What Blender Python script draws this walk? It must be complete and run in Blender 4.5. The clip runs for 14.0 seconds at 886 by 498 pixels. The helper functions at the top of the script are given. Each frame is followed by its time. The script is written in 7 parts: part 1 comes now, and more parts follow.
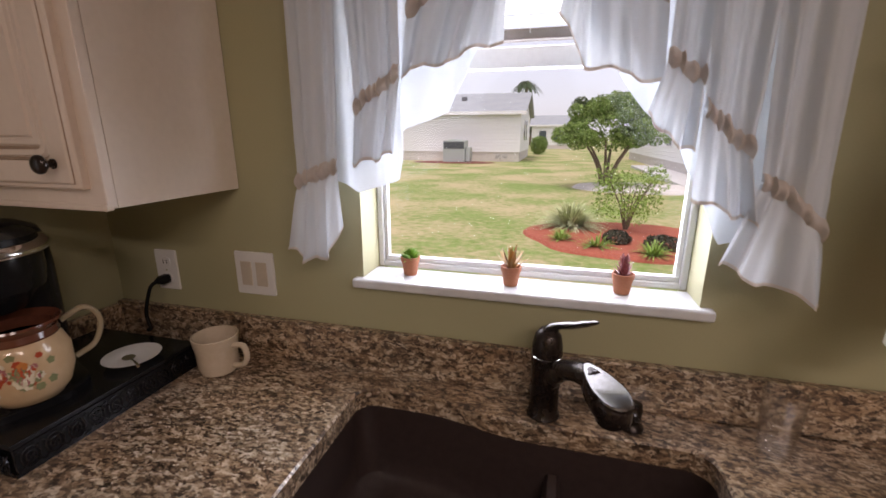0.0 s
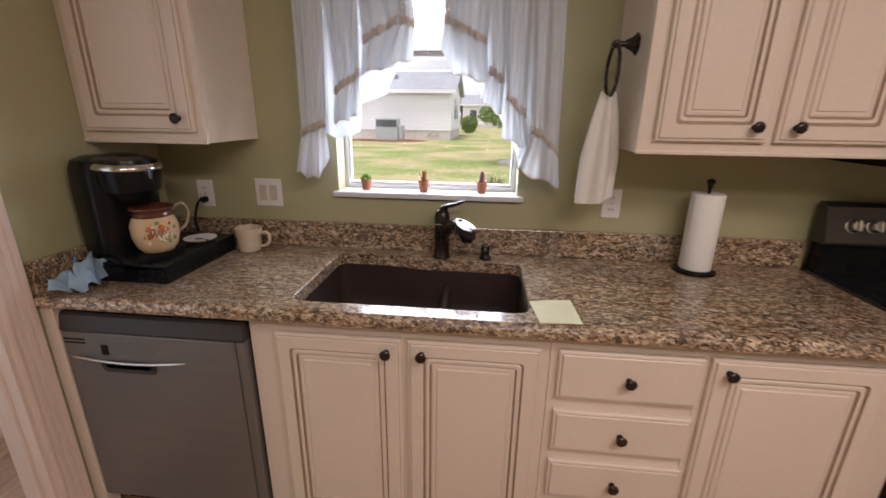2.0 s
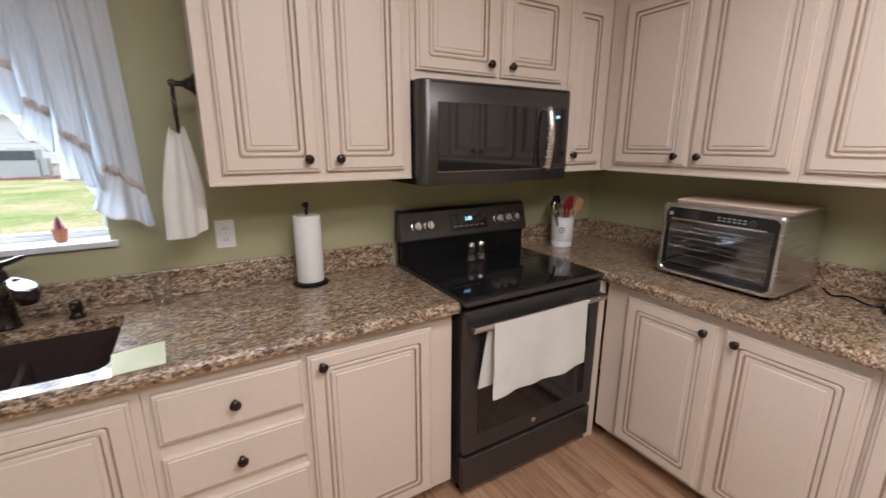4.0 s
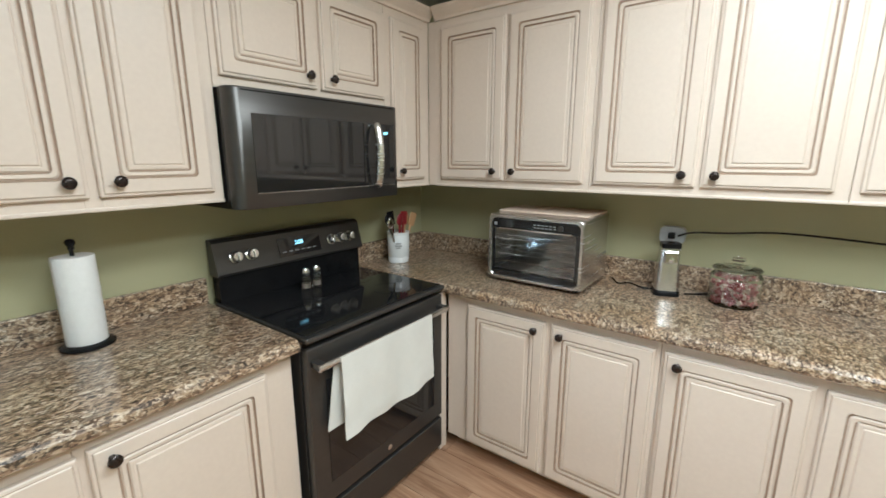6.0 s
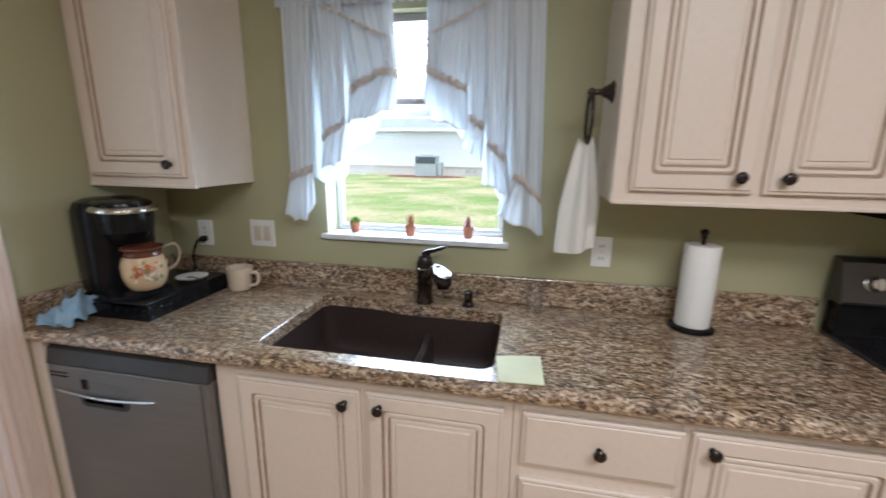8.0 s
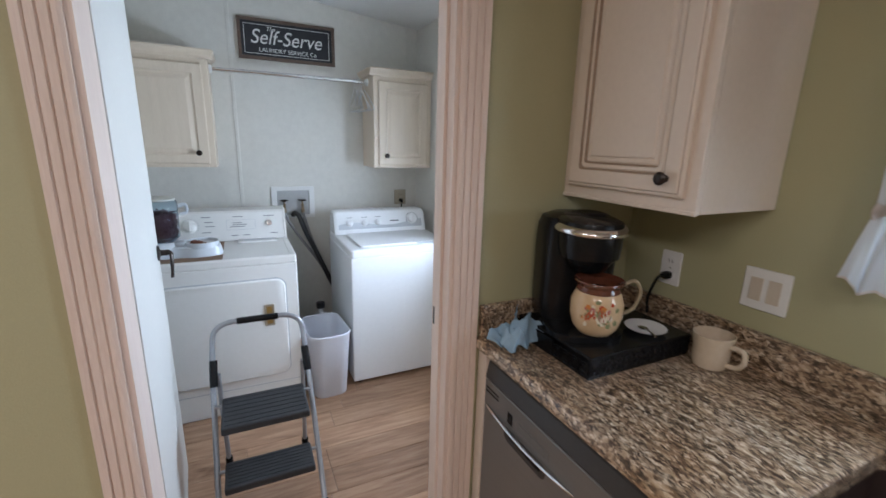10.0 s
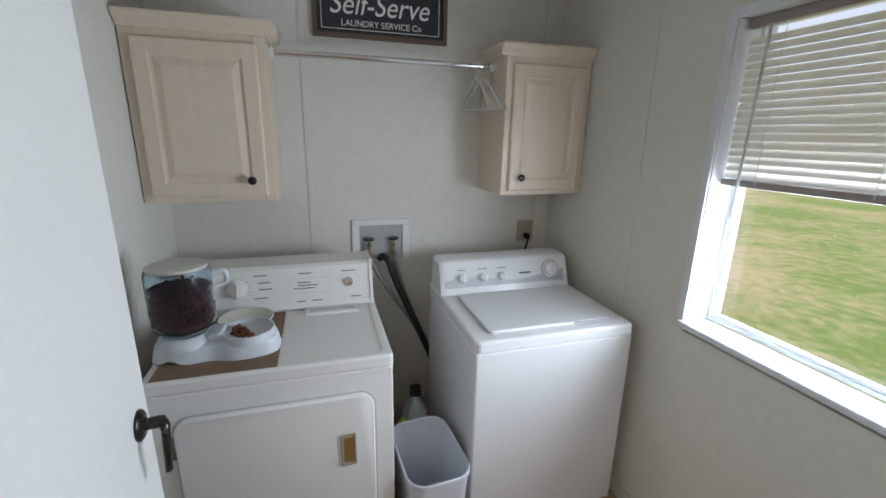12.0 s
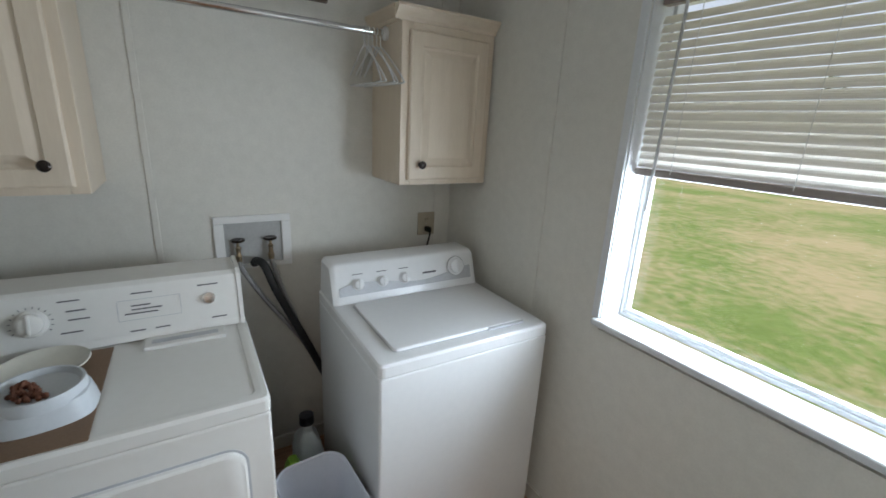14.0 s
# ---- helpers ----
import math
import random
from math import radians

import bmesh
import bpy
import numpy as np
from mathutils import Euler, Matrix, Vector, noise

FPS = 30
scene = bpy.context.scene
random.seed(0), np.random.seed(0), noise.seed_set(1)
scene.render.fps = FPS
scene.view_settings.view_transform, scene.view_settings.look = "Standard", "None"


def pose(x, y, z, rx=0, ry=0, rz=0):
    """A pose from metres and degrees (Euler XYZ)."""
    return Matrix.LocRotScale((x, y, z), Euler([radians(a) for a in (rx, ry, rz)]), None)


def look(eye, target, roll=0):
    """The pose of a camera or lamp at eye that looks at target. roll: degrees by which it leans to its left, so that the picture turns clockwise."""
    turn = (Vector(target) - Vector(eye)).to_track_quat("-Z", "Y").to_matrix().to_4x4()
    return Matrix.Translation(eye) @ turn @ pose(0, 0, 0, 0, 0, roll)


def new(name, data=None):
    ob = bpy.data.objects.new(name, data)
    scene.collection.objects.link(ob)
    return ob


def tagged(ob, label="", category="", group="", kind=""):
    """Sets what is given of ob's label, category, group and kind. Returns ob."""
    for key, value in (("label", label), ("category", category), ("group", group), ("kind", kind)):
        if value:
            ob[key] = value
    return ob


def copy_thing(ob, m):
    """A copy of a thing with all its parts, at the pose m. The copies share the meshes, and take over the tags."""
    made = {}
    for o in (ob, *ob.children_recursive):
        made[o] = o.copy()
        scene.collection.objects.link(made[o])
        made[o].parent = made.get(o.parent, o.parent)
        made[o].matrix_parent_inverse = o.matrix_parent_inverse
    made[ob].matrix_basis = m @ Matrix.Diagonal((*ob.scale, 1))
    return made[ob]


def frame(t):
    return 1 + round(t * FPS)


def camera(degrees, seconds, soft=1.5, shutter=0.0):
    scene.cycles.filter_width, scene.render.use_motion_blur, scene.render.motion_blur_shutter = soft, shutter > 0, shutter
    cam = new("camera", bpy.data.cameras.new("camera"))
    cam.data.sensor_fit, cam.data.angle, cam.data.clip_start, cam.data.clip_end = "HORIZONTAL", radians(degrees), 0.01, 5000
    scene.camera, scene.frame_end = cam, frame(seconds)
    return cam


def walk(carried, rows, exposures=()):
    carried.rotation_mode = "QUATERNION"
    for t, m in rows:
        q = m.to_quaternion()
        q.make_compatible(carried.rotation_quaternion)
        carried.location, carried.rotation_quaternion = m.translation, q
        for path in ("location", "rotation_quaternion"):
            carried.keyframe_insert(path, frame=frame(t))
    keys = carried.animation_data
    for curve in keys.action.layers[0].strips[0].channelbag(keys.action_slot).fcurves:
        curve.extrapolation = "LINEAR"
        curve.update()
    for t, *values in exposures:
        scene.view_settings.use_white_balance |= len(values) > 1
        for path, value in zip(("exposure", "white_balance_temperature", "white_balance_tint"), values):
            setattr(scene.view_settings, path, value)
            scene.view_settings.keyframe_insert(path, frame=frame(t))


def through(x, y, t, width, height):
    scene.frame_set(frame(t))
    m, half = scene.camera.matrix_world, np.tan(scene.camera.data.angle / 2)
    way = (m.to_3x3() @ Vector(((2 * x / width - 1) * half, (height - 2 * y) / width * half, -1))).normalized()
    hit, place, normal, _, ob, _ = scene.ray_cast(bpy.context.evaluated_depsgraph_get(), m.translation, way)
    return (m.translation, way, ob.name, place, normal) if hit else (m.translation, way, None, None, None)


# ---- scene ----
cam = camera(92.8, 14.0, soft=1.6, shutter=0.25)
PATH = [
    (0, (0.397, -0.909, 1.497), (-0.095, 0.959, 0.98), 0.1),
    (0.5, (0.436, -1.069, 1.487), (-0.009, 0.804, 0.944), -0.1),
    (1, (0.511, -1.27, 1.465), (0.107, 0.604, 0.896), 0.0),
    (1.5, (0.545, -1.49, 1.468), (0.229, 0.393, 0.874), 0.5),
    (2, (0.575, -1.727, 1.47), (0.384, 0.17, 0.866), 0.8),
    (2.5, (0.696, -1.863, 1.483), (0.726, 0.055, 0.915), 1.0),
    (3, (0.846, -1.953, 1.479), (1.185, -0.054, 0.952), 0.9),
    (3.5, (0.929, -1.97, 1.492), (1.595, -0.153, 0.989), 0.7),
    (4, (0.98, -1.915, 1.502), (1.969, -0.245, 1.019), 0.1),
    (4.2, (0.993, -1.884, 1.501), (2.113, -0.295, 1.03), 0.1),
    (5.25, (1.035, -1.842, 1.51), (2.72, -0.84, 1.075), 0.0),
    (6.3, (1.022, -1.805, 1.517), (2.475, -0.493, 1.108), -0.1),
    (6.5, (1.001, -1.791, 1.521), (2.332, -0.352, 1.123), -0.2),
    (7, (0.981, -1.746, 1.525), (1.761, 0.055, 1.143), -0.0),
    (7.5, (0.925, -1.718, 1.512), (1.077, 0.233, 1.098), 0.9),
    (8, (0.791, -1.653, 1.507), (0.409, 0.258, 1.057), 0.8),
    (8.5, (0.68, -1.56, 1.49), (-0.254, 0.148, 1.032), 0.4),
    (9, (0.625, -1.443, 1.505), (-0.734, -0.062, 1.007), 0.7),
    (9.2, (0.577, -1.409, 1.507), (-0.915, -0.175, 1.007), 0.9),
    (11.3, (-0.474, -1.212, 1.599), (-2.314, -0.586, 1.128), 1.4),
    (11.5, (-0.595, -1.208, 1.618), (-2.443, -0.619, 1.129), 1.2),
    (12, (-0.863, -1.271, 1.619), (-2.713, -0.717, 1.099), 1.1),
    (12.5, (-1.031, -1.291, 1.629), (-2.867, -0.708, 1.092), 1.4),
    (13, (-1.071, -1.256, 1.625), (-2.866, -0.556, 1.087), 1.9),
    (13.5, (-1.091, -1.23, 1.609), (-2.814, -0.384, 1.048), 2.5),
    (14, (-1.125, -1.182, 1.594), (-2.761, -0.178, 1.032), 3.0),
]
EXPOSURES = [
    (0.0, 0.05, 6600, 25), (0.5, 0.25, 6700, 27), (1.0, 0.33, 6750, 28), (1.5, 0.36, 6650, 25), (2.0, 0.38, 6350, 22), (3.0, 0.54, 5950, 17), (3.5, 0.54, 5800, 18), (4.0, 0.78, 5600, 13), (5.2, 1.12, 5200, 2),
    (6.5, 1.26, 4980, -5), (7.0, 1.22, 4880, -5), (7.5, 1.03, 4980, 0), (8.0, 0.76, 5300, 8), (8.5, 0.48, 4880, 7), (9.0, 0.42, 5300, 12), (10.2, 0.42, 5700, 12),
    (11.5, 0.30, 6250, 14), (12.0, -0.02, 6200, 13), (12.5, -0.13, 6250, 12), (14.0, -0.13, 6250, 10),
]
walk(cam, [(t, look(eye, target, roll)) for t, eye, target, roll in PATH], EXPOSURES)

# ---- world, sun, large lights ----
world = bpy.data.worlds.new("sky")
scene.world = world
world.use_nodes = True
_n, _l = world.node_tree.nodes, world.node_tree.links
sky = _n.new("ShaderNodeTexSky")
sky.sky_type, sky.sun_disc = "NISHITA", False
sky.sun_elevation, sky.sun_rotation, sky.dust_density, sky.air_density = radians(48), radians(150), 3.0, 1.0
_n["Background"].inputs[1].default_value = 0.13
_mix = _n.new("ShaderNodeMix")          # thin bright overcast over the blue
_mix.data_type, _mix.inputs[0].default_value = "RGBA", 0.6
_mix.inputs[7].default_value = (8.0, 8.2, 8.6, 1)
_l.new(sky.outputs[0], _mix.inputs[6])
_l.new(_mix.outputs[2], _n["Background"].inputs[0])


def lamp(name, kind, energy, m, color=(1, 1, 1), **kw):
    d = bpy.data.lights.new(name, kind)
    d.energy, d.color = energy, color
    for k, v in kw.items():
        setattr(d, k, v)
    ob = new(name, d)
    ob.matrix_world = m
    return ob


lamp("sun", "SUN", 2.5, look((0, 0, 30), (4, 7, 0)), (1, 0.96, 0.9), angle=radians(14))
# daylight coming in at the two windows
lamp("window_light", "AREA", 15, look((0.3275, 0.185, 1.59), (0.3275, -1.0, 1.59)), (0.84, 0.93, 1.0), shape="RECTANGLE", size=0.70, size_y=0.82)
lamp("window_light", "AREA", 24, look((-1.5525, 0.175, 1.225), (-1.5525, -1.0, 1.225)), (0.79, 0.905, 1.0), shape="RECTANGLE", size=0.82, size_y=0.46)
# kitchen ceiling lights
for x, y, z, w in ((1.75, -1.95, 2.50, 20), (0.85, -2.90, 2.58, 24)):
    lamp("ceiling_lamp", "AREA", w, look((x, y, z), (x, y, 0)), (1.0, 0.885, 0.775), shape="RECTANGLE", size=1.0, size_y=0.5)


# ---- materials ----
def mat(name, a, b=None, rough=0.5, metal=0.0, scale=12.0, fine=90.0, bump=0.0, stretch=(1, 1, 1), spec=0.5, rvar=0.08, mix=0.5, coat=0.0):
    """A surface whose colour wanders between a and b at two scales, with a fine relief."""
    m = bpy.data.materials.new(name)
    m.use_nodes = True
    n, l = m.node_tree.nodes, m.node_tree.links
    p = n["Principled BSDF"]
    b = b or tuple(0.86 * c for c in a)
    co, mp = n.new("ShaderNodeTexCoord"), n.new("ShaderNodeMapping")
    mp.inputs["Scale"].default_value = stretch
    l.new(co.outputs["Object"], mp.inputs[0])
    big, small = n.new("ShaderNodeTexNoise"), n.new("ShaderNodeTexNoise")
    for t, s in ((big, scale), (small, fine)):
        t.inputs["Scale"].default_value = s
        t.inputs["Detail"].default_value = 4
        l.new(mp.outputs[0], t.inputs["Vector"])
    add = n.new("ShaderNodeMix")
    add.data_type, add.inputs[0].default_value = "FLOAT", mix
    l.new(big.outputs[0], add.inputs[2]), l.new(small.outputs[0], add.inputs[3])
    ramp = n.new("ShaderNodeValToRGB")
    ramp.color_ramp.elements[0].position, ramp.color_ramp.elements[1].position = 0.34, 0.66
    ramp.color_ramp.elements[0].color, ramp.color_ramp.elements[1].color = (*b, 1), (*a, 1)
    l.new(add.outputs[0], ramp.inputs[0])
    l.new(ramp.outputs[0], p.inputs["Base Color"])
    rr = n.new("ShaderNodeMapRange")
    rr.inputs[3].default_value, rr.inputs[4].default_value = max(0.02, rough - rvar), min(1, rough + rvar)
    l.new(big.outputs[0], rr.inputs[0]), l.new(rr.outputs[0], p.inputs["Roughness"])
    p.inputs["Metallic"].default_value, p.inputs["Specular IOR Level"].default_value = metal, spec
    p.inputs["Coat Weight"].default_value = coat
    if bump:
        bp = n.new("ShaderNodeBump")
        bp.inputs["Strength"].default_value, bp.inputs["Distance"].default_value = bump, 0.004
        l.new(small.outputs[0], bp.inputs["Height"]), l.new(bp.outputs[0], p.inputs["Normal"])
    return m


def glass(name, color=(1, 1, 1), rough=0.0, ior=1.45):
    m = bpy.data.materials.new(name)
    m.use_nodes = True
    p = m.node_tree.nodes["Principled BSDF"]
    p.inputs["Base Color"].default_value = (*color, 1)
    p.inputs["Roughness"].default_value, p.inputs["IOR"].default_value, p.inputs["Transmission Weight"].default_value = rough, ior, 1.0
    return m


def pane_glass(name, gloss=0.02):
    """A thin window pane: clear, with a faint gloss."""
    m = bpy.data.materials.new(name)
    m.use_nodes = True
    n, l = m.node_tree.nodes, m.node_tree.links
    n.remove(n["Principled BSDF"])
    t, g, mx = n.new("ShaderNodeBsdfTransparent"), n.new("ShaderNodeBsdfGlossy"), n.new("ShaderNodeMixShader")
    g.inputs["Roughness"].default_value = 0.02
    mx.inputs[0].default_value = gloss
    l.new(t.outputs[0], mx.inputs[1]), l.new(g.outputs[0], mx.inputs[2])
    l.new(mx.outputs[0], n["Material Output"].inputs[0])
    return m


def thin_glass(name):
    """Thin clear glassware: see-through, glossier towards its edges."""
    m = pane_glass(name)
    n, l = m.node_tree.nodes, m.node_tree.links
    w, k = n.new("ShaderNodeLayerWeight"), n.new("ShaderNodeMath")
    w.inputs[0].default_value = 0.35
    k.operation, k.inputs[1].default_value = "MULTIPLY_ADD", 0.55
    k.inputs[2].default_value = 0.035
    l.new(w.outputs["Facing"], k.inputs[0])
    l.new(k.outputs[0], n["Mix Shader"].inputs[0])
    return m


def glow(name, color, strength):
    m = bpy.data.materials.new(name)
    m.use_nodes = True
    p = m.node_tree.nodes["Principled BSDF"]
    p.inputs["Base Color"].default_value = (0.01, 0.01, 0.01, 1)
    p.inputs["Emission Color"].default_value, p.inputs["Emission Strength"].default_value = (*color, 1), strength
    return m


def cloth(name, a, b, through=0.4, fine=500.0, sheer=0.0):
    m = mat(name, a, b, 0.9, scale=9, fine=fine, bump=0.25, spec=0.1)
    n, l = m.node_tree.nodes, m.node_tree.links
    t, mx = n.new("ShaderNodeBsdfTranslucent"), n.new("ShaderNodeMixShader")
    t.inputs[0].default_value = (*a, 1)
    mx.inputs[0].default_value = through
    l.new(n["Principled BSDF"].outputs[0], mx.inputs[1]), l.new(t.outputs[0], mx.inputs[2])
    l.new(mx.outputs[0], n["Material Output"].inputs[0])
    if sheer:
        gap, out = n.new("ShaderNodeBsdfTransparent"), n.new("ShaderNodeMixShader")
        out.inputs[0].default_value = sheer
        l.new(mx.outputs[0], out.inputs[1]), l.new(gap.outputs[0], out.inputs[2])
        l.new(out.outputs[0], n["Material Output"].inputs[0])
    return m


def granite_stone(name):
    """Polished stone of crowded tan, cream and brown crystals with dark flecks between them."""
    m = bpy.data.materials.new(name)
    m.use_nodes = True
    n, l = m.node_tree.nodes, m.node_tree.links
    p = n["Principled BSDF"]
    co, mp = n.new("ShaderNodeTexCoord"), n.new("ShaderNodeMapping")
    mp.inputs["Scale"].default_value, mp.inputs["Rotation"].default_value = (0.8, 1.55, 1.3), (0, 0, 0.22)
    l.new(co.outputs["Object"], mp.inputs[0])

    def tex(scale, detail, rough, dist):
        t = n.new("ShaderNodeTexNoise")
        t.inputs["Scale"].default_value, t.inputs["Detail"].default_value = scale, detail
        t.inputs["Roughness"].default_value, t.inputs["Distortion"].default_value = rough, dist
        l.new(mp.outputs[0], t.inputs["Vector"])
        return t

    def ramp(src, stops):
        r = n.new("ShaderNodeValToRGB")
        e = r.color_ramp.elements
        while len(e) < len(stops):
            e.new(0.5)
        for k, (pos, c) in zip(e, stops):
            k.position, k.color = pos, (*c, 1)
        l.new(src, r.inputs[0])
        return r.outputs[0]

    def mul(a, b, fac):
        x = n.new("ShaderNodeMix")
        x.data_type, x.blend_type, x.inputs[0].default_value = "RGBA", "MULTIPLY", fac
        l.new(a, x.inputs[6]), l.new(b, x.inputs[7])
        return x.outputs[2]
    warp, add = tex(42, 3, 0.6, 0.6), n.new("ShaderNodeMix")
    add.data_type, add.blend_type, add.inputs[0].default_value = "RGBA", "LINEAR_LIGHT", 0.020
    l.new(mp.outputs[0], add.inputs[6]), l.new(warp.outputs["Color"], add.inputs[7])
    cell = n.new("ShaderNodeTexVoronoi")
    cell.inputs["Scale"].default_value = 118
    l.new(add.outputs[2], cell.inputs["Vector"])
    sep = n.new("ShaderNodeSeparateColor")
    l.new(cell.outputs["Color"], sep.inputs[0])
    body = tex(29, 5, 0.62, 1.1)
    both = n.new("ShaderNodeMix")
    both.data_type, both.inputs[0].default_value = "FLOAT", 0.62
    l.new(sep.outputs[0], both.inputs[2]), l.new(body.outputs[0], both.inputs[3])
    base = ramp(both.outputs[0], [(0.30, (0.045, 0.029, 0.020)), (0.41, (0.150, 0.099, 0.063)), (0.50, (0.290, 0.208, 0.136)), (0.60, (0.45, 0.352, 0.245)), (0.71, (0.65, 0.565, 0.45))])
    flecks, tint = tex(50, 4, 0.62, 1.2), tex(7, 2, 0.5, 0.3)
    dark = ramp(flecks.outputs[0], [(0.39, (0.02, 0.016, 0.013)), (0.455, (1, 1, 1))])
    warm = ramp(tint.outputs[0], [(0.35, (1.0, 0.90, 0.80)), (0.65, (1, 1, 1))])
    l.new(mul(mul(base, dark, 0.62), warm, 1.0), p.inputs["Base Color"])
    p.inputs["Roughness"].default_value, p.inputs["Specular IOR Level"].default_value = 0.32, 0.6
    p.inputs["Coat Weight"].default_value, p.inputs["Coat Roughness"].default_value = 0.6, 0.05
    return m


def wood_plank(name):
    m = bpy.data.materials.new(name)
    m.use_nodes = True
    n, l = m.node_tree.nodes, m.node_tree.links
    p = n["Principled BSDF"]
    co, mp, info = n.new("ShaderNodeTexCoord"), n.new("ShaderNodeMapping"), n.new("ShaderNodeObjectInfo")
    mp.inputs["Scale"].default_value = (16, 1.1, 1)
    sh = n.new("ShaderNodeVectorMath")
    sh.operation = "SCALE"
    sh.inputs[0].default_value = (37, 53, 11)
    l.new(info.outputs["Random"], sh.inputs["Scale"])
    l.new(co.outputs["Object"], mp.inputs[0]), l.new(sh.outputs[0], mp.inputs["Location"])
    g1, g2 = n.new("ShaderNodeTexNoise"), n.new("ShaderNodeTexNoise")
    g1.inputs["Scale"].default_value, g1.inputs["Detail"].default_value, g1.inputs["Distortion"].default_value = 1.6, 5, 1.4
    g2.inputs["Scale"].default_value, g2.inputs["Detail"].default_value = 9, 3
    l.new(mp.outputs[0], g1.inputs["Vector"]), l.new(mp.outputs[0], g2.inputs["Vector"])
    mx = n.new("ShaderNodeMix")
    mx.data_type, mx.inputs[0].default_value = "FLOAT", 0.3
    l.new(g1.outputs[0], mx.inputs[2]), l.new(g2.outputs[0], mx.inputs[3])
    r = n.new("ShaderNodeValToRGB")
    e = r.color_ramp.elements
    e.new(0.5)
    for k, (pos, c) in zip(e, [(0.32, (0.25, 0.135, 0.075)), (0.5, (0.40, 0.235, 0.14)), (0.68, (0.52, 0.34, 0.215))]):
        k.position, k.color = pos, (*c, 1)
    l.new(mx.outputs[0], r.inputs[0])
    hs, mr = n.new("ShaderNodeHueSaturation"), n.new("ShaderNodeMapRange")
    mr.inputs[3].default_value, mr.inputs[4].default_value = 0.78, 1.14
    l.new(info.outputs["Random"], mr.inputs[0]), l.new(mr.outputs[0], hs.inputs["Value"])
    l.new(r.outputs[0], hs.inputs["Color"]), l.new(hs.outputs[0], p.inputs["Base Color"])
    p.inputs["Roughness"].default_value = 0.38
    return m


GREEN = mat("green_wall_paint", (0.412, 0.393, 0.236), (0.386, 0.367, 0.220), 0.62, scale=3, fine=260, bump=0.12)
WHITE_WALL = mat("laundry_wallboard", (0.69, 0.665, 0.605), (0.625, 0.60, 0.545), 0.6, scale=26, fine=140, bump=0.08)
CEIL = mat("ceiling_paint", (0.78, 0.77, 0.74), (0.72, 0.71, 0.68), 0.9, scale=4, fine=120, bump=0.5)
CREAM = mat("cream_cabinet_paint", (0.70, 0.605, 0.515), (0.66, 0.565, 0.48), 0.42, scale=2.5, fine=70, bump=0.05)
GLAZE = mat("brown_glaze", (0.40, 0.295, 0.215), (0.27, 0.19, 0.135), 0.6, scale=14, fine=120)
TRIM = mat("pickled_trim_paint", (0.74, 0.62, 0.54), (0.66, 0.53, 0.45), 0.45, scale=5, fine=60, stretch=(6, 6, 0.4))
PICKLED = mat("pickled_cabinet_wood", (0.70, 0.595, 0.47), (0.64, 0.535, 0.415), 0.45, scale=4, fine=50, stretch=(8, 8, 0.6))
DOOR_WHITE = mat("door_white_paint", (0.74, 0.73, 0.69), (0.70, 0.69, 0.65), 0.4, scale=3, fine=80, bump=0.05)
GRANITE = granite_stone("brown_granite")
PLANK = wood_plank("wood_plank")
SEAM = mat("dark_seam", (0.10, 0.06, 0.035), None, 0.8)
BRONZE = mat("oil_rubbed_bronze", (0.020, 0.016, 0.015), (0.045, 0.031, 0.025), 0.27, 0.55, scale=30, fine=200)
SLATE = mat("slate_steel", (0.088, 0.083, 0.079), (0.076, 0.072, 0.068), 0.34, 0.7, scale=3, fine=160, stretch=(1, 1, 20))
DW_STEEL = mat("dishwasher_slate", (0.22, 0.212, 0.205), (0.19, 0.183, 0.177), 0.34, 0.55, scale=3, fine=160, stretch=(1, 1, 20))
SLATE_LIGHT = mat("brushed_steel", (0.66, 0.64, 0.62), (0.58, 0.56, 0.54), 0.25, 0.95, scale=3, fine=160, stretch=(1, 1, 30))
CHROME = mat("chrome", (0.75, 0.75, 0.74), (0.68, 0.68, 0.67), 0.10, 1.0, rvar=0.03)
BLACK_GLASS = mat("black_glass", (0.010, 0.010, 0.011), (0.014, 0.014, 0.015), 0.05, spec=0.6, rvar=0.02)
BLACK = mat("black_plastic", (0.006, 0.006, 0.0065), (0.011, 0.011, 0.012), 0.22, scale=20, fine=200, spec=0.2)
SINK = mat("brown_composite", (0.046, 0.031, 0.028), (0.033, 0.022, 0.020), 0.36, scale=60, fine=420, bump=0.1, spec=0.35)
ENAMEL = mat("white_enamel", (0.80, 0.80, 0.80), (0.77, 0.77, 0.775), 0.22, scale=2, fine=40, rvar=0.05)
ENAMEL_WARM = mat("aged_white_enamel", (0.79, 0.775, 0.745), (0.76, 0.745, 0.71), 0.24, scale=2, fine=40, rvar=0.05)
WHITE_PLASTIC = mat("white_plastic", (0.76, 0.75, 0.73), (0.72, 0.71, 0.69), 0.38, scale=8, fine=120)
ALMOND = mat("almond_plastic", (0.40, 0.34, 0.25), (0.35, 0.295, 0.21), 0.4)
VINYL = mat("white_vinyl_frame", (0.70, 0.71, 0.72), (0.64, 0.65, 0.66), 0.35, scale=6, fine=90)
MARBLE = mat("white_marble_sill", (0.70, 0.71, 0.72), (0.58, 0.59, 0.61), 0.15, scale=7, fine=30)
CURTAIN = cloth("white_curtain_cloth", (0.78, 0.81, 0.84), (0.74, 0.77, 0.80), 0.36, sheer=0.15)
BAND = cloth("beige_ruffle_thread", (0.76, 0.70, 0.65), (0.67, 0.61, 0.565), 0.34, sheer=0.08)
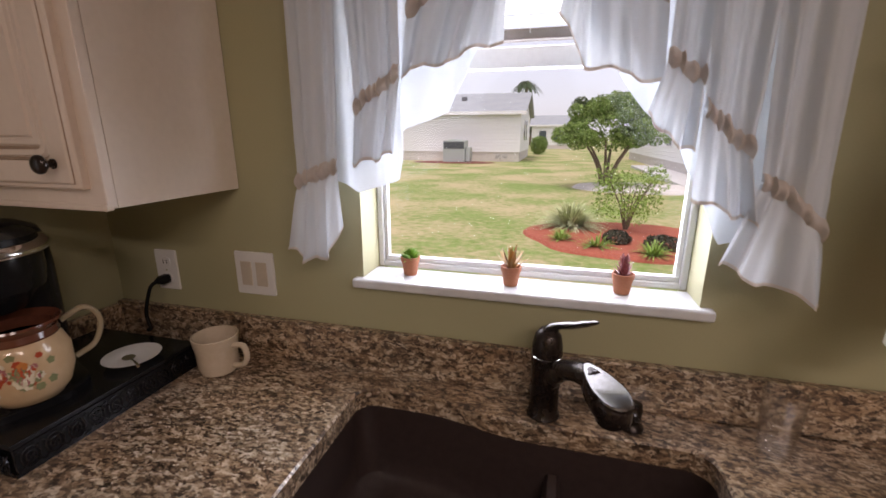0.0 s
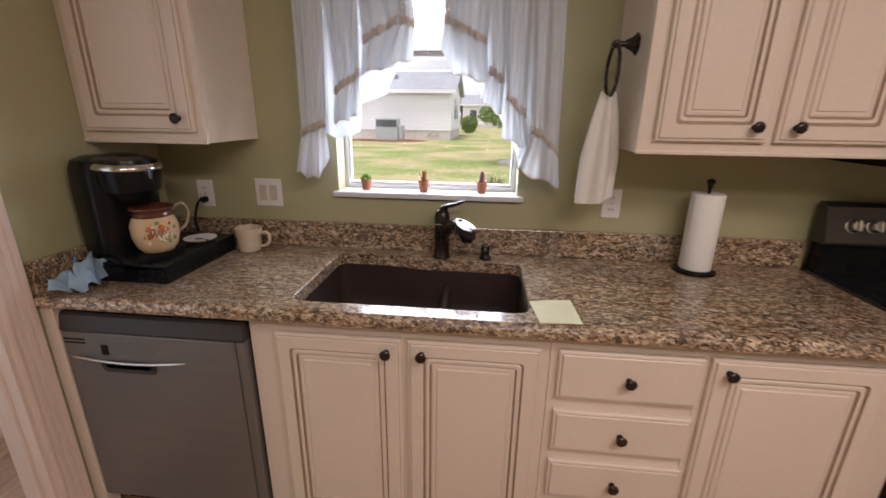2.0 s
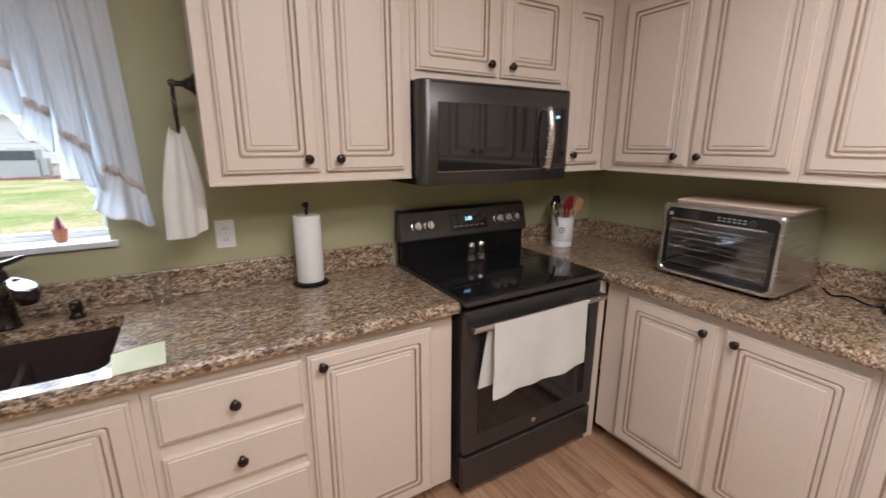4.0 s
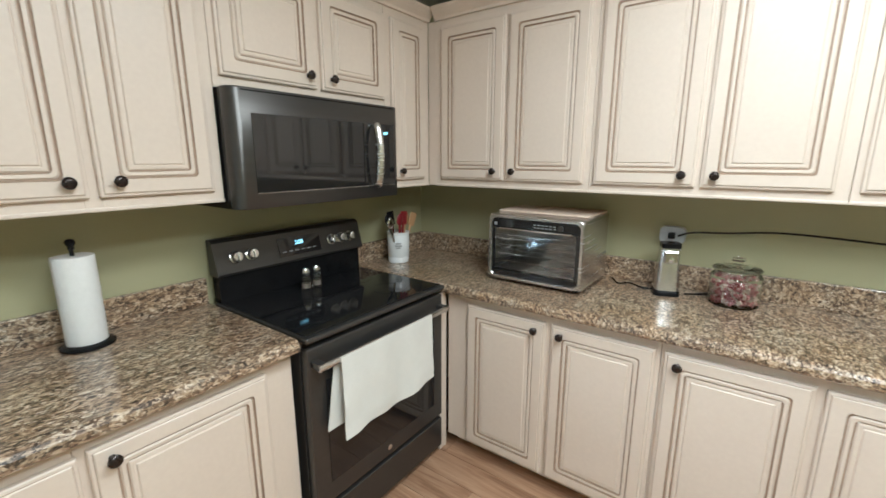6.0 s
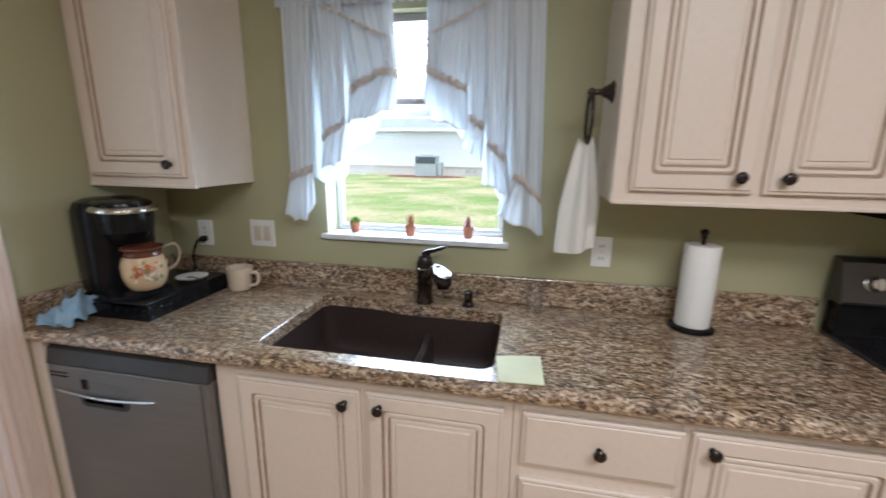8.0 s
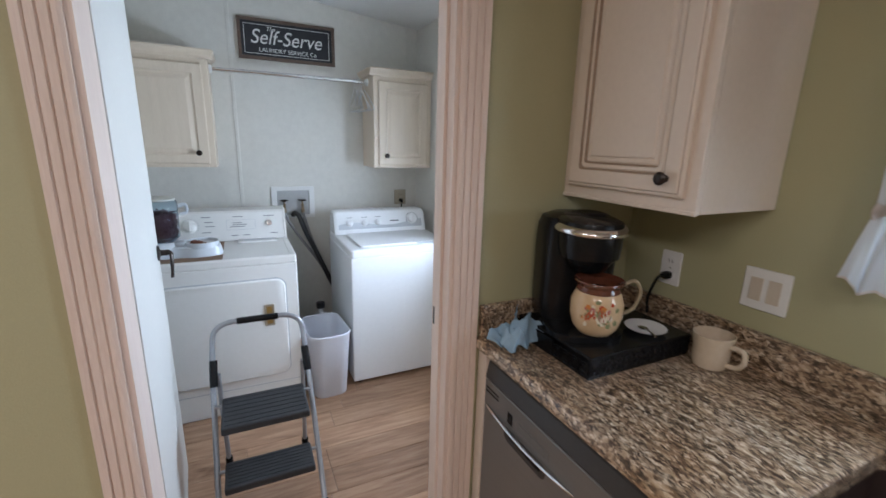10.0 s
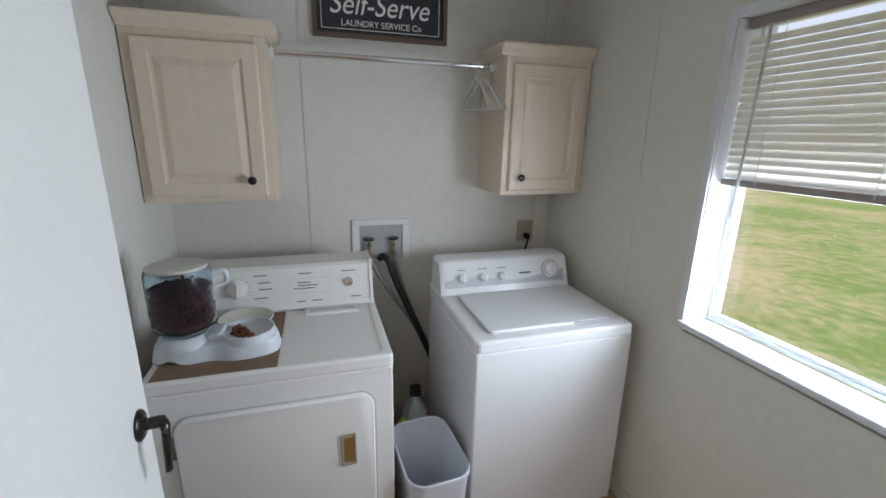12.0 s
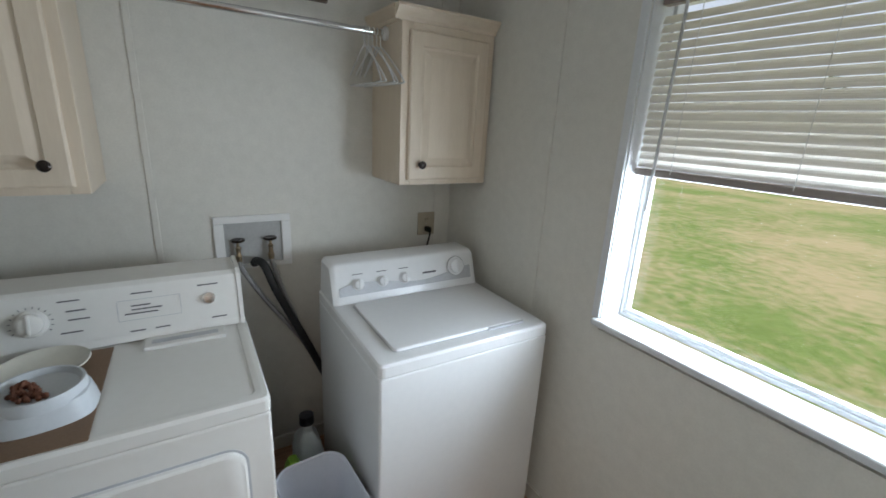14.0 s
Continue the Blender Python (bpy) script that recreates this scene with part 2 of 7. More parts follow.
TOWEL = cloth("white_terry_cloth", (0.80, 0.79, 0.75), (0.70, 0.69, 0.65), 0.12, fine=300)
PAPER = mat("paper_towel", (0.84, 0.83, 0.81), (0.79, 0.78, 0.76), 0.9, scale=60, fine=300, bump=0.4)
PANE = pane_glass("window_pane")


# ---- mesh helpers ----
def part(name, bm, material, parent=None, label="", smooth=False, m=None):
    me = bpy.data.meshes.new(name)
    bm.normal_update()
    if smooth:
        for f in bm.faces:
            f.smooth = True
    bm.to_mesh(me)
    bm.free()
    for x in material if isinstance(material, (list, tuple)) else (material,):
        me.materials.append(x)
    if smooth:
        me.set_sharp_from_angle(angle=radians(38))
    ob = new(name, me)
    if parent is not None:
        ob.parent = parent
    if m is not None:
        ob.matrix_basis = m
    if label:
        tagged(ob, label)
    return ob


def thing(name, m, label, category, group="", kind=""):
    ob = new(name)
    ob.empty_display_size = 0.05
    ob.matrix_basis = m
    return tagged(ob, label, category, group, kind)


def structure(name, bm, material, label="", category="", smooth=False):
    return tagged(part(name, bm, material, None, "", smooth), label, category, "", "structure")


def box(x0, x1, y0, y1, z0, z1, bevel=0.0, seg=2, bm=None):
    bm = bm or bmesh.new()
    r = bmesh.ops.create_cube(bm, size=1, matrix=Matrix.Translation(((x0 + x1) / 2, (y0 + y1) / 2, (z0 + z1) / 2)) @ Matrix.Diagonal((abs(x1 - x0), abs(y1 - y0), abs(z1 - z0), 1)))
    if bevel:
        es = list({e for v in r["verts"] for e in v.link_edges})
        bmesh.ops.bevel(bm, geom=es, offset=bevel, segments=seg, profile=0.5, affect="EDGES")
    return bm


def lathe(profile, n=28, bm=None, m=None, caps=True):
    """A solid of revolution about z from (radius, z) pairs."""
    bm = bm or bmesh.new()
    rings = []
    for r, z in profile:
        rings.append([bm.verts.new(((m or Matrix()) @ Vector((max(r, 1e-4) * math.cos(2 * math.pi * k / n), max(r, 1e-4) * math.sin(2 * math.pi * k / n), z)))) for k in range(n)])
    for a, b in zip(rings, rings[1:]):
        for k in range(n):
            bm.faces.new((a[k], a[(k + 1) % n], b[(k + 1) % n], b[k]))
    for ring, flip in ((rings[0], True), (rings[-1], False)) if caps else ():
        bm.faces.new(ring[::-1] if flip else ring)
    bmesh.ops.recalc_face_normals(bm, faces=bm.faces)
    return bm


def tube(points, radius, n=10, bm=None, flat=1.0):
    """A bent rod through points; radius is a number or one for each point."""
    bm = bm or bmesh.new()
    pts = [Vector(p) for p in points]
    rad = radius if isinstance(radius, (list, tuple)) else [radius] * len(pts)
    up, rings = None, []
    for k, p in enumerate(pts):
        d = (pts[min(k + 1, len(pts) - 1)] - pts[max(k - 1, 0)]).normalized()
        if up is None:
            up = d.orthogonal().normalized()
        up = (up - d * up.dot(d)).normalized()
        side = d.cross(up)
        rings.append([bm.verts.new(p + rad[k] * (math.cos(2 * math.pi * j / n) * up + flat * math.sin(2 * math.pi * j / n) * side)) for j in range(n)])
    for a, b in zip(rings, rings[1:]):
        for j in range(n):
            bm.faces.new((a[j], a[(j + 1) % n], b[(j + 1) % n], b[j]))
    bm.faces.new(rings[0][::-1]), bm.faces.new(rings[-1])
    bmesh.ops.recalc_face_normals(bm, faces=bm.faces)
    return bm


def curve_points(ctrl, steps=8):
    """Points along a smooth line through ctrl."""
    c = [Vector(p) for p in ctrl]
    c = [2 * c[0] - c[1], *c, 2 * c[-1] - c[-2]]
    out = []
    for a, b, d, e in zip(c, c[1:], c[2:], c[3:]):
        for k in range(steps):
            t = k / steps
            out.append(0.5 * (2 * b + (d - a) * t + (2 * a - 5 * b + 4 * d - e) * t * t + (3 * b - a - 3 * d + e) * t ** 3))
    return out + [c[-2]]


def round_rect(w, h, r, n=4):
    """Points of a rectangle with rounded corners about the origin."""
    out = []
    for cx, cy, a in ((w / 2 - r, h / 2 - r, 0), (-w / 2 + r, h / 2 - r, 90), (-w / 2 + r, -h / 2 + r, 180), (w / 2 - r, -h / 2 + r, 270)):
        for k in range(n):
            t = radians(a + 90 * k / (n - 1))
            out.append((cx + r * math.cos(t), cy + r * math.sin(t)))
    return out


def loft(rings, mats=None, cap0=True, cap1=True, bm=None):
    """Faces between rings of as many points each; mats: the slot of each band."""
    bm = bm or bmesh.new()
    vs = [[bm.verts.new(p) for p in ring] for ring in rings]
    for k, (a, b) in enumerate(zip(vs, vs[1:])):
        for j in range(len(a)):
            f = bm.faces.new((a[j], a[(j + 1) % len(a)], b[(j + 1) % len(a)], b[j]))
            f.material_index = mats[k] if mats else 0
    if cap0:
        bm.faces.new(vs[0][::-1])
    if cap1:
        bm.faces.new(vs[-1])
    bmesh.ops.recalc_face_normals(bm, faces=bm.faces)
    return bm


def panel_front(x0, x1, z0, z1, y, steps, bm=None):
    """A raised-panel front facing -y. steps: (inset, proud, slot, corner radius) from the edge inwards."""
    w, h, cx, cz = x1 - x0, z1 - z0, (x0 + x1) / 2, (z0 + z1) / 2
    rings, slots = [], []
    for inset, proud, slot, r in steps:
        rings.append([(cx + a, y - proud, cz + b) for a, b in round_rect(w - 2 * inset, h - 2 * inset, r)])
        slots.append(slot)
    return loft(rings, slots[1:], bm=bm)


DOOR = [(0, 0, 0, 0.002), (0, 0.013, 0, 0.002), (0.003, 0.016, 0, 0.003), (0.009, 0.017, 0, 0.003), (0.010, 0.019, 1, 0.003), (0.013, 0.0215, 0, 0.003),
        (0.050, 0.0215, 0, 0.012), (0.052, 0.016, 1, 0.014), (0.056, 0.0155, 1, 0.014), (0.060, 0.020, 0, 0.014), (0.069, 0.019, 0, 0.012),
        (0.071, 0.013, 1, 0.004), (0.0745, 0.0125, 1, 0.003), (0.078, 0.016, 0, 0.003), (0.086, 0.0165, 0, 0.003), (0.0875, 0.0145, 0, 0.003), (0.090, 0.0145, 0, 0.003), (0.093, 0.0185, 0, 0.003)]
SLAB = [(0, 0, 0, 0.002), (0, 0.013, 0, 0.002), (0.003, 0.016, 0, 0.003), (0.009, 0.017, 0, 0.003), (0.010, 0.019, 1, 0.003), (0.013, 0.0215, 0, 0.003)]


def knob(parent, x, y, z, material=None, r=0.0165):
    """A turned knob whose stem stands at (x, y, z) and points to -y."""
    m = Matrix.Translation((x, y, z)) @ pose(0, 0, 0, 90)
    prof = [(0.009, 0), (0.009, 0.003), (0.006, 0.005), (0.006, 0.014), (r * 0.8, 0.017), (r, 0.021), (r, 0.025), (r * 0.8, 0.029), (r * 0.4, 0.031)]
    return part("knob", lathe(prof, 18, m=m), material or BRONZE, parent, smooth=True)


def cab_door(parent, x0, x1, z0, z1, y, side, steps=DOOR, knob_z=None, paint=None):
    d = part("door", panel_front(x0, x1, z0, z1, y, steps), (paint or CREAM, GLAZE), parent)
    kx = x1 - 0.045 if side == "r" else x0 + 0.045
    knob(d, kx, y - 0.021, knob_z)
    return d


def carcass(t, w, d, z0, z1, stiles, rails, toe=0.0, paint=None, inside=None):
    """A cabinet's box, its back at y 0, and its face frame standing at y -d. stiles: spans in x; rails: spans in x and z."""
    paint = paint or CREAM
    body = part("body", box(0, w, -d + 0.02, -0.003, z0 + toe, inside or z1), paint, t)
    if inside:
        for a in (0, w - 0.018):
            part("side_panel", box(a, a + 0.018, -d + 0.02, -0.003, inside, z1), paint, t)
        part("front_panel", box(0.018, w - 0.018, -d + 0.0198, -d + 0.024, inside, z1), paint, t)
    for a, b in stiles:
        part("stile", box(a, b, -d, -d + 0.0195, z0 + toe, z1, 0.0015, 1), paint, t)
    for a, b, lo, hi in rails:
        part("rail", box(a + 0.001, b - 0.001, -d + 0.0005, -d + 0.0193, lo, hi), paint, t)
    if toe:
        part("toe_kick", box(0.001, w - 0.001, -d + 0.085, -0.01, z0 + 0.001, z0 + toe), paint, t)
    return body


# ---- the setting ----
EAST, WEST, BACK, LAUNDRY_W, LAUNDRY_S = 3.25, -0.84, -4.2, -3.015, -1.91
PART_W = -0.955          # laundry face of the wall between laundry and kitchen
SILL, KX0, KX1, KTOP = 1.150, -0.045, 0.700, 2.02
LX0, LX1, LSILL, LTOP = -1.985, -1.12, 0.955, 1.985
OUT = 0.16


def wall_with_hole(x0, x1, z0, z1, y0, y1, hx0, hx1, hz0, hz1):
    bm = box(x0, hx0, y0, y1, z0, z1)
    box(hx1, x1, y0, y1, z0, z1, bm=bm)
    box(hx0, hx1, y0, y1, z0, hz0, bm=bm)
    box(hx0, hx1, y0, y1, hz1, z1, bm=bm)
    return bm


structure("wall_north_kitchen", wall_with_hole(-0.90, EAST + 0.12, -0.02, 2.9, 0, OUT, KX0, KX1, SILL - 0.02, KTOP), GREEN, "olive green painted kitchen wall with a window opening", "wall")
structure("wall_north_laundry", wall_with_hole(LAUNDRY_W - 0.12, -0.901, -0.02, 2.9, 0, OUT, LX0, LX1, LSILL - 0.02, LTOP), WHITE_WALL, "off-white laundry wall with a window opening", "wall")
structure("wall_east", box(EAST, EAST + 0.12, BACK, 0, -0.02, 2.9), GREEN, "olive green painted kitchen wall", "wall")
structure("wall_south", box(PART_W, EAST + 0.12, BACK - 0.12, BACK, -0.02, 2.95), GREEN, "plain green wall closing the room", "wall")
structure("wall_laundry_west", box(LAUNDRY_W - 0.12, LAUNDRY_W, LAUNDRY_S, 0, -0.02, 2.9), WHITE_WALL, "off-white wallboard laundry wall", "wall")
structure("wall_laundry_south", box(LAUNDRY_W - 0.12, PART_W, LAUNDRY_S - 0.12, LAUNDRY_S, -0.02, 2.9), WHITE_WALL, "off-white wallboard laundry wall", "wall")
DY0, DY1, DTOP = -1.585, -0.735, 2.07   # the doorway between the rooms


def partition(x0, x1):
    bm = box(x0, x1, DY1, 0, -0.02, 2.9)
    box(x0, x1, BACK if x1 > -0.9 else LAUNDRY_S, DY0, -0.02, 2.9, bm=bm)
    return box(x0, x1, DY0, DY1, DTOP, 2.9, bm=bm)


structure("wall_west_kitchen", partition(-0.8975, WEST), GREEN, "olive green wall beside the laundry doorway", "wall")
structure("wall_laundry_east", partition(PART_W, -0.8985), WHITE_WALL, "off-white laundry side of the doorway wall", "wall")


def ceiling_slab(x0, x1, y0, y1):
    bm = bmesh.new()
    z = lambda y: 2.36 - 0.115 * y
    v = [bm.verts.new(p) for p in ((x0, y0, z(y0)), (x1, y0, z(y0)), (x1, y1, z(y1)), (x0, y1, z(y1)), (x0, y0, z(y0) + 0.1), (x1, y0, z(y0) + 0.1), (x1, y1, z(y1) + 0.1), (x0, y1, z(y1) + 0.1))]
    for f in ((3, 2, 1, 0), (4, 5, 6, 7), (0, 1, 5, 4), (1, 2, 6, 5), (2, 3, 7, 6), (3, 0, 4, 7)):
        bm.faces.new([v[k] for k in f])
    return bm


structure("ceiling", ceiling_slab(LAUNDRY_W - 0.12, EAST + 0.12, BACK - 0.12, OUT), CEIL, "off-white sloping ceiling", "ceiling")
FLOOR = structure("floor", box(LAUNDRY_W - 0.12, EAST + 0.12, BACK - 0.12, OUT, -0.12, -0.008), SEAM, "medium brown wood plank floor", "floor")


# ---- kitchen: cabinets ----
def upper_unit(label, w, d, z0, z1, doors, m, group="kitchen wall cabinets", top=True, name="wall_cabinet"):
    """doors: (x0, x1, knob side)."""
    t = thing(name, m, label, "wall cabinet", group)
    st = [(0, doors[0][0] + 0.012)] + [(a[1] - 0.012, b[0] + 0.012) for a, b in zip(doors, doors[1:])] + [(doors[-1][1] - 0.012, w)]
    carcass(t, w, d, z0, z1, st, [(0, w, z0, z0 + 0.05), (0, w, z1 - 0.06, z1)])
    part("light_rail", box(-0.001, w + 0.001, -d - 0.004, -d + 0.012, z0 - 0.004, z0 + 0.008, 0.003), CREAM, t)
    for a, b, s in doors:
        cab_door(t, a, b, z0 + 0.036, z1 - 0.04, -d, s, knob_z=z0 + 0.036 + 0.045)
    return t


def crown(parent, w, d, z):
    prof = [(0, 0), (0.012, 0.0), (0.014, 0.012), (0.03, 0.03), (0.042, 0.048), (0.044, 0.06), (0.0, 0.06)]
    bm = loft([[(x, -d - a, z + b) for a, b in prof] for x in (0, w)])
    return part("crown_moulding", bm, CREAM, parent)


UP0, UP1 = 1.368, 2.20
u = upper_unit("cream glazed wall cabinet with one raised-panel door beside the window", 0.46, 0.335, UP0, UP1, [(0.03, 0.43, "r")], pose(-0.838, 0, 0))
crown(u, 0.46, 0.335, UP1)
u = upper_unit("cream glazed wall cabinet with two raised-panel doors", 0.735, 0.335, UP0, UP1, [(0.045, 0.362, "r"), (0.385, 0.70, "l")], pose(1.03, 0, 0))
crown(u, 0.735, 0.335, UP1)
u = upper_unit("short cream glazed wall cabinet over the microwave", 0.81, 0.335, 1.748, UP1, [(0.02, 0.41, "r"), (0.435, 0.80, "l")], pose(1.767, 0, 0))
crown(u, 0.81, 0.335, UP1)
u = upper_unit("narrow cream glazed corner wall cabinet", 0.335, 0.335, UP0, UP1, [(0.035, 0.285, "l")], pose(2.579, 0, 0))
crown(u, 0.335, 0.335, UP1)
u = upper_unit("cream glazed wall cabinet with two raised-panel doors over the toaster oven", 0.84, 0.335, UP0, UP1, [(0.042, 0.42, "r"), (0.435, 0.815, "l")], pose(EAST, -0.385, 0, 0, 0, -90))
crown(u, 0.84, 0.335, UP1)
u = upper_unit("cream glazed wall cabinet with two raised-panel doors", 0.84, 0.335, UP0, UP1, [(0.02, 0.402, "r"), (0.42, 0.80, "l")], pose(EAST, -1.227, 0, 0, 0, -90))
crown(u, 0.84, 0.335, UP1)
u = upper_unit("cream glazed wall cabinet with two raised-panel doors", 0.84, 0.335, UP0, UP1, [(0.02, 0.402, "r"), (0.42, 0.80, "l")], pose(EAST, -2.069, 0, 0, 0, -90))
crown(u, 0.84, 0.335, UP1)

structure("trim_corner_upper", box(2.9165, 2.936, -0.3845, -0.3365, UP0, UP1), CREAM, "cream filler strip in the cabinet corner", "trim")
structure("trim_corner_base", box(2.606, 2.661, -0.640, -0.620, 0.0, 0.866), CREAM, "cream filler strip beside the range", "trim")

CTR = 0.914
BASE_TOP = 0.866


def base_unit(label, w, d, m, doors=(), drawers=(), stiles=(), rails=(), inside=None):
    t = thing("base_cabinet", m, label, "base cabinet", "kitchen base cabinets")
    carcass(t, w, d, 0.0, BASE_TOP, stiles, [(0, w, 0.08, 0.11), (0, w, 0.80, BASE_TOP), *rails], toe=0.08, inside=inside)
    for a, b, z0, z1, s in doors:
        cab_door(t, a, b, z0, z1, -d, s, knob_z=z1 - 0.040)
    for a, b, z0, z1 in drawers:
        f = part("drawer_front", panel_front(a, b, z0, z1, -d, SLAB), (CREAM, GLAZE), t)
        knob(f, (a + b) / 2, -d - 0.021, (z0 + z1) / 2)
    return t


D = 0.60
base_unit("cream glazed sink base cabinet with two raised-panel doors", 0.935, D, pose(-0.15, 0, 0), [(0.085, 0.490, 0.092, 0.822, "r"), (0.508, 0.910, 0.092, 0.822, "l")],
          stiles=[(0, 0.095), (0.48, 0.52), (0.90, 0.935)], inside=0.64)
dz = [(0.660, 0.822), (0.468, 0.616), (0.284, 0.428), (0.092, 0.242)]
base_unit("cream glazed four-drawer base cabinet", 0.425, D, pose(0.786, 0, 0), drawers=[(0.024, 0.43, a, b) for a, b in dz], stiles=[(0, 0.03), (0.40, 0.425)],
          rails=[(0, 0.425, 0.24, 0.29), (0, 0.425, 0.425, 0.47), (0, 0.425, 0.612, 0.665)])
base_unit("cream glazed base cabinet with one raised-panel door beside the range", 0.588, D, pose(1.212, 0, 0), [(0.022, 0.488, 0.092, 0.828, "l")], stiles=[(0, 0.035), (0.475, 0.588)])
base_unit("cream glazed base cabinet with two raised-panel doors under the toaster oven", 0.96, D - 0.01, pose(EAST, -0.655, 0, 0, 0, -90), [(0.12, 0.518, 0.092, 0.828, "r"), (0.542, 0.945, 0.092, 0.828, "l")],
          stiles=[(0, 0.13), (0.51, 0.55), (0.935, 0.96)])
base_unit("cream glazed base cabinet with two raised-panel doors", 0.90, D - 0.01, pose(EAST, -1.617, 0, 0, 0, -90), [(0.012, 0.43, 0.092, 0.828, "l"), (0.455, 0.88, 0.092, 0.828, "r")],
          stiles=[(0, 0.02), (0.42, 0.465), (0.87, 0.90)])
base_unit("cream glazed base cabinet with two raised-panel doors", 0.90, D - 0.01, pose(EAST, -2.519, 0, 0, 0, -90), [(0.012, 0.43, 0.092, 0.828, "l"), (0.455, 0.88, 0.092, 0.828, "r")],
          stiles=[(0, 0.02), (0.42, 0.465), (0.87, 0.90)])


# ---- kitchen: worktops, splashbacks, sink ----
def rect_ring(x0, x1, y0, y1, z, r, back=0.0):
    """A rounded rectangle at height z; back: how far its far edge swells out over the left bowl."""
    cx, cy = (x0 + x1) / 2, (y0 + y1) / 2
    pts = [(cx + a, cy + b) for a, b in round_rect(x1 - x0, y1 - y0, r, 6)]
    pts[6:6] = [(pts[5][0] + (pts[6][0] - pts[5][0]) * k / 16, pts[5][1]) for k in range(1, 16)]

    def bow(x, y):
        q = min(1, max(0, (0.375 - x) / 0.24))
        return y + back * q * q * (3 - 2 * q) if y > y1 - r * 1.01 else y
    return [(x, bow(x, y), z) for x, y in pts]


t = thing("worktop", pose(0, 0, 0), "polished brown and cream granite worktop with a sink cut-out", "worktop")
ox0, ox1, oy0, oy1 = WEST + 0.002, 1.808, -0.652, -0.003
SX0, SX1, SY0, SY1 = -0.022, 0.722, -0.572, -0.128
edge = [(0.012, 0.868), (0.002, 0.874), (0.0, 0.884), (0.002, 0.897), (0.008, 0.908), (0.017, 0.914)]
BOW = 0.036
rings = [rect_ring(SX0, SX1, SY0, SY1, 0.868, 0.045, BOW)] + [rect_ring(ox0, ox1, oy0 + i, oy1, z, 0.004 + i * 0.2) for i, z in edge]
rings += [rect_ring(SX0 - 0.004, SX1 + 0.004, SY0 - 0.004, SY1 + 0.004, 0.914, 0.048, BOW), rect_ring(SX0, SX1, SY0, SY1, 0.910, 0.045, BOW), rect_ring(SX0, SX1, SY0, SY1, 0.868, 0.045, BOW)]
part("slab", loft(rings, cap0=False, cap1=False), GRANITE, t)
part("splashback", box(WEST + 0.002, 1.808, -0.023, -0.001, 0.9145, 1.024, 0.003), GRANITE, t)
part("side_splash", box(WEST + 0.002, WEST + 0.022, -0.64, -0.024, 0.9145, 1.018, 0.003), GRANITE, t)
t = thing("worktop", pose(0, 0, 0), "polished brown and cream granite worktop under the toaster oven", "worktop")
rings = [rect_ring(2.612 + i, EAST - 0.001, -3.44, -0.003, z, 0.004) for i, z in edge]
part("slab", loft(rings), GRANITE, t)
part("splashback", box(2.612, EAST - 0.024, -0.023, -0.001, 0.9145, 1.024, 0.003), GRANITE, t)
part("side_splash", box(EAST - 0.0235, EAST - 0.001, -3.43, -0.001, 0.9145, 1.024, 0.003), GRANITE, t)

t = thing("kitchen_sink", pose(0, 0, 0), "dark brown composite undermount sink with two bowls", "sink")
def bowl(x0, x1, top):
    o = [rect_ring(x0 - 0.012, x1 + 0.012, SY0 - 0.012, SY1 + 0.012, z, 0.06, BOW) for z in (0.655, top)]
    i = [rect_ring(x0 + k, x1 - k, SY0 + k, SY1 - k, z, 0.05, BOW) for k, z in ((0, top), (0.004, 0.74), (0.012, 0.69), (0.03, 0.672), (0.06, 0.668))]
    return loft(o + i)
part("bowl", bowl(SX0 - 0.006, SX1 + 0.006, 0.866), SINK, t, smooth=True)
def ridge(y):
    k = 0.770 + 0.035 * (2 * (y - SY0) / (SY1 - SY0) - 1) ** 4
    return [(0.402, y, 0.669), (0.410, y, 0.69), (0.416, y, k - 0.012), (0.424, y, k), (0.442, y, k), (0.450, y, k - 0.012), (0.456, y, 0.69), (0.464, y, 0.669)]
part("divider", loft([ridge(SY0 + 0.004 + (SY1 - SY0 - 0.008) * k / 12) for k in range(13)]), SINK, t, smooth=True)
for x, metal in ((0.145, SLATE_LIGHT), (0.585, BRONZE)):
    d = part("drain", lathe([(0.0, 0.669), (0.022, 0.669), (0.026, 0.671), (0.044, 0.671), (0.046, 0.674), (0.056, 0.674), (0.058, 0.669)], 28, m=Matrix.Translation((x, -0.235, 0.001))), metal, t, smooth=True)
    part("strainer", lathe([(0.0, 0.682), (0.010, 0.682), (0.013, 0.676), (0.034, 0.673), (0.036, 0.670)], 24, m=Matrix.Translation((x, -0.235, 0.0015))), BRONZE, d, smooth=True)

# Lighter copy of the bronze: window reflection put into the colour of lever and head.
WORN = mat("window_sheen_bronze", (0.22, 0.21, 0.205), (0.16, 0.15, 0.145), 0.26, 0.9, scale=20, fine=160)
t = thing("faucet", pose(0.405, -0.084, CTR + 0.0005), "oil-rubbed bronze single-lever kitchen faucet with pull-out spout", "faucet")
part("body", lathe([(0.035, 0), (0.035, 0.004), (0.031, 0.009), (0.030, 0.06), (0.031, 0.130), (0.032, 0.140)], 28), BRONZE, t, smooth=True)
part("collar", lathe([(0.0322, 0.1402), (0.0332, 0.141), (0.0332, 0.1435), (0.0322, 0.1442)], 28), CHROME, t, smooth=True)
cap = part("lever_hub", lathe([(0.0318, 0.1445), (0.0310, 0.165), (0.0265, 0.188), (0.016, 0.200), (0.002, 0.203)], 28), BRONZE, t, smooth=True)
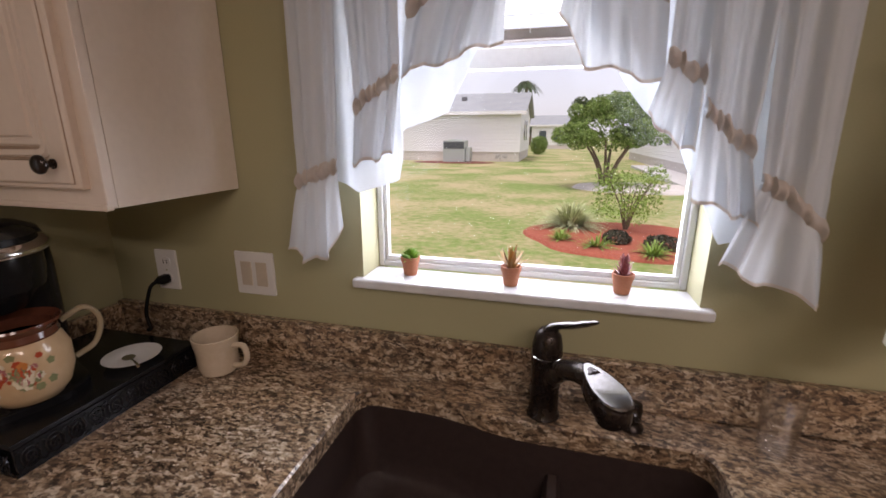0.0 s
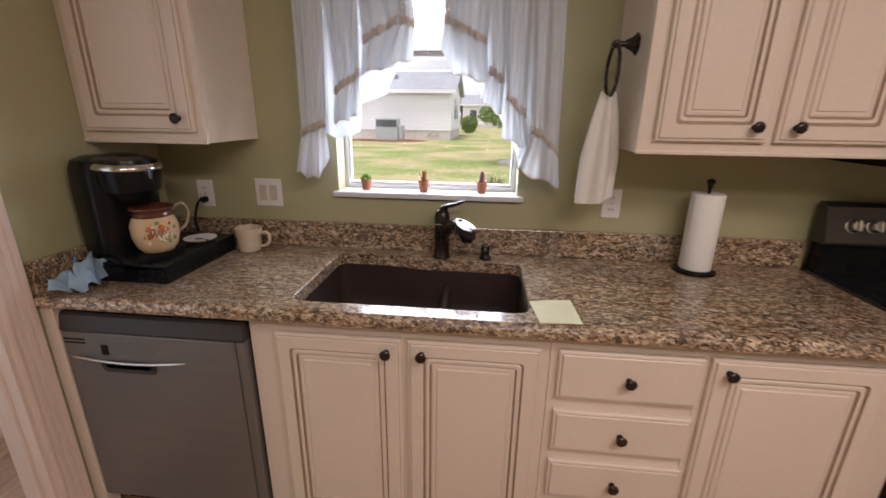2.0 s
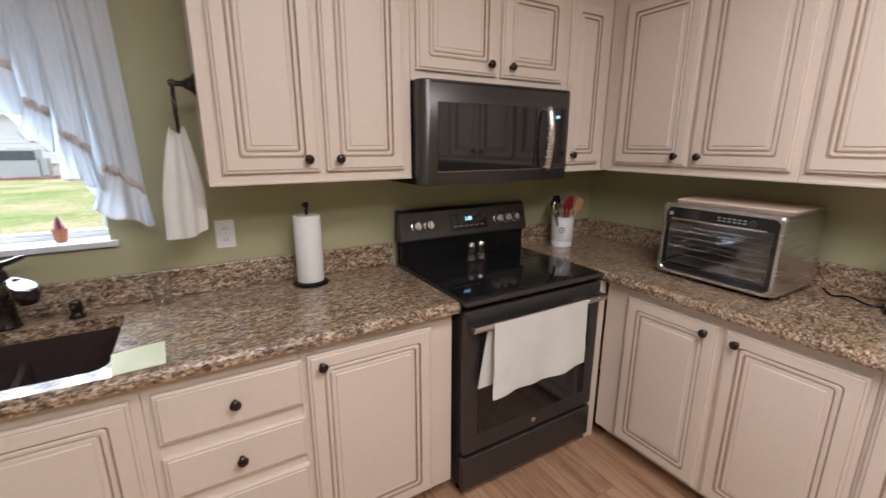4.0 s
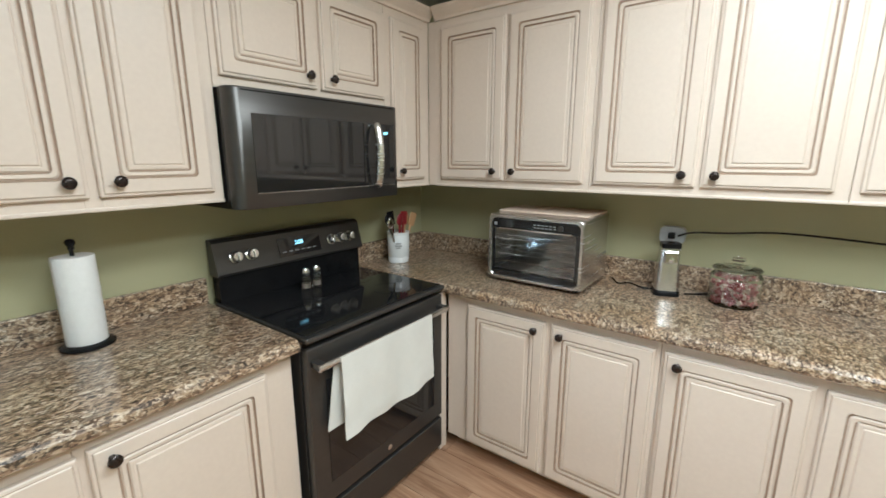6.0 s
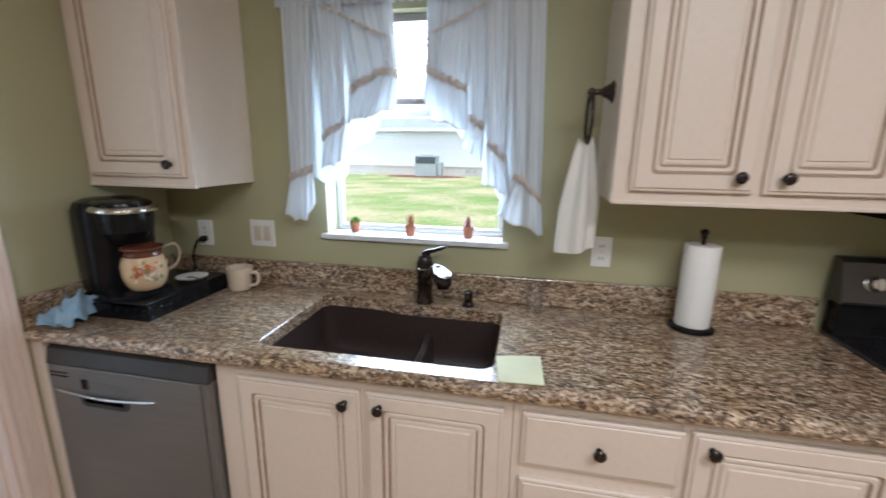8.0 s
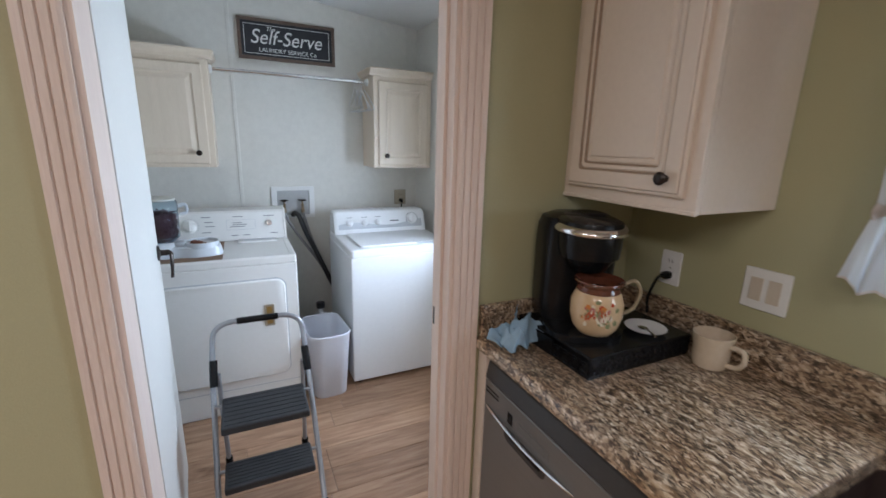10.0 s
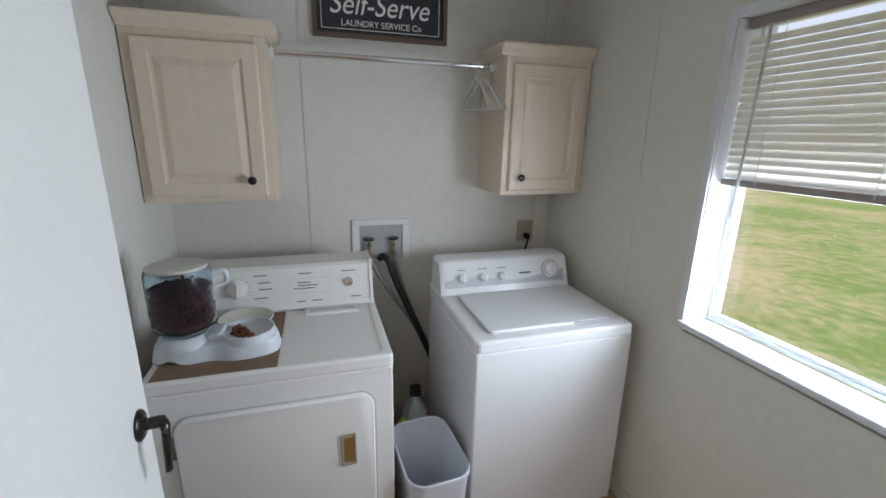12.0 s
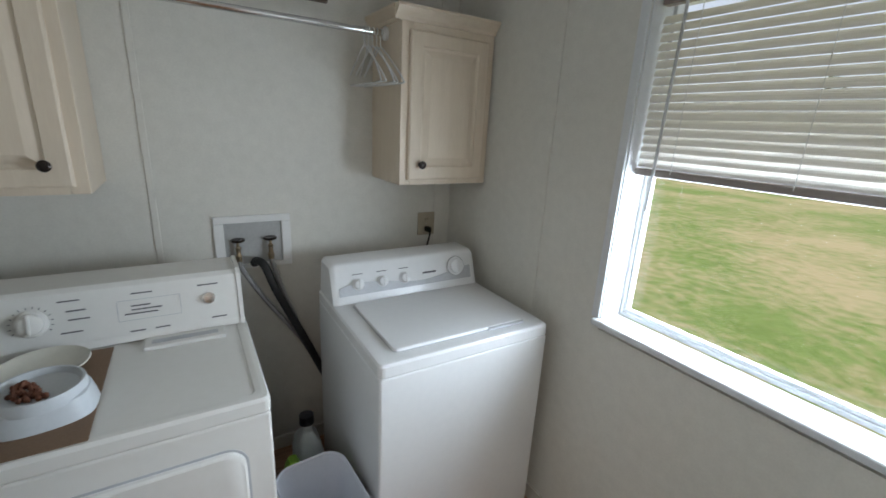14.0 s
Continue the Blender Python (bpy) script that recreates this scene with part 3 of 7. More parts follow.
part("lever", tube(curve_points([(-0.006, 0.004, 0.178), (0.012, -0.004, 0.208), (0.050, -0.018, 0.222), (0.090, -0.034, 0.240)], 6), [0.022] * 3 + [0.020] * 4 + [0.017] * 5 + [0.0145] * 4 + [0.011] * 2 + [0.006], 14, flat=0.45), WORN, cap, smooth=True)
sp = part("spout", tube(curve_points([(0.010, -0.014, 0.094), (0.030, -0.045, 0.134), (0.060, -0.092, 0.163), (0.082, -0.128, 0.168)], 6), [0.021] * 6 + [0.020] * 6 + [0.021] * 7, 16), BRONZE, t, smooth=True)
def paddle(grow, z0, z1, drop):
    """Egg-shaped head seen from above, along the spout's way."""
    rings = []
    for z, k in ((z0, 0.86), (z0 + 0.006, 0.97), ((z0 + z1) / 2, 1.0), (z1 - 0.003, 0.99), (z1, 0.94)):
        ring = []
        for j in range(28):
            a = 2 * math.pi * j / 28
            ly = 0.058 * math.cos(a)
            wd = (0.030 + 0.010 * math.cos(a)) * math.sin(a)
            ring.append((wd * k * grow, -ly * k * grow, z - drop * (ly + 0.058)))
        rings.append(ring)
    return loft(rings)
AIM = pose(0.096, -0.148, 0.026, 0, 0, 33)
head = part("spray_head", paddle(1.0, 0.122, 0.158, 0.20), BRONZE, sp, smooth=True)
head.matrix_basis = AIM
# Added cap whose bright metal stands in for the sky mirrored on the head.
part("sheen_cap", paddle(0.96, 0.1585, 0.1640, 0.20), WORN, head, "bright cap painting the window's reflection on the spray head", smooth=True)
part("nozzle", lathe([(0.001, 0.086), (0.021, 0.086), (0.024, 0.090), (0.026, 0.121)], 22, m=Matrix.Translation((0, -0.022, 0.006))), BRONZE, head, smooth=True)
t = thing("soap_dispenser", pose(0.583, -0.085, CTR + 0.0005), "black bronze soap dispenser pump on the worktop", "soap dispenser")
part("base", lathe([(0.024, 0), (0.024, 0.005), (0.018, 0.010), (0.016, 0.018)], 22), BRONZE, t, smooth=True)
part("pump_head", lathe([(0.0145, 0.0182), (0.0175, 0.022), (0.019, 0.044), (0.017, 0.056), (0.009, 0.061), (0.001, 0.062)], 22), BRONZE, t, smooth=True)
part("nozzle", tube([(0, -0.012, 0.047), (0, -0.034, 0.046), (0, -0.040, 0.041)], 0.006, 8), BRONZE, t, smooth=True)


def tumbler(m, r0, r1, h, label, name="drinking_glass"):
    t = thing(name, m, label, "glass")
    part("glass_body", lathe([(r0 - 0.002, 0.0), (r0, 0.004), (r1, h), (r1 - 0.0018, h), (r0 - 0.002, 0.014), (0.001, 0.012)], 28), thin_glass(name + "_clear"), t, smooth=True)
    return t


tumbler(pose(0.836, -0.088, CTR + 0.0005), 0.030, 0.036, 0.125, "clear drinking glass standing on the granite worktop")


def sheet(nx, ny, fn, thick=0.0):
    """A grid of nx by ny cells through fn(u, v); thick: given depth by a second layer behind it."""
    bm = bmesh.new()
    vs = [[bm.verts.new(fn(i / nx, j / ny)) for i in range(nx + 1)] for j in range(ny + 1)]
    for j in range(ny):
        for i in range(nx):
            bm.faces.new((vs[j][i], vs[j][i + 1], vs[j + 1][i + 1], vs[j + 1][i]))
    if thick:
        bm.normal_update()
        bmesh.ops.solidify(bm, geom=bm.faces[:], thickness=thick)
    return bm


def napkin(u, v):
    p = [(0.724, -0.497), (0.853, -0.472), (0.861, -0.630), (0.742, -0.640)]
    x = (1 - v) * ((1 - u) * p[0][0] + u * p[1][0]) + v * ((1 - u) * p[3][0] + u * p[2][0])
    y = (1 - v) * ((1 - u) * p[0][1] + u * p[1][1]) + v * ((1 - u) * p[3][1] + u * p[2][1])
    return (x, y, CTR + 0.0035 + 0.0022 * noise.noise((x * 30, y * 30, 3)))


CLOTH_Y = cloth("pale_yellow_cloth", (0.74, 0.74, 0.52), (0.66, 0.66, 0.45), 0.1)
tagged(part("dish_cloth", sheet(20, 20, napkin, 0.003), CLOTH_Y, None, smooth=True), "pale yellow dish cloth lying flat beside the sink", "dish cloth")

# ---- kitchen: dishwasher ----
t = thing("dishwasher", pose(-0.792, 0, 0), "slate grey dishwasher with a pocket handle", "dishwasher")
W = 0.638
part("tub", box(0.003, W - 0.003, -0.585, -0.03, 0.10, 0.855), BLACK, t)
part("toe_panel", box(0.005, W - 0.005, -0.55, -0.50, 0.0, 0.098), BLACK, t)
part("door_panel", box(0.004, W - 0.034, -0.632, -0.588, 0.105, 0.782, 0.004), DW_STEEL, t)
part("control_strip", loft([[(x, y, z) for y, z in ((-0.630, 0.7835), (-0.632, 0.790), (-0.622, 0.838), (-0.612, 0.846), (-0.588, 0.848), (-0.588, 0.7835))] for x in (0.004, W - 0.004)]), mat("dark_control_strip", (0.042, 0.039, 0.037), (0.034, 0.031, 0.03), 0.4), t)
part("side_strip", box(W - 0.032, W - 0.004, -0.629, -0.588, 0.105, 0.782, 0.003), DW_STEEL, t)
# No hollow here: darker steel paints the shade inside the handle pocket.
part("pocket_handle", loft([[(0.222 + a, -0.6322 - p, 0.668 + b - 0.010 * math.cos(a * 14)) for a, b in round_rect(0.20 - 2 * i, 0.046 - i, 0.02, 8)] for i, p in ((0, 0.0), (0.004, 0.0015), (0.012, 0.001), (0.02, 0.0005))]), mat("pocket_shadow_steel", (0.06, 0.057, 0.055), None, 0.4, 0.5), t)
part("handle_bar", tube([(0.020 + 0.41 * k / 14, -0.634 - 0.009 * math.sin(math.pi * k / 14), 0.694 - 0.010 * math.sin(math.pi * k / 14)) for k in range(15)], [0.002] + [0.0055] * 13 + [0.002], 10), CHROME, t, smooth=True)
part("latch_badge", box(0.138, 0.163, -0.6338, -0.6315, 0.706, 0.742, 0.0008), BLACK, t)
part("status_panel", box(0.185, 0.330, -0.6334, -0.6315, 0.712, 0.738, 0.0008), mat("status_grey", (0.19, 0.183, 0.177), None, 0.45, 0.4), t)
for z in (0.742, 0.755):
    part("vent_slot", box(0.012, 0.085, -0.6332, -0.6315, z, z + 0.005), BLACK, t)
part("filler_strip", box(-0.044, 0.002, -0.634, -0.585, 0.0, BASE_TOP), CREAM, t)

# ---- kitchen: range ----
RX0 = 1.818
t = thing("electric_range", pose(RX0, 0, 0), "dark slate electric range with black glass cooktop", "range")
RW = 0.785
part("body", box(0.004, RW - 0.004, -0.62, -0.03, 0.06, 0.895), SLATE, t)
part("cooktop_frame", box(0, RW, -0.672, -0.045, 0.896, 0.916, 0.006, 3), SLATE, t)
ct = part("cooktop", box(0.012, RW - 0.012, -0.650, -0.085, 0.9165, 0.9205, 0.0015), BLACK_GLASS, t)
ring_mat = mat("burner_print", (0.022, 0.022, 0.023), None, 0.15)
for x, y, r in ((0.20, -0.24, 0.08), (0.58, -0.24, 0.10), (0.20, -0.50, 0.11), (0.58, -0.50, 0.08)):
    part("burner_ring", lathe([(r, 0.9206), (r + 0.0001, 0.9209), (r - 0.003, 0.9209), (r - 0.003, 0.9206)], 40, m=Matrix.Translation((x, y, 0)), caps=False), ring_mat, ct)
part("backguard_base", box(0.010, RW - 0.010, -0.088, -0.032, 0.917, 1.045, 0.003), BLACK, t)
bgp = part("backguard", loft([[(x, y, z) for y, z in ((-0.104, 1.035), (-0.108, 1.045), (-0.075, 1.172), (-0.060, 1.186), (-0.034, 1.186), (-0.034, 1.035))] for x in (0.0, RW)]), SLATE, t)
FACE = Matrix.Translation((0, -0.093, 1.110)) @ pose(0, 0, 0, 90 - 14.5)
def on_face(x, h):
    return FACE @ Matrix.Translation((x, h, 0))
for x in (0.085, 0.155, 0.585, 0.645, 0.705):
    k = part("knob", lathe([(0.027, 0.0), (0.027, 0.004), (0.022, 0.006), (0.021, 0.026), (0.018, 0.030), (0.001, 0.031)], 24, m=on_face(x, -0.004)), SLATE_LIGHT, t, smooth=True)
    part("grip", box(-0.005, 0.005, -0.021, 0.021, 0.028, 0.040, 0.003, bm=None), SLATE_LIGHT, k).matrix_basis = on_face(x, -0.004)
disp = part("display_panel", box(0.285, 0.515, -0.045, 0.040, 0.0005, 0.0035, 0.001), BLACK_GLASS, t)
disp.matrix_basis = FACE
CLOCK = glow("clock_digits", (0.45, 0.85, 1.0), 1.3)


def writing(text, size, m, material, parent, name="lettering", depth=0.0006, align="CENTER", slant=0.0, wide=1.0):
    cu = bpy.data.curves.new(name, "FONT")
    cu.body, cu.size, cu.align_x, cu.align_y, cu.extrude = text, size, align, "CENTER", depth
    tmp = bpy.data.objects.new(name, cu)
    scene.collection.objects.link(tmp)
    me = bpy.data.meshes.new_from_object(tmp.evaluated_get(bpy.context.evaluated_depsgraph_get()))
    bpy.data.objects.remove(tmp)
    me.transform(Matrix(((wide, slant, 0, 0), (0, 1, 0, 0), (0, 0, 1, 0), (0, 0, 0, 1))))
    me.materials.clear()
    me.materials.append(material)
    ob = new(name, me)
    ob.parent, ob.matrix_basis = parent, m
    return ob


w_ = writing("2:08", 0.026, FACE @ Matrix.Translation((0.395, 0.012, 0.0046)), CLOCK, t, "clock_digits")
PRINT = mat("grey_print", (0.33, 0.33, 0.33), None, 0.5)
for k in range(6):
    part("button_legend", box(-0.010, 0.010, -0.002, 0.002, 0, 0.0006), PRINT, t).matrix_basis = FACE @ Matrix.Translation((0.312 + 0.033 * k, -0.024, 0.0037))
part("oven_door", box(0.006, RW - 0.006, -0.660, -0.624, 0.225, 0.872, 0.006, 3), SLATE, t)
part("oven_window", box(0.075, RW - 0.075, -0.6635, -0.6605, 0.31, 0.735, 0.001), BLACK_GLASS, t)
part("door_gap", box(0.02, RW - 0.02, -0.64, -0.60, 0.206, 0.2245), BLACK, t)
part("drawer_front", box(0.006, RW - 0.006, -0.660, -0.622, 0.045, 0.205, 0.006, 3), SLATE, t)
h = part("door_handle", tube([(0.02, -0.702, 0.812), (RW - 0.02, -0.702, 0.812)], 0.0135, 14), SLATE_LIGHT, t, smooth=True)
for x in (0.035, RW - 0.035):
    part("handle_bracket", box(x - 0.016, x + 0.016, -0.708, -0.655, 0.800, 0.826, 0.005, 3), SLATE, t)
for x in (0.04, RW - 0.04):
    for y in (-0.58, -0.08):
        part("foot", lathe([(0.018, 0), (0.018, 0.012), (0.008, 0.014), (0.008, 0.062)], 12, m=Matrix.Translation((x, y, 0))), BLACK, t)
part("badge", lathe([(0.013, 0), (0.013, 0.0015), (0.002, 0.002)], 20, m=Matrix.Translation((RW / 2, -0.6602, 0.265)) @ pose(0, 0, 0, 90)), SLATE_LIGHT, t)


def hung_towel(u, v, x0, x1, zt, front, back, y, r):
    """A towel folded over a bar along x; v runs from its front hem over the bar to its back hem."""
    total = front + back
    d = v * total
    x = x0 + (x1 - x0) * u
    w = 0.007 * math.sin(8 * u + 1 + v) + 0.005 * math.sin(19 * u + 2 * v) + 0.006 * noise.noise((u * 5, v * 7, 2.0))
    if d < front:
        k = 1 - d / front
        return (x + 0.018 * k * (0.5 - u) - 0.02 * k * (1 - u), y - r - w * k - 0.012 * k, zt - (front - d) + 0.020 * k * u + 0.006 * k * math.sin(7 * u + 0.5))
    k = (d - front) / back
    return (x - 0.05 * k * (1 - u) - 0.06 * k * u, y + r * (2 * min(1, k * 12) - 1) + w * 0.3, zt + 0.004 - back * k + 0.03 * k * u)


tagged(part("dish_towel", sheet(36, 40, lambda u, v: hung_towel(u, v, RX0 + 0.105, RX0 + 0.625, 0.829, 0.325, 0.29, -0.702, 0.0165), 0.004), TOWEL, None, smooth=True),
       "white cotton dish towel hung over the oven door handle", "dish towel")


def shaker(m):
    t = thing("salt_shaker", m, "glass shaker with a steel cap standing on the cooktop", "shaker", "shakers on the cooktop")
    part("jar", lathe([(0.021, 0.0), (0.023, 0.004), (0.022, 0.05), (0.017, 0.072), (0.015, 0.072), (0.019, 0.05), (0.019, 0.01), (0.001, 0.008)], 20), glass("shaker_glass"), t, smooth=True)
    part("filling", lathe([(0.018, 0.0085), (0.0185, 0.03), (0.001, 0.031)], 18), mat("pepper_grains", (0.35, 0.30, 0.25), (0.1, 0.08, 0.07), 0.9, fine=900), t)
    part("cap", lathe([(0.0175, 0.0722), (0.0185, 0.074), (0.018, 0.088), (0.012, 0.099), (0.001, 0.102)], 20), CHROME, t, smooth=True)
    return t


s1 = shaker(pose(2.160, -0.205, 0.9212))
copy_thing(s1, pose(2.222, -0.200, 0.9212, 0, 0, 30))

# ---- kitchen: microwave over the range ----
t = thing("microwave", pose(1.769, 0, 0), "slate over-the-range microwave with a curved bar handle", "microwave")
MW, M0, M1, MD = 0.806, 1.338, 1.744, 0.425
part("case", box(0.002, MW - 0.002, -MD + 0.056, -0.004, M0, M1, 0.003), BLACK, t)
plan = [(0, -MD + 0.055), (0, -MD + 0.030), (0.006, -MD + 0.016), (0.018, -MD + 0.006), (0.036, -MD), (MW - 0.036, -MD), (MW - 0.018, -MD + 0.006), (MW - 0.006, -MD + 0.016), (MW, -MD + 0.030), (MW, -MD + 0.055)]
part("front_frame", loft([[(MW / 2 + (x - MW / 2) * k, y + i, z) for x, y in plan] for k, i, z in ((0.994, 0.003, M0), (1, 0, M0 + 0.004), (1, 0, M1 - 0.004), (0.994, 0.003, M1))]), SLATE, t, smooth=True)
part("door_window", box(0.068, MW - 0.042, -MD - 0.003, -MD - 0.0005, M0 + 0.056, M1 - 0.082, 0.001), BLACK_GLASS, t)
part("window_trim", box(0.068, MW - 0.042, -MD - 0.0036, -MD - 0.0006, M0 + 0.0525, M0 + 0.0555, 0.001), SLATE_LIGHT, t)
part("door_seam", box(0.573, 0.577, -MD - 0.0042, -MD - 0.0032, M0 + 0.057, M1 - 0.083), BLACK, t)
part("top_vent", box(0.04, MW - 0.04, -MD - 0.001, -MD + 0.002, M1 - 0.012, M1 - 0.008), BLACK, t)
hd = part("handle", tube(curve_points([(0.632, -MD - 0.006, M1 - 0.084), (0.630, -MD - 0.030, M1 - 0.100), (0.630, -MD - 0.046, M1 - 0.200), (0.630, -MD - 0.034, M0 + 0.072), (0.632, -MD - 0.006, M0 + 0.050)], 6), 0.016, 12, flat=0.5), SLATE_LIGHT, t, smooth=True)
writing("2:07", 0.016, pose(0.708, -MD - 0.0046, M1 - 0.122, 90), CLOCK, t, "clock_digits")
part("underside_vent", box(0.06, MW - 0.06, -0.32, -0.06, M0 - 0.003, M0 - 0.0005), SLATE, t)


# ---- kitchen: switches and sockets ----
def plate(m, w, h, label, kind, material=None):
    mt = material or WHITE_PLASTIC
    t = thing("wall_" + kind, m, label, "socket" if kind == "socket" else "switch")
    part("cover", loft([[(a * s, -y, b * s) for a, b in round_rect(w, h, 0.004)] for s, y in ((1, 0.0005), (1, 0.004), (0.97, 0.006))]), mt, t)
    return t


dk = mat("socket_slot", (0.05, 0.045, 0.04), None, 0.6)
def socket(m, label, material=None, size=(0.072, 0.116)):
    t = plate(m, *size, label, "socket", material)
    for z in (-0.024, 0.024):
        f = part("outlet_face", loft([[(a, -y, z + b) for a, b in round_rect(0.034, 0.030, 0.010)] for y in (0.0062, 0.008)]), material or WHITE_PLASTIC, t)
        for x in (-0.006, 0.006):
            part("slot", box(x - 0.0012, x + 0.0012, -0.0086, -0.0081, z - 0.005, z + 0.006), dk, f)
    part("screw", lathe([(0.003, 0), (0.003, 0.001)], 10, m=Matrix.Translation((0, -0.0061, 0)) @ pose(0, 0, 0, 90)), CHROME, t)
    return t


t = plate(pose(-0.358, 0, 1.143), 0.118, 0.118, "white double rocker switch plate on the green wall", "switch")
for x in (-0.023, 0.023):
    part("rocker", box(x - 0.016, x + 0.016, -0.0095, -0.0062, -0.033, 0.033, 0.0012), mat("ivory_rocker", (0.58, 0.51, 0.42), (0.54, 0.47, 0.38), 0.35), t)
socket(pose(-0.650, 0, 1.130), "white wall socket with a black plug above the splashback")
socket(pose(1.075, 0, 1.143), "white wall socket below the hanging towel")
socket(pose(EAST, -1.535, 1.14, 0, 0, -90), "white wall socket behind the can opener")
t = thing("appliance_cord", pose(0, 0, 0), "black power cord plugged into the wall socket", "power cord")
part("plug", loft([[(-0.650 + a * k, y, 1.106 + b * k) for a, b in round_rect(0.026, 0.024, 0.007)] for y, k in ((-0.009, 1), (-0.030, 1), (-0.045, 0.5))]), BLACK, t, smooth=True)
part("cable", tube(curve_points([(-0.650, -0.044, 1.106), (-0.652, -0.064, 1.095), (-0.664, -0.078, 1.03), (-0.655, -0.082, 0.985), (-0.66, -0.088, 0.979)], 8), 0.0048, 8), BLACK, t, smooth=True)

# ---- kitchen: towel ring, paper towels ----
t = thing("towel_ring", pose(1.03, -0.205, 1.693), "oil-rubbed bronze towel ring on the cabinet side", "towel ring")
part("rosette", lathe([(0.034, 0.0005), (0.034, 0.005), (0.026, 0.010), (0.018, 0.022), (0.013, 0.034)], 6, m=pose(0, 0, 0, 0, -90, 0)), BRONZE, t)
part("arm", tube([(-0.030, 0, 0), (-0.066, 0, 0)], [0.010, 0.008], 12), BRONZE, t, smooth=True)
part("ring_holder", lathe([(0.012, -0.012), (0.013, 0.0), (0.012, 0.012)], 14, m=pose(-0.066, 0, 0, 90, 0, 0)), BRONZE, t, smooth=True)
part("ring", tube([(-0.066, 0.072 * math.sin(a), -0.078 - 0.078 * math.cos(a + math.pi)) for a in [2 * math.pi * k / 40 + 0.001 for k in range(41)]], 0.0058, 10), BRONZE, t, smooth=True)


def ring_towel(u, v):
    """A hand towel drawn through a ring: gathered at the top, falling in folds."""
    half = 0.020 + 0.040 * min(1, v * 1.6) ** 0.8
    a = u * 2 * math.pi
    fold = 0.008 * math.sin(a * 5 + 2) * min(1, 0.4 + v * 2)
    return (0.958 + (half + fold) * math.cos(a) - 0.012 * v, -0.205 + (half * 0.62 + fold) * math.sin(a), 1.548 - 0.350 * v + 0.016 * math.sin(a + 0.6) * v + 0.01 * (1 - v) * math.cos(a * 2))


bm = sheet(72, 26, ring_towel)
bmesh.ops.remove_doubles(bm, verts=bm.verts, dist=0.0004)
tagged(part("hand_towel", bm, TOWEL, None, smooth=True), "white ribbed hand towel hanging through the towel ring", "hand towel")

t = thing("paper_towel_holder", pose(1.378, -0.118, CTR + 0.0005), "black metal standing paper towel holder", "paper towel holder")
part("base", lathe([(0.074, 0), (0.074, 0.006), (0.066, 0.012), (0.05, 0.014)], 36), BLACK, t, smooth=True)
part("pole", tube([(0, 0, 0.013), (0, 0, 0.322)], 0.006, 10), BLACK, t, smooth=True)
part("finial", lathe([(0.007, 0.318), (0.010, 0.322), (0.008, 0.328), (0.013, 0.336), (0.014, 0.344), (0.009, 0.351), (0.001, 0.353)], 18), BLACK, t, smooth=True)
t = thing("paper_towel_roll", pose(1.378, -0.118, CTR + 0.0152), "full roll of white paper towels on its holder", "paper towel roll")
part("paper", lathe([(0.020, 0.0), (0.054, 0.0), (0.0555, 0.004), (0.0555, 0.280), (0.054, 0.284), (0.020, 0.284)], 44), PAPER, t, smooth=True)
part("core", lathe([(0.0195, 0.001), (0.0195, 0.283), (0.0085, 0.283), (0.0085, 0.001)], 24), mat("cardboard_core", (0.40, 0.30, 0.20), None, 0.9), t)
part("loose_edge", box(-0.0562, -0.0556, -0.03, 0.001, 0.002, 0.281), PAPER, t)

# ---- kitchen: coffee corner ----
t = thing("coffee_pod_drawer", pose(-0.800, -0.515, CTR + 0.0005), "black coffee pod drawer with a filigree wire front", "pod drawer")
TW, TD, TH = 0.325, 0.405, 0.066
part("shell", box(0, TW, 0.006, TD, TH - 0.010, TH, 0.002), BLACK, t)
part("base", box(0.002, TW - 0.002, 0.006, TD - 0.002, 0.0, 0.008), BLACK, t)
for x in (0.0, TW - 0.006):
    part("side_panel", box(x, x + 0.006, 0.008, TD - 0.002, 0.0085, TH - 0.0105), BLACK, t)
part("front_panel", box(0.0, TW * 5 / 9 - 0.004, 0.0005, 0.0045, 0.003, TH - 0.0105), BLACK, t)
part("drawer_back", box(0.01, TW - 0.01, 0.05, 0.056, 0.0085, TH - 0.012), BLACK, t)
STEEL_WIRE = mat("dark_wire", (0.045, 0.045, 0.05), None, 0.25, 0.9)
def scroll(step):
    bm = bmesh.new()
    for rr in (0.015, 0.008):
        tube([(rr * math.cos(a), 0, 0.031 + rr * 1.25 * math.sin(a)) for a in [2 * math.pi * j / 14 for j in range(15)]], 0.0012, 5, bm)
    tube([(-step / 2, 0, 0.010), (0, 0, 0.031), (step / 2, 0, 0.052)], 0.001, 4, bm)
    return tube([(-step / 2, 0, 0.052), (0, 0, 0.031), (step / 2, 0, 0.010)], 0.001, 4, bm)
for n_, length, m_, k0 in ((9, TW, pose(0, 0, 0), 5), (10, TD - 0.02, pose(TW + 0.0022, 0.01, 0, 0, 0, 90), 0)):
    one = part("wire_scroll", scroll(length / n_), STEEL_WIRE, t)
    one.matrix_basis = m_ @ Matrix.Translation(((k0 + 0.5) * length / n_, 0, 0))
    for k in range(k0 + 1, n_):
        o = one.copy()
        scene.collection.objects.link(o)
        o.matrix_basis = m_ @ Matrix.Translation(((k + 0.5) * length / n_, 0, 0))
TRAY = CTR + 0.0005 + 0.066

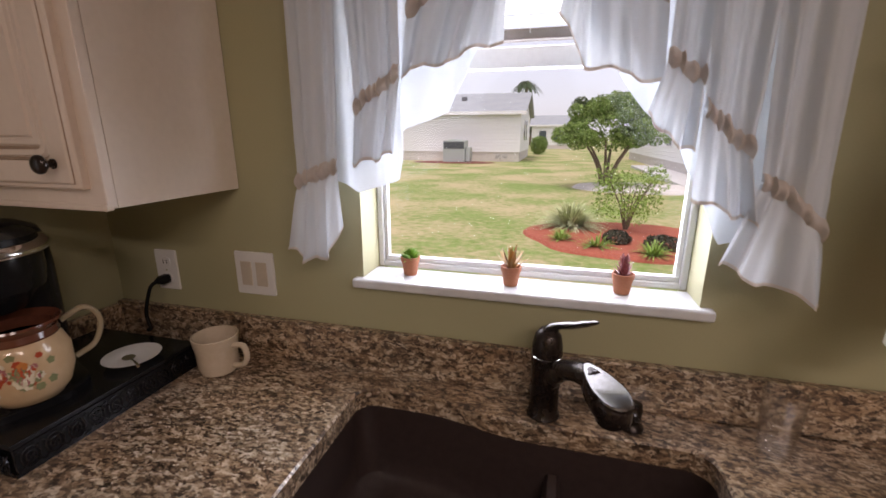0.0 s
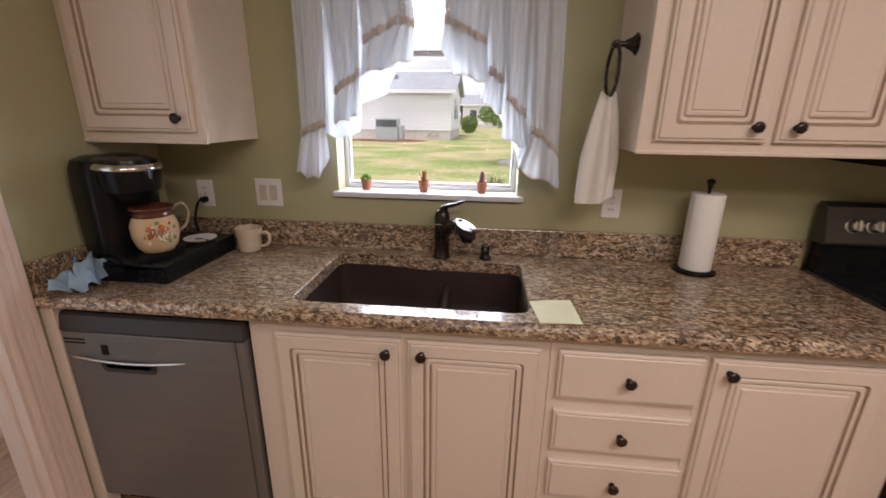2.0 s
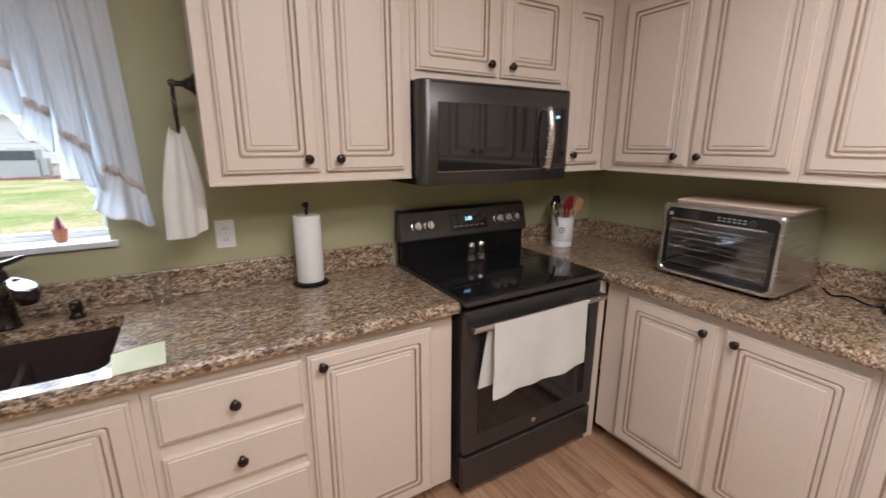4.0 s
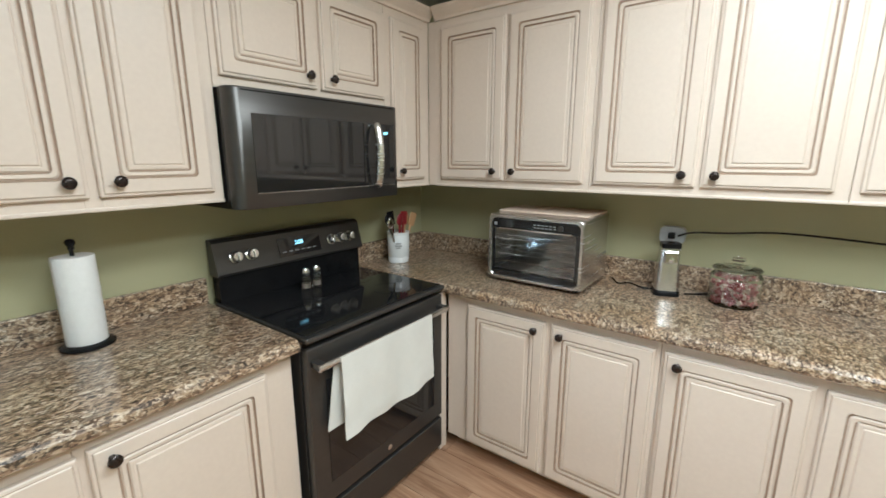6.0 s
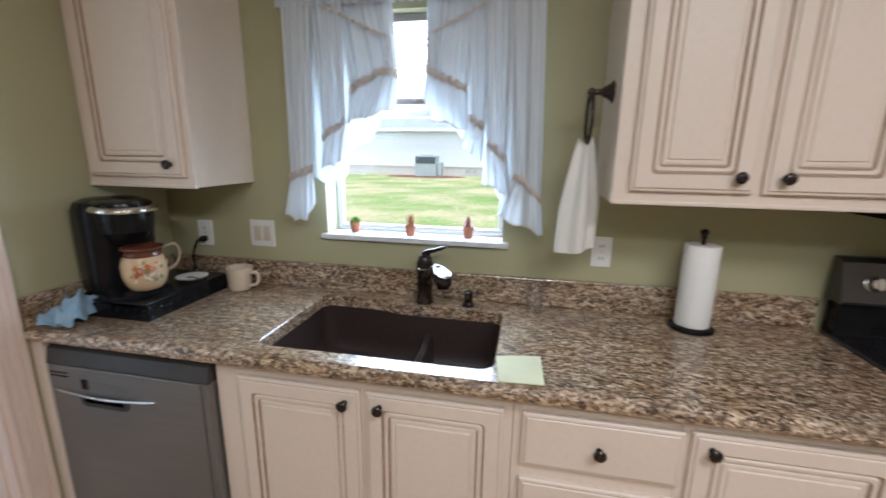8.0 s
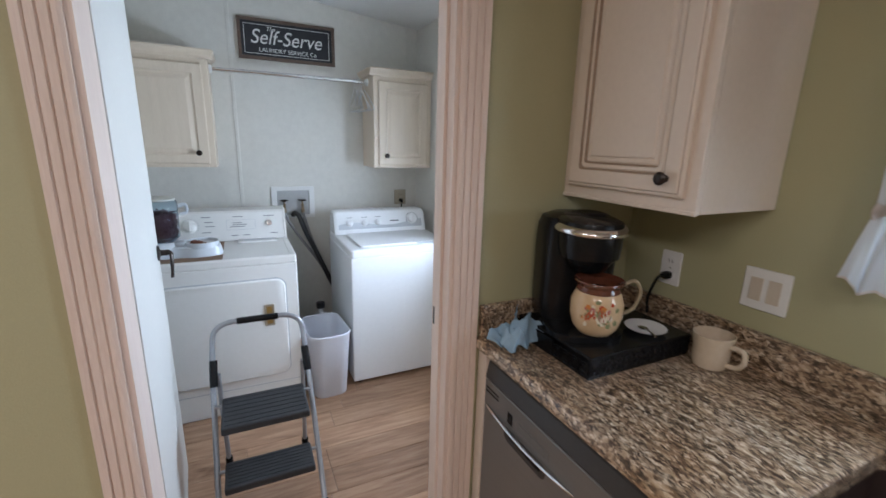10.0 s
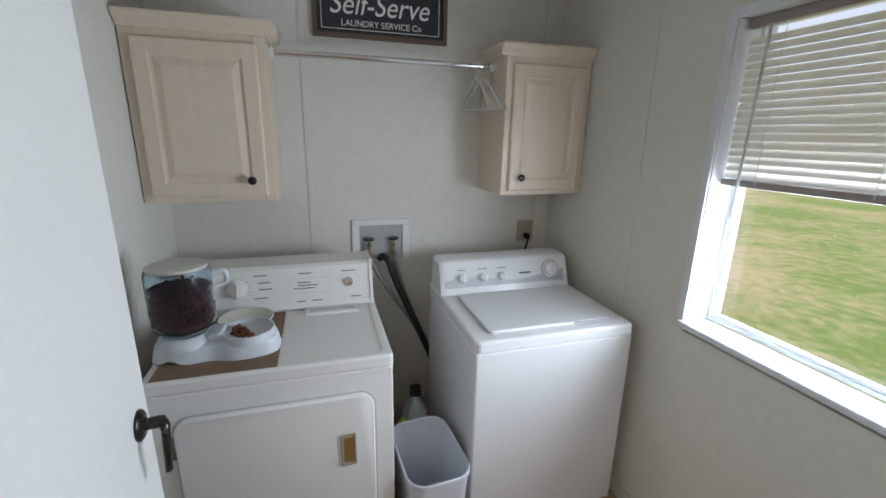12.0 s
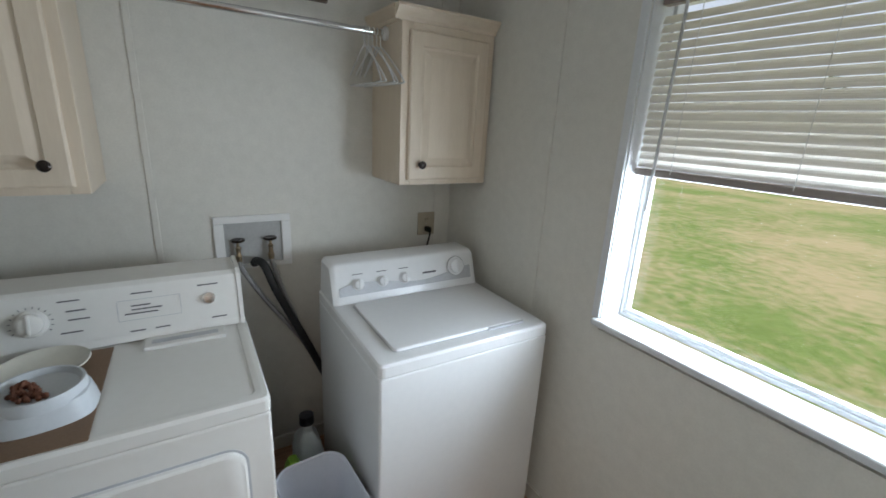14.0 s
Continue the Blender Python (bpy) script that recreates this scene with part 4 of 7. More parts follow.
t = thing("coffee_maker", pose(-0.675, -0.385, TRAY + 0.0005, 0, 0, 70) @ Matrix.Diagonal((1.12, 1.09, 1.0, 1)), "glossy black single-serve coffee maker with a silver lid handle", "coffee maker")
def squircle(w, d, z, r, dy=0.0):
    return [(a, b + dy, z) for a, b in round_rect(w, d, r, 8)]
part("drip_base", loft([squircle(0.198, 0.262, 0.0, 0.07), squircle(0.198, 0.262, 0.014, 0.07), squircle(0.185, 0.25, 0.0175, 0.07)]), BLACK, t, smooth=True)
part("column", loft([squircle(0.200, 0.150, 0.018, 0.05, 0.056), squircle(0.204, 0.156, 0.10, 0.05, 0.054), squircle(0.208, 0.164, 0.25, 0.055, 0.050), squircle(0.206, 0.162, 0.305, 0.06, 0.050), squircle(0.190, 0.148, 0.332, 0.06, 0.050), squircle(0.14, 0.10, 0.345, 0.045, 0.050)]), BLACK, t, smooth=True)
part("brew_head", loft([squircle(0.150, 0.190, 0.232, 0.074, -0.022), squircle(0.160, 0.196, 0.262, 0.079, -0.022), squircle(0.162, 0.198, 0.315, 0.080, -0.022), squircle(0.156, 0.192, 0.334, 0.077, -0.020), squircle(0.13, 0.165, 0.342, 0.064, -0.014)]), BLACK, t, smooth=True)
part("funnel", lathe([(0.001, 0.188), (0.040, 0.188), (0.047, 0.194), (0.060, 0.215), (0.068, 0.2315), (0.001, 0.2315)], 32, m=Matrix.Translation((0, -0.040, 0))), BLACK, t, smooth=True)
part("lid_handle", tube([(0.086 * math.sin(a), -0.036 - 0.090 * math.cos(a), 0.318 - 0.006 * math.cos(a)) for a in [radians(-98 + 196 * k / 28) for k in range(29)]], [0.005] + [0.0125] * 27 + [0.005], 12, flat=0.6), CHROME, t, smooth=True)
part("water_tank", loft([squircle(0.11, 0.030, z, 0.014, 0.0) for z in (0.10, 0.29)]), mat("smoked_tank", (0.20, 0.20, 0.17), (0.16, 0.16, 0.13), 0.06), t, smooth=True).matrix_basis = pose(0.02, 0.132, 0)

CERAMIC = mat("cream_ceramic", (0.60, 0.44, 0.27), (0.54, 0.38, 0.22), 0.10, scale=12, fine=60)
RIM_BROWN = mat("brown_glazed_rim", (0.09, 0.030, 0.018), (0.13, 0.045, 0.025), 0.10)
t = thing("cookie_jar", pose(-0.577, -0.404, TRAY + 0.0185, 0, 0, 48) @ Matrix.Diagonal((1.0, 1.0, 1.12, 1)), "cream ceramic jar painted with red flowers, brown rim", "ceramic jar")
jar = part("jar_body", lathe([(0.044, 0), (0.050, 0.002), (0.064, 0.020), (0.073, 0.05), (0.073, 0.085), (0.064, 0.106), (0.060, 0.112), (0.055, 0.112), (0.066, 0.085), (0.066, 0.04), (0.04, 0.010), (0.001, 0.008)], 36), CERAMIC, t, smooth=True)
part("rim", lathe([(0.0600, 0.1125), (0.062, 0.116), (0.059, 0.126), (0.070, 0.138), (0.068, 0.142), (0.055, 0.132), (0.055, 0.1125)], 36), RIM_BROWN, t, smooth=True)
# Handle takes a darker copy of the cream glaze, its shade put into the colour.
part("handle", tube(curve_points([(0.060, 0.022, 0.122), (0.098, 0.04, 0.135), (0.118, 0.048, 0.105), (0.104, 0.042, 0.062), (0.070, 0.028, 0.045)], 6), 0.0056, 10), mat("shaded_glaze", (0.36, 0.29, 0.19), (0.30, 0.24, 0.15), 0.15), t, smooth=True)
petal = [mat("painted_" + n_, c, None, 0.2) for n_, c in (("red", (0.42, 0.07, 0.03)), ("rose", (0.38, 0.14, 0.14)), ("leaf", (0.22, 0.24, 0.12)), ("white", (0.72, 0.66, 0.5)), ("orange", (0.55, 0.2, 0.05)))]
rnd = random.Random(4)
for k in range(60):
    a, z = radians(-88 + rnd.gauss(0, 17)), 0.066 + rnd.gauss(0, 0.017)
    z = min(max(z, 0.03), 0.098)
    rr = 0.0735 if 0.05 < z < 0.085 else (0.066 + (z - 0.025) * 0.28 if z <= 0.05 else 0.0735 - (z - 0.085) * 0.42)
    blob = bmesh.new()
    n_ = rnd.choice((5, 6, 7))
    c0 = rnd.uniform(0.003, 0.0068)
    vs = [blob.verts.new((c0 * (1 + 0.35 * (j % 2)) * math.cos(2 * math.pi * j / (2 * n_)), c0 * (1 + 0.35 * (j % 2)) * math.sin(2 * math.pi * j / (2 * n_)), 0)) for j in range(2 * n_)]
    blob.faces.new(vs)
    part("painted_flower", blob, petal[rnd.choice((0, 0, 1, 1, 2, 2, 3, 3, 4))], jar).matrix_basis = Matrix.Translation(((rr + 0.0012) * math.cos(a), (rr + 0.0012) * math.sin(a), z)) @ Euler((0, radians(90), a)).to_matrix().to_4x4()

t = thing("saucer", pose(-0.545, -0.225, TRAY + 0.0005), "small white saucer on the pod drawer", "saucer")
part("dish", lathe([(0.026, 0), (0.030, 0.002), (0.056, 0.011), (0.060, 0.015), (0.058, 0.0155), (0.030, 0.005), (0.001, 0.004)], 32), WHITE_PLASTIC, t, smooth=True)
sp = bmesh.new()
lathe([(0.001, 0.001), (0.008, 0.0015), (0.0135, 0.004), (0.0135, 0.0048), (0.001, 0.0035)], 18, sp, Matrix.Translation((0, 0, 0)) @ Matrix.Diagonal((1.35, 1, 1, 1)))
tube(curve_points([(0.016, 0, 0.004), (0.03, 0, 0.008), (0.075, 0.0, 0.006)], 5), [0.002] * 8 + [0.0035] * 3, 8, sp)
tagged(part("teaspoon", sp, CHROME, None, smooth=True, m=pose(-0.548, -0.232, TRAY + 0.0062, 0, -3, -25)), "steel teaspoon resting on the white saucer", "spoon")
MUG = mat("cream_mug_glaze", (0.62, 0.52, 0.40), (0.57, 0.47, 0.35), 0.22, scale=10, fine=80)
t = thing("mug", pose(-0.405, -0.118, CTR + 0.0005, 0, 0, 20) @ Matrix.Diagonal((1.14, 1.14, 1.08, 1)), "cream stoneware mug standing on the worktop", "mug")
part("cup", lathe([(0.032, 0), (0.037, 0.003), (0.042, 0.02), (0.043, 0.06), (0.046, 0.072), (0.048, 0.092), (0.0455, 0.093), (0.042, 0.07), (0.039, 0.02), (0.001, 0.008)], 36), MUG, t, smooth=True)
part("handle", tube(curve_points([(0.040, -0.014, 0.072), (0.068, -0.026, 0.074), (0.074, -0.028, 0.048), (0.062, -0.022, 0.026), (0.038, -0.014, 0.020)], 6), 0.0065, 10), MUG, t, smooth=True)
BLUE_CLOTH = cloth("blue_cleaning_cloth", (0.34, 0.47, 0.58), (0.26, 0.38, 0.50), 0.15)
def crumple(u, v):
    x, y = (u - 0.5) * 0.15, (v - 0.5) * 0.16
    z = 0.046 + 0.065 * noise.noise((u * 3.1, v * 3.3, 5.2)) + 0.024 * noise.noise((u * 8, v * 8, 1.0))
    e = max(abs(u - 0.5), abs(v - 0.5)) * 2
    return (x + 0.03 * noise.noise((u * 4, v * 4, 9)), y + 0.03 * noise.noise((u * 4, v * 4, 15)), max(0.003, z * (1.15 - 0.75 * e ** 3)))
tagged(part("cleaning_cloth", sheet(30, 30, crumple, 0.002), BLUE_CLOTH, None, smooth=True, m=pose(-0.728, -0.572, CTR + 0.001, 0, 0, 15) @ Matrix.Diagonal((0.72, 0.8, 1.15, 1))), "crumpled pale blue cleaning cloth on the worktop", "cleaning cloth")

# ---- kitchen: by the range and on the east worktop ----
t = thing("utensil_crock", pose(2.835, -0.165, CTR + 0.0005), "white enamel utensil crock with a printed label", "crock")
part("pot", lathe([(0.055, 0), (0.058, 0.003), (0.061, 0.03), (0.059, 0.034), (0.062, 0.038), (0.064, 0.16), (0.062, 0.164), (0.066, 0.17), (0.066, 0.180), (0.061, 0.180), (0.058, 0.02), (0.001, 0.012)], 36), ENAMEL, t, smooth=True)
for w_, z_ in ((0.030, 0.118), (0.040, 0.105), (0.026, 0.092)):
    part("label_bar", box(-w_ / 2, w_ / 2, -0.0665, -0.0635, z_ - 0.003, z_ + 0.003), PRINT, t).matrix_basis = pose(0, 0, 0, 0, 0, -48)
RED = mat("red_silicone", (0.23, 0.02, 0.025), (0.17, 0.014, 0.02), 0.4)
WOODEN = mat("pale_wood", (0.50, 0.30, 0.15), (0.42, 0.24, 0.11), 0.55, stretch=(1, 1, 0.2))
def utensil(m, kind, material, label):
    bm = tube([(0, 0, 0), (0, 0, 0.20)], 0.0055, 8)
    if kind == "spoon":
        lathe([(0.001, -0.034), (0.014, -0.026), (0.021, -0.006), (0.020, 0.012), (0.008, 0.030), (0.001, 0.034)], 16, bm, Matrix.Translation((0, 0, 0.225)) @ Matrix.Diagonal((1, 0.35, 1, 1)))
    else:
        box(-0.022, 0.022, -0.003, 0.003, 0.19, 0.265, 0.0025, 1, bm)
    return tagged(part("cooking_" + kind, bm, material, None, smooth=True, m=m), label, "utensil", "utensils in the crock")
for x, y, rx, ry, kind, mt, lb in ((-0.02, 0.0, -6, -16, "spoon", BLACK, "black nylon cooking spoon standing in the crock"), (0.0, 0.02, -10, -4, "spatula", BLACK, "black nylon spatula standing in the crock"), (0.02, -0.01, 4, 6, "spatula", RED, "red silicone spatula standing in the crock"),
                                   (-0.01, -0.02, 8, -6, "spoon", RED, "red silicone cooking spoon standing in the crock"), (0.03, 0.01, 0, 20, "spoon", WOODEN, "pale wooden spoon standing in the crock"), (0.03, -0.015, 6, 26, "spatula", WOODEN, "pale wooden spatula standing in the crock"), (-0.032, -0.01, 8, -26, "spoon", CHROME, "steel serving spoon standing in the crock")):
    utensil(pose(2.835 + x * 0.5, -0.165 + y * 0.5, CTR + 0.018, rx * 0.8, ry * 0.75, 0) @ Matrix.Diagonal((1.25, 1.25, 1.06, 1)), kind, mt, lb)

t = thing("toaster_oven", pose(3.155, -0.782, CTR + 0.0005, 0, 0, -90), "stainless steel toaster oven with a black glass door", "toaster oven")
OW, OD, O0, O1 = 0.470, 0.318, 0.016, 0.332
OVEN_IN = mat("oven_cavity_steel", (0.20, 0.20, 0.195), (0.13, 0.13, 0.125), 0.35, 0.8)
for nm, bx in (("top_panel", (0, OW, -OD, 0.03, O1 - 0.012, O1)), ("bottom_panel", (0, OW, -OD, 0.03, O0, O0 + 0.012)), ("side_panel", (0, 0.012, -OD, 0.03, O0 + 0.0122, O1 - 0.0122)), ("side_panel", (OW - 0.012, OW, -OD, 0.03, O0 + 0.0122, O1 - 0.0122)), ("back_panel", (0.0122, OW - 0.0122, -0.01, 0.028, O0 + 0.0122, O1 - 0.0122))):
    part(nm, box(*bx, 0.002, 1), SLATE_LIGHT, t)
part("cavity_wall", box(0.0125, OW - 0.0125, -0.040, -0.0105, O0 + 0.0125, O1 - 0.0125), OVEN_IN, t)
part("cavity_floor", box(0.0125, OW - 0.0125, -OD + 0.02, -0.041, O0 + 0.0125, O0 + 0.018), OVEN_IN, t)
part("control_band", box(0.003, OW - 0.003, -OD - 0.012, -OD - 0.0005, O1 - 0.066, O1 - 0.016, 0.004), BLACK_GLASS, t)
ring = [(0, -0.0002), (0, 0.012), (0.003, 0.016), (0.014, 0.016), (0.017, 0.011), (0.017, -0.0002)]
part("front_bezel", loft([[(OW / 2 + a, -OD - p, (O0 + O1) / 2 + b) for a, b in round_rect(OW - 2 * i, O1 - O0 - 2 * i, 0.026, 6)] for i, p in ring], cap0=False, cap1=False), SLATE_LIGHT, t, smooth=True)
dr = part("door_glass", box(0.018, OW - 0.018, -OD - 0.008, -OD - 0.004, O0 + 0.036, O1 - 0.067, 0.001), thin_glass("oven_door_glass"), t)
for bx in ((0.0175, 0.034, O0 + 0.0182, O1 - 0.0665), (OW - 0.034, OW - 0.0175, O0 + 0.0182, O1 - 0.0665), (0.0342, OW - 0.0342, O0 + 0.0182, O0 + 0.042)):
    part("door_edge", box(bx[0], bx[1], -OD - 0.0095, -OD - 0.0085, bx[2], bx[3]), BLACK_GLASS, dr)
RACK = mat("bright_rack_wire", (0.70, 0.70, 0.69), None, 0.18, 1.0)
for z in (O0 + 0.085, O0 + 0.165):
    rk = bmesh.new()
    for k in range(15):
        tube([(0.03 + (OW - 0.06) * k / 14, -OD + 0.02, z), (0.03 + (OW - 0.06) * k / 14, -0.05, z)], 0.0013, 5, rk)
    for y in (-OD + 0.02, -0.16, -0.05):
        tube([(0.014, y, z + 0.002), (OW - 0.014, y, z + 0.002)], 0.0022, 6, rk)
    part("wire_rack", rk, RACK, t)
part("crumb_tray", box(0.03, OW - 0.03, -OD + 0.01, -0.06, O0 + 0.045, O0 + 0.050, 0.002), SLATE_LIGHT, t)
part("handle", tube([(0.05, -OD - 0.020, O1 - 0.064), (OW - 0.05, -OD - 0.020, O1 - 0.064)], 0.0045, 10), CHROME, t, smooth=True)
part("dial", lathe([(0.013, 0), (0.013, 0.008), (0.001, 0.009)], 18, m=Matrix.Translation((OW - 0.105, -OD - 0.0122, O1 - 0.041)) @ pose(0, 0, 0, 90)), SLATE, t)
for k in range(6):
    for h_ in (0.034, 0.046):
        part("touch_key", box(OW - 0.235 + 0.019 * k, OW - 0.224 + 0.019 * k, -OD - 0.0128, -OD - 0.0122, O1 - h_ - 0.003, O1 - h_ + 0.001), PRINT, t)
part("badge", box(0.03, 0.046, -OD - 0.0128, -OD - 0.0122, O1 - 0.050, O1 - 0.036), PRINT, t)
for x in (0.04, OW - 0.04):
    for y in (-OD + 0.04, -0.02):
        part("foot", lathe([(0.014, 0), (0.014, 0.0165)], 12, m=Matrix.Translation((x, y, 0))), BLACK, t)
tagged(part("cutting_board", box(-0.005, OW - 0.012, -0.225, 0.045, 0, 0.011, 0.004), mat("beige_board", (0.62, 0.50, 0.40), (0.54, 0.42, 0.33), 0.5, stretch=(1, 8, 1)), None, m=pose(3.155, -0.782, CTR + O1 + 0.0012, 0, 0, -90)), "beige cutting board lying on the toaster oven", "cutting board")

t = thing("can_opener", pose(3.095, -1.545, CTR + 0.0005, 0, 0, -70) @ Matrix.Diagonal((0.92, 1.0, 1.0, 1)), "silver electric can opener with black base", "can opener")
part("base", loft([[(a * k, b * k, z) for a, b in round_rect(0.115, 0.10, 0.02)] for k, z in ((1, 0), (1, 0.018), (0.93, 0.024))]), BLACK, t)
part("body", loft([[(a * k, b * k, z) for a, b in round_rect(0.105, 0.09, 0.022, 6)] for k, z in ((1, 0.0245), (0.92, 0.10), (0.80, 0.205), (0.74, 0.216))]), SLATE_LIGHT, t, smooth=True)
part("cutter_head", box(-0.030, 0.030, -0.056, -0.034, 0.150, 0.205, 0.006), CHROME, t)
part("lever", loft([[(a, b - 0.012, z) for a, b in round_rect(0.085, 0.075, 0.015)] for z in (0.2165, 0.236)]), BLACK, t)
part("cutting_wheel", lathe([(0.011, 0), (0.011, 0.006), (0.003, 0.008)], 16, m=Matrix.Translation((0, -0.0562, 0.170)) @ pose(0, 0, 0, 90)), CHROME, t)
t = thing("power_adapter", pose(EAST - 0.0105, -1.535, 1.165, 0, 0, -90), "grey plug-in adapter in the wall socket", "adapter")
part("housing", loft([[(a, -y, b) for a, b in round_rect(0.105, 0.075, 0.020)] for y in (0.0, 0.034)]), mat("grey_plastic", (0.45, 0.47, 0.50), None, 0.4), t)
part("plug", box(-0.014, 0.014, -0.062, -0.0345, -0.014, 0.014, 0.004), BLACK, t)
for pts, lb in (([(3.20, -1.56, 1.165), (3.17, -1.62, 1.19), (3.21, -1.75, 1.195), (3.20, -1.95, 1.215), (3.21, -2.3, 1.20)], "black appliance cord looping from the adapter"),
                ([(3.15, -1.30, 0.932), (3.10, -1.345, 0.925), (3.16, -1.38, 0.9195), (3.11, -1.45, 0.9195), (3.13, -1.50, 0.9195)], "black appliance cord lying on the worktop"),
                ([(3.12, -1.62, 0.9195), (3.16, -1.68, 0.9195), (3.20, -1.72, 0.9195)], "short black cord behind the can opener")):
    tagged(part("appliance_cord", tube(curve_points(pts, 8), 0.0042, 8), BLACK, None, smooth=True), lb, "power cord")
t = thing("candy_jar", pose(3.105, -1.80, CTR + 0.0005), "clear glass jar of pink wrapped sweets with a lid", "glass jar")
CLEAR = glass("jar_glass", (0.97, 0.99, 0.98))
part("jar", lathe([(0.075, 0), (0.088, 0.004), (0.092, 0.02), (0.092, 0.125), (0.078, 0.142), (0.078, 0.150), (0.075, 0.150), (0.075, 0.141), (0.0885, 0.123), (0.0885, 0.02), (0.001, 0.010)], 36), CLEAR, t, smooth=True)
part("lid", lathe([(0.086, 0.1505), (0.088, 0.154), (0.080, 0.162), (0.03, 0.170), (0.014, 0.173), (0.014, 0.180), (0.024, 0.188), (0.024, 0.198), (0.001, 0.202)], 32), CLEAR, t, smooth=True)
SWEET = [mat("sweet_" + n_, c, None, 0.4) for n_, c in (("pink", (0.52, 0.20, 0.20)), ("rose", (0.40, 0.10, 0.11)), ("cream", (0.62, 0.45, 0.38)))]
bms = [bmesh.new() for _ in SWEET]
rnd = random.Random(7)
for k in range(330):
    a, r, z = rnd.uniform(0, 6.283), 0.077 * math.sqrt(rnd.random()), rnd.uniform(0.018, 0.105)
    box(-0.010, 0.010, -0.006, 0.006, -0.005, 0.005, 0.002, 1, b_ := bmesh.new())
    b_.transform(Matrix.Translation((r * math.cos(a), r * math.sin(a), z)) @ Euler((rnd.uniform(0, 3), rnd.uniform(0, 3), rnd.uniform(0, 3))).to_matrix().to_4x4())
    me_ = bpy.data.meshes.new("tmp")
    b_.to_mesh(me_), b_.free()
    bms[k % 3].from_mesh(me_)
    bpy.data.meshes.remove(me_)
for bm_, mt_ in zip(bms, SWEET):
    tagged(part("sweets", bm_, mt_, t), kind="stuff")


# ---- windows ----
def window_unit(name, x0, x1, z0, z1, meet, label):
    """A single-hung vinyl window set deep in the wall."""
    t = tagged(thing(name, pose(0, 0, 0), label, "window"), kind="structure")
    ya, yb, f = 0.098, 0.150, 0.015
    for a, b, c, d in ((x0, x0 + f, z0, z1), (x1 - f, x1, z0, z1), (x0 + f, x1 - f, z0, z0 + f), (x0 + f, x1 - f, z1 - f, z1)):
        part("frame", box(a, b, ya, yb, c, d, 0.003), VINYL, t)
    part("sash_rail", box(x0 + f + 0.0005, x1 - f - 0.0005, 0.104, 0.124, z0 + f + 0.0005, z0 + 0.028, 0.002), VINYL, t)
    part("meeting_rail", box(x0 + f + 0.0005, x1 - f - 0.0005, 0.104, 0.140, meet - 0.022, meet + 0.022, 0.003), VINYL, t)
    for a in (x0 + f + 0.0005, x1 - f - 0.0105):
        part("sash_stile", box(a, a + 0.010, 0.105, 0.123, z0 + 0.0285, meet - 0.0225, 0.002), VINYL, t)
    for c, d, y in ((z0 + 0.0285, meet - 0.0225, 0.112), (meet + 0.0225, z1 - 0.0155, 0.132)):
        p = part("pane", box(x0 + 0.02, x1 - 0.02, y, y + 0.003, c, d), PANE, t)
        p.visible_shadow = False
    return t


SILL_TOP = 1.160
window_unit("window_1", KX0, KX1, SILL_TOP + 0.0005, KTOP, 1.665, "white vinyl single-hung kitchen window")
window_unit("window_2", LX0, LX1, LSILL + 0.0215, LTOP, 1.49, "white vinyl single-hung laundry window")
structure("window_sill_kitchen", box(-0.068, 0.726, -0.022, 0.097, SILL_TOP - 0.024, SILL_TOP, 0.006, 3), MARBLE, "white marble window sill", "window sill")
structure("window_sill_laundry", box(LX0 - 0.02, LX1 + 0.02, -0.022, 0.097, LSILL - 0.003, LSILL + 0.021, 0.006, 3), MARBLE, "white marble window sill", "window sill")
for x0, x1, z1, g in ((KX0, KX1, KTOP, None), (LX0, LX1, LTOP, 1)):
    if g:
        structure("window_lining", box(x0 + 0.0002, x0 + 0.004, 0.001, 0.097, LSILL + 0.022, z1 - 0.001), VINYL, "white window lining", "trim")
        structure("window_lining", box(x1 - 0.004, x1 - 0.0002, 0.001, 0.097, LSILL + 0.022, z1 - 0.001), VINYL, "white window lining", "trim")
        for a, b, c, d in ((x0 - 0.030, x0, LSILL + 0.022, z1 + 0.03), (x1, x1 + 0.03, LSILL + 0.022, z1 + 0.03), (x0, x1, z1, z1 + 0.03)):
            structure("trim", box(a, b, -0.008, -0.0005, c, d, 0.002), VINYL, "slim white window trim", "trim")

SLAT = cloth("cream_blind_vinyl", (0.84, 0.81, 0.76), (0.80, 0.77, 0.72), 0.5)
# Rail colour is darkened to paint in the shade of rails seen against daylight.
DARK_RAIL = mat("backlit_rail_vinyl", (0.30, 0.26, 0.235), (0.26, 0.22, 0.20), 0.45)


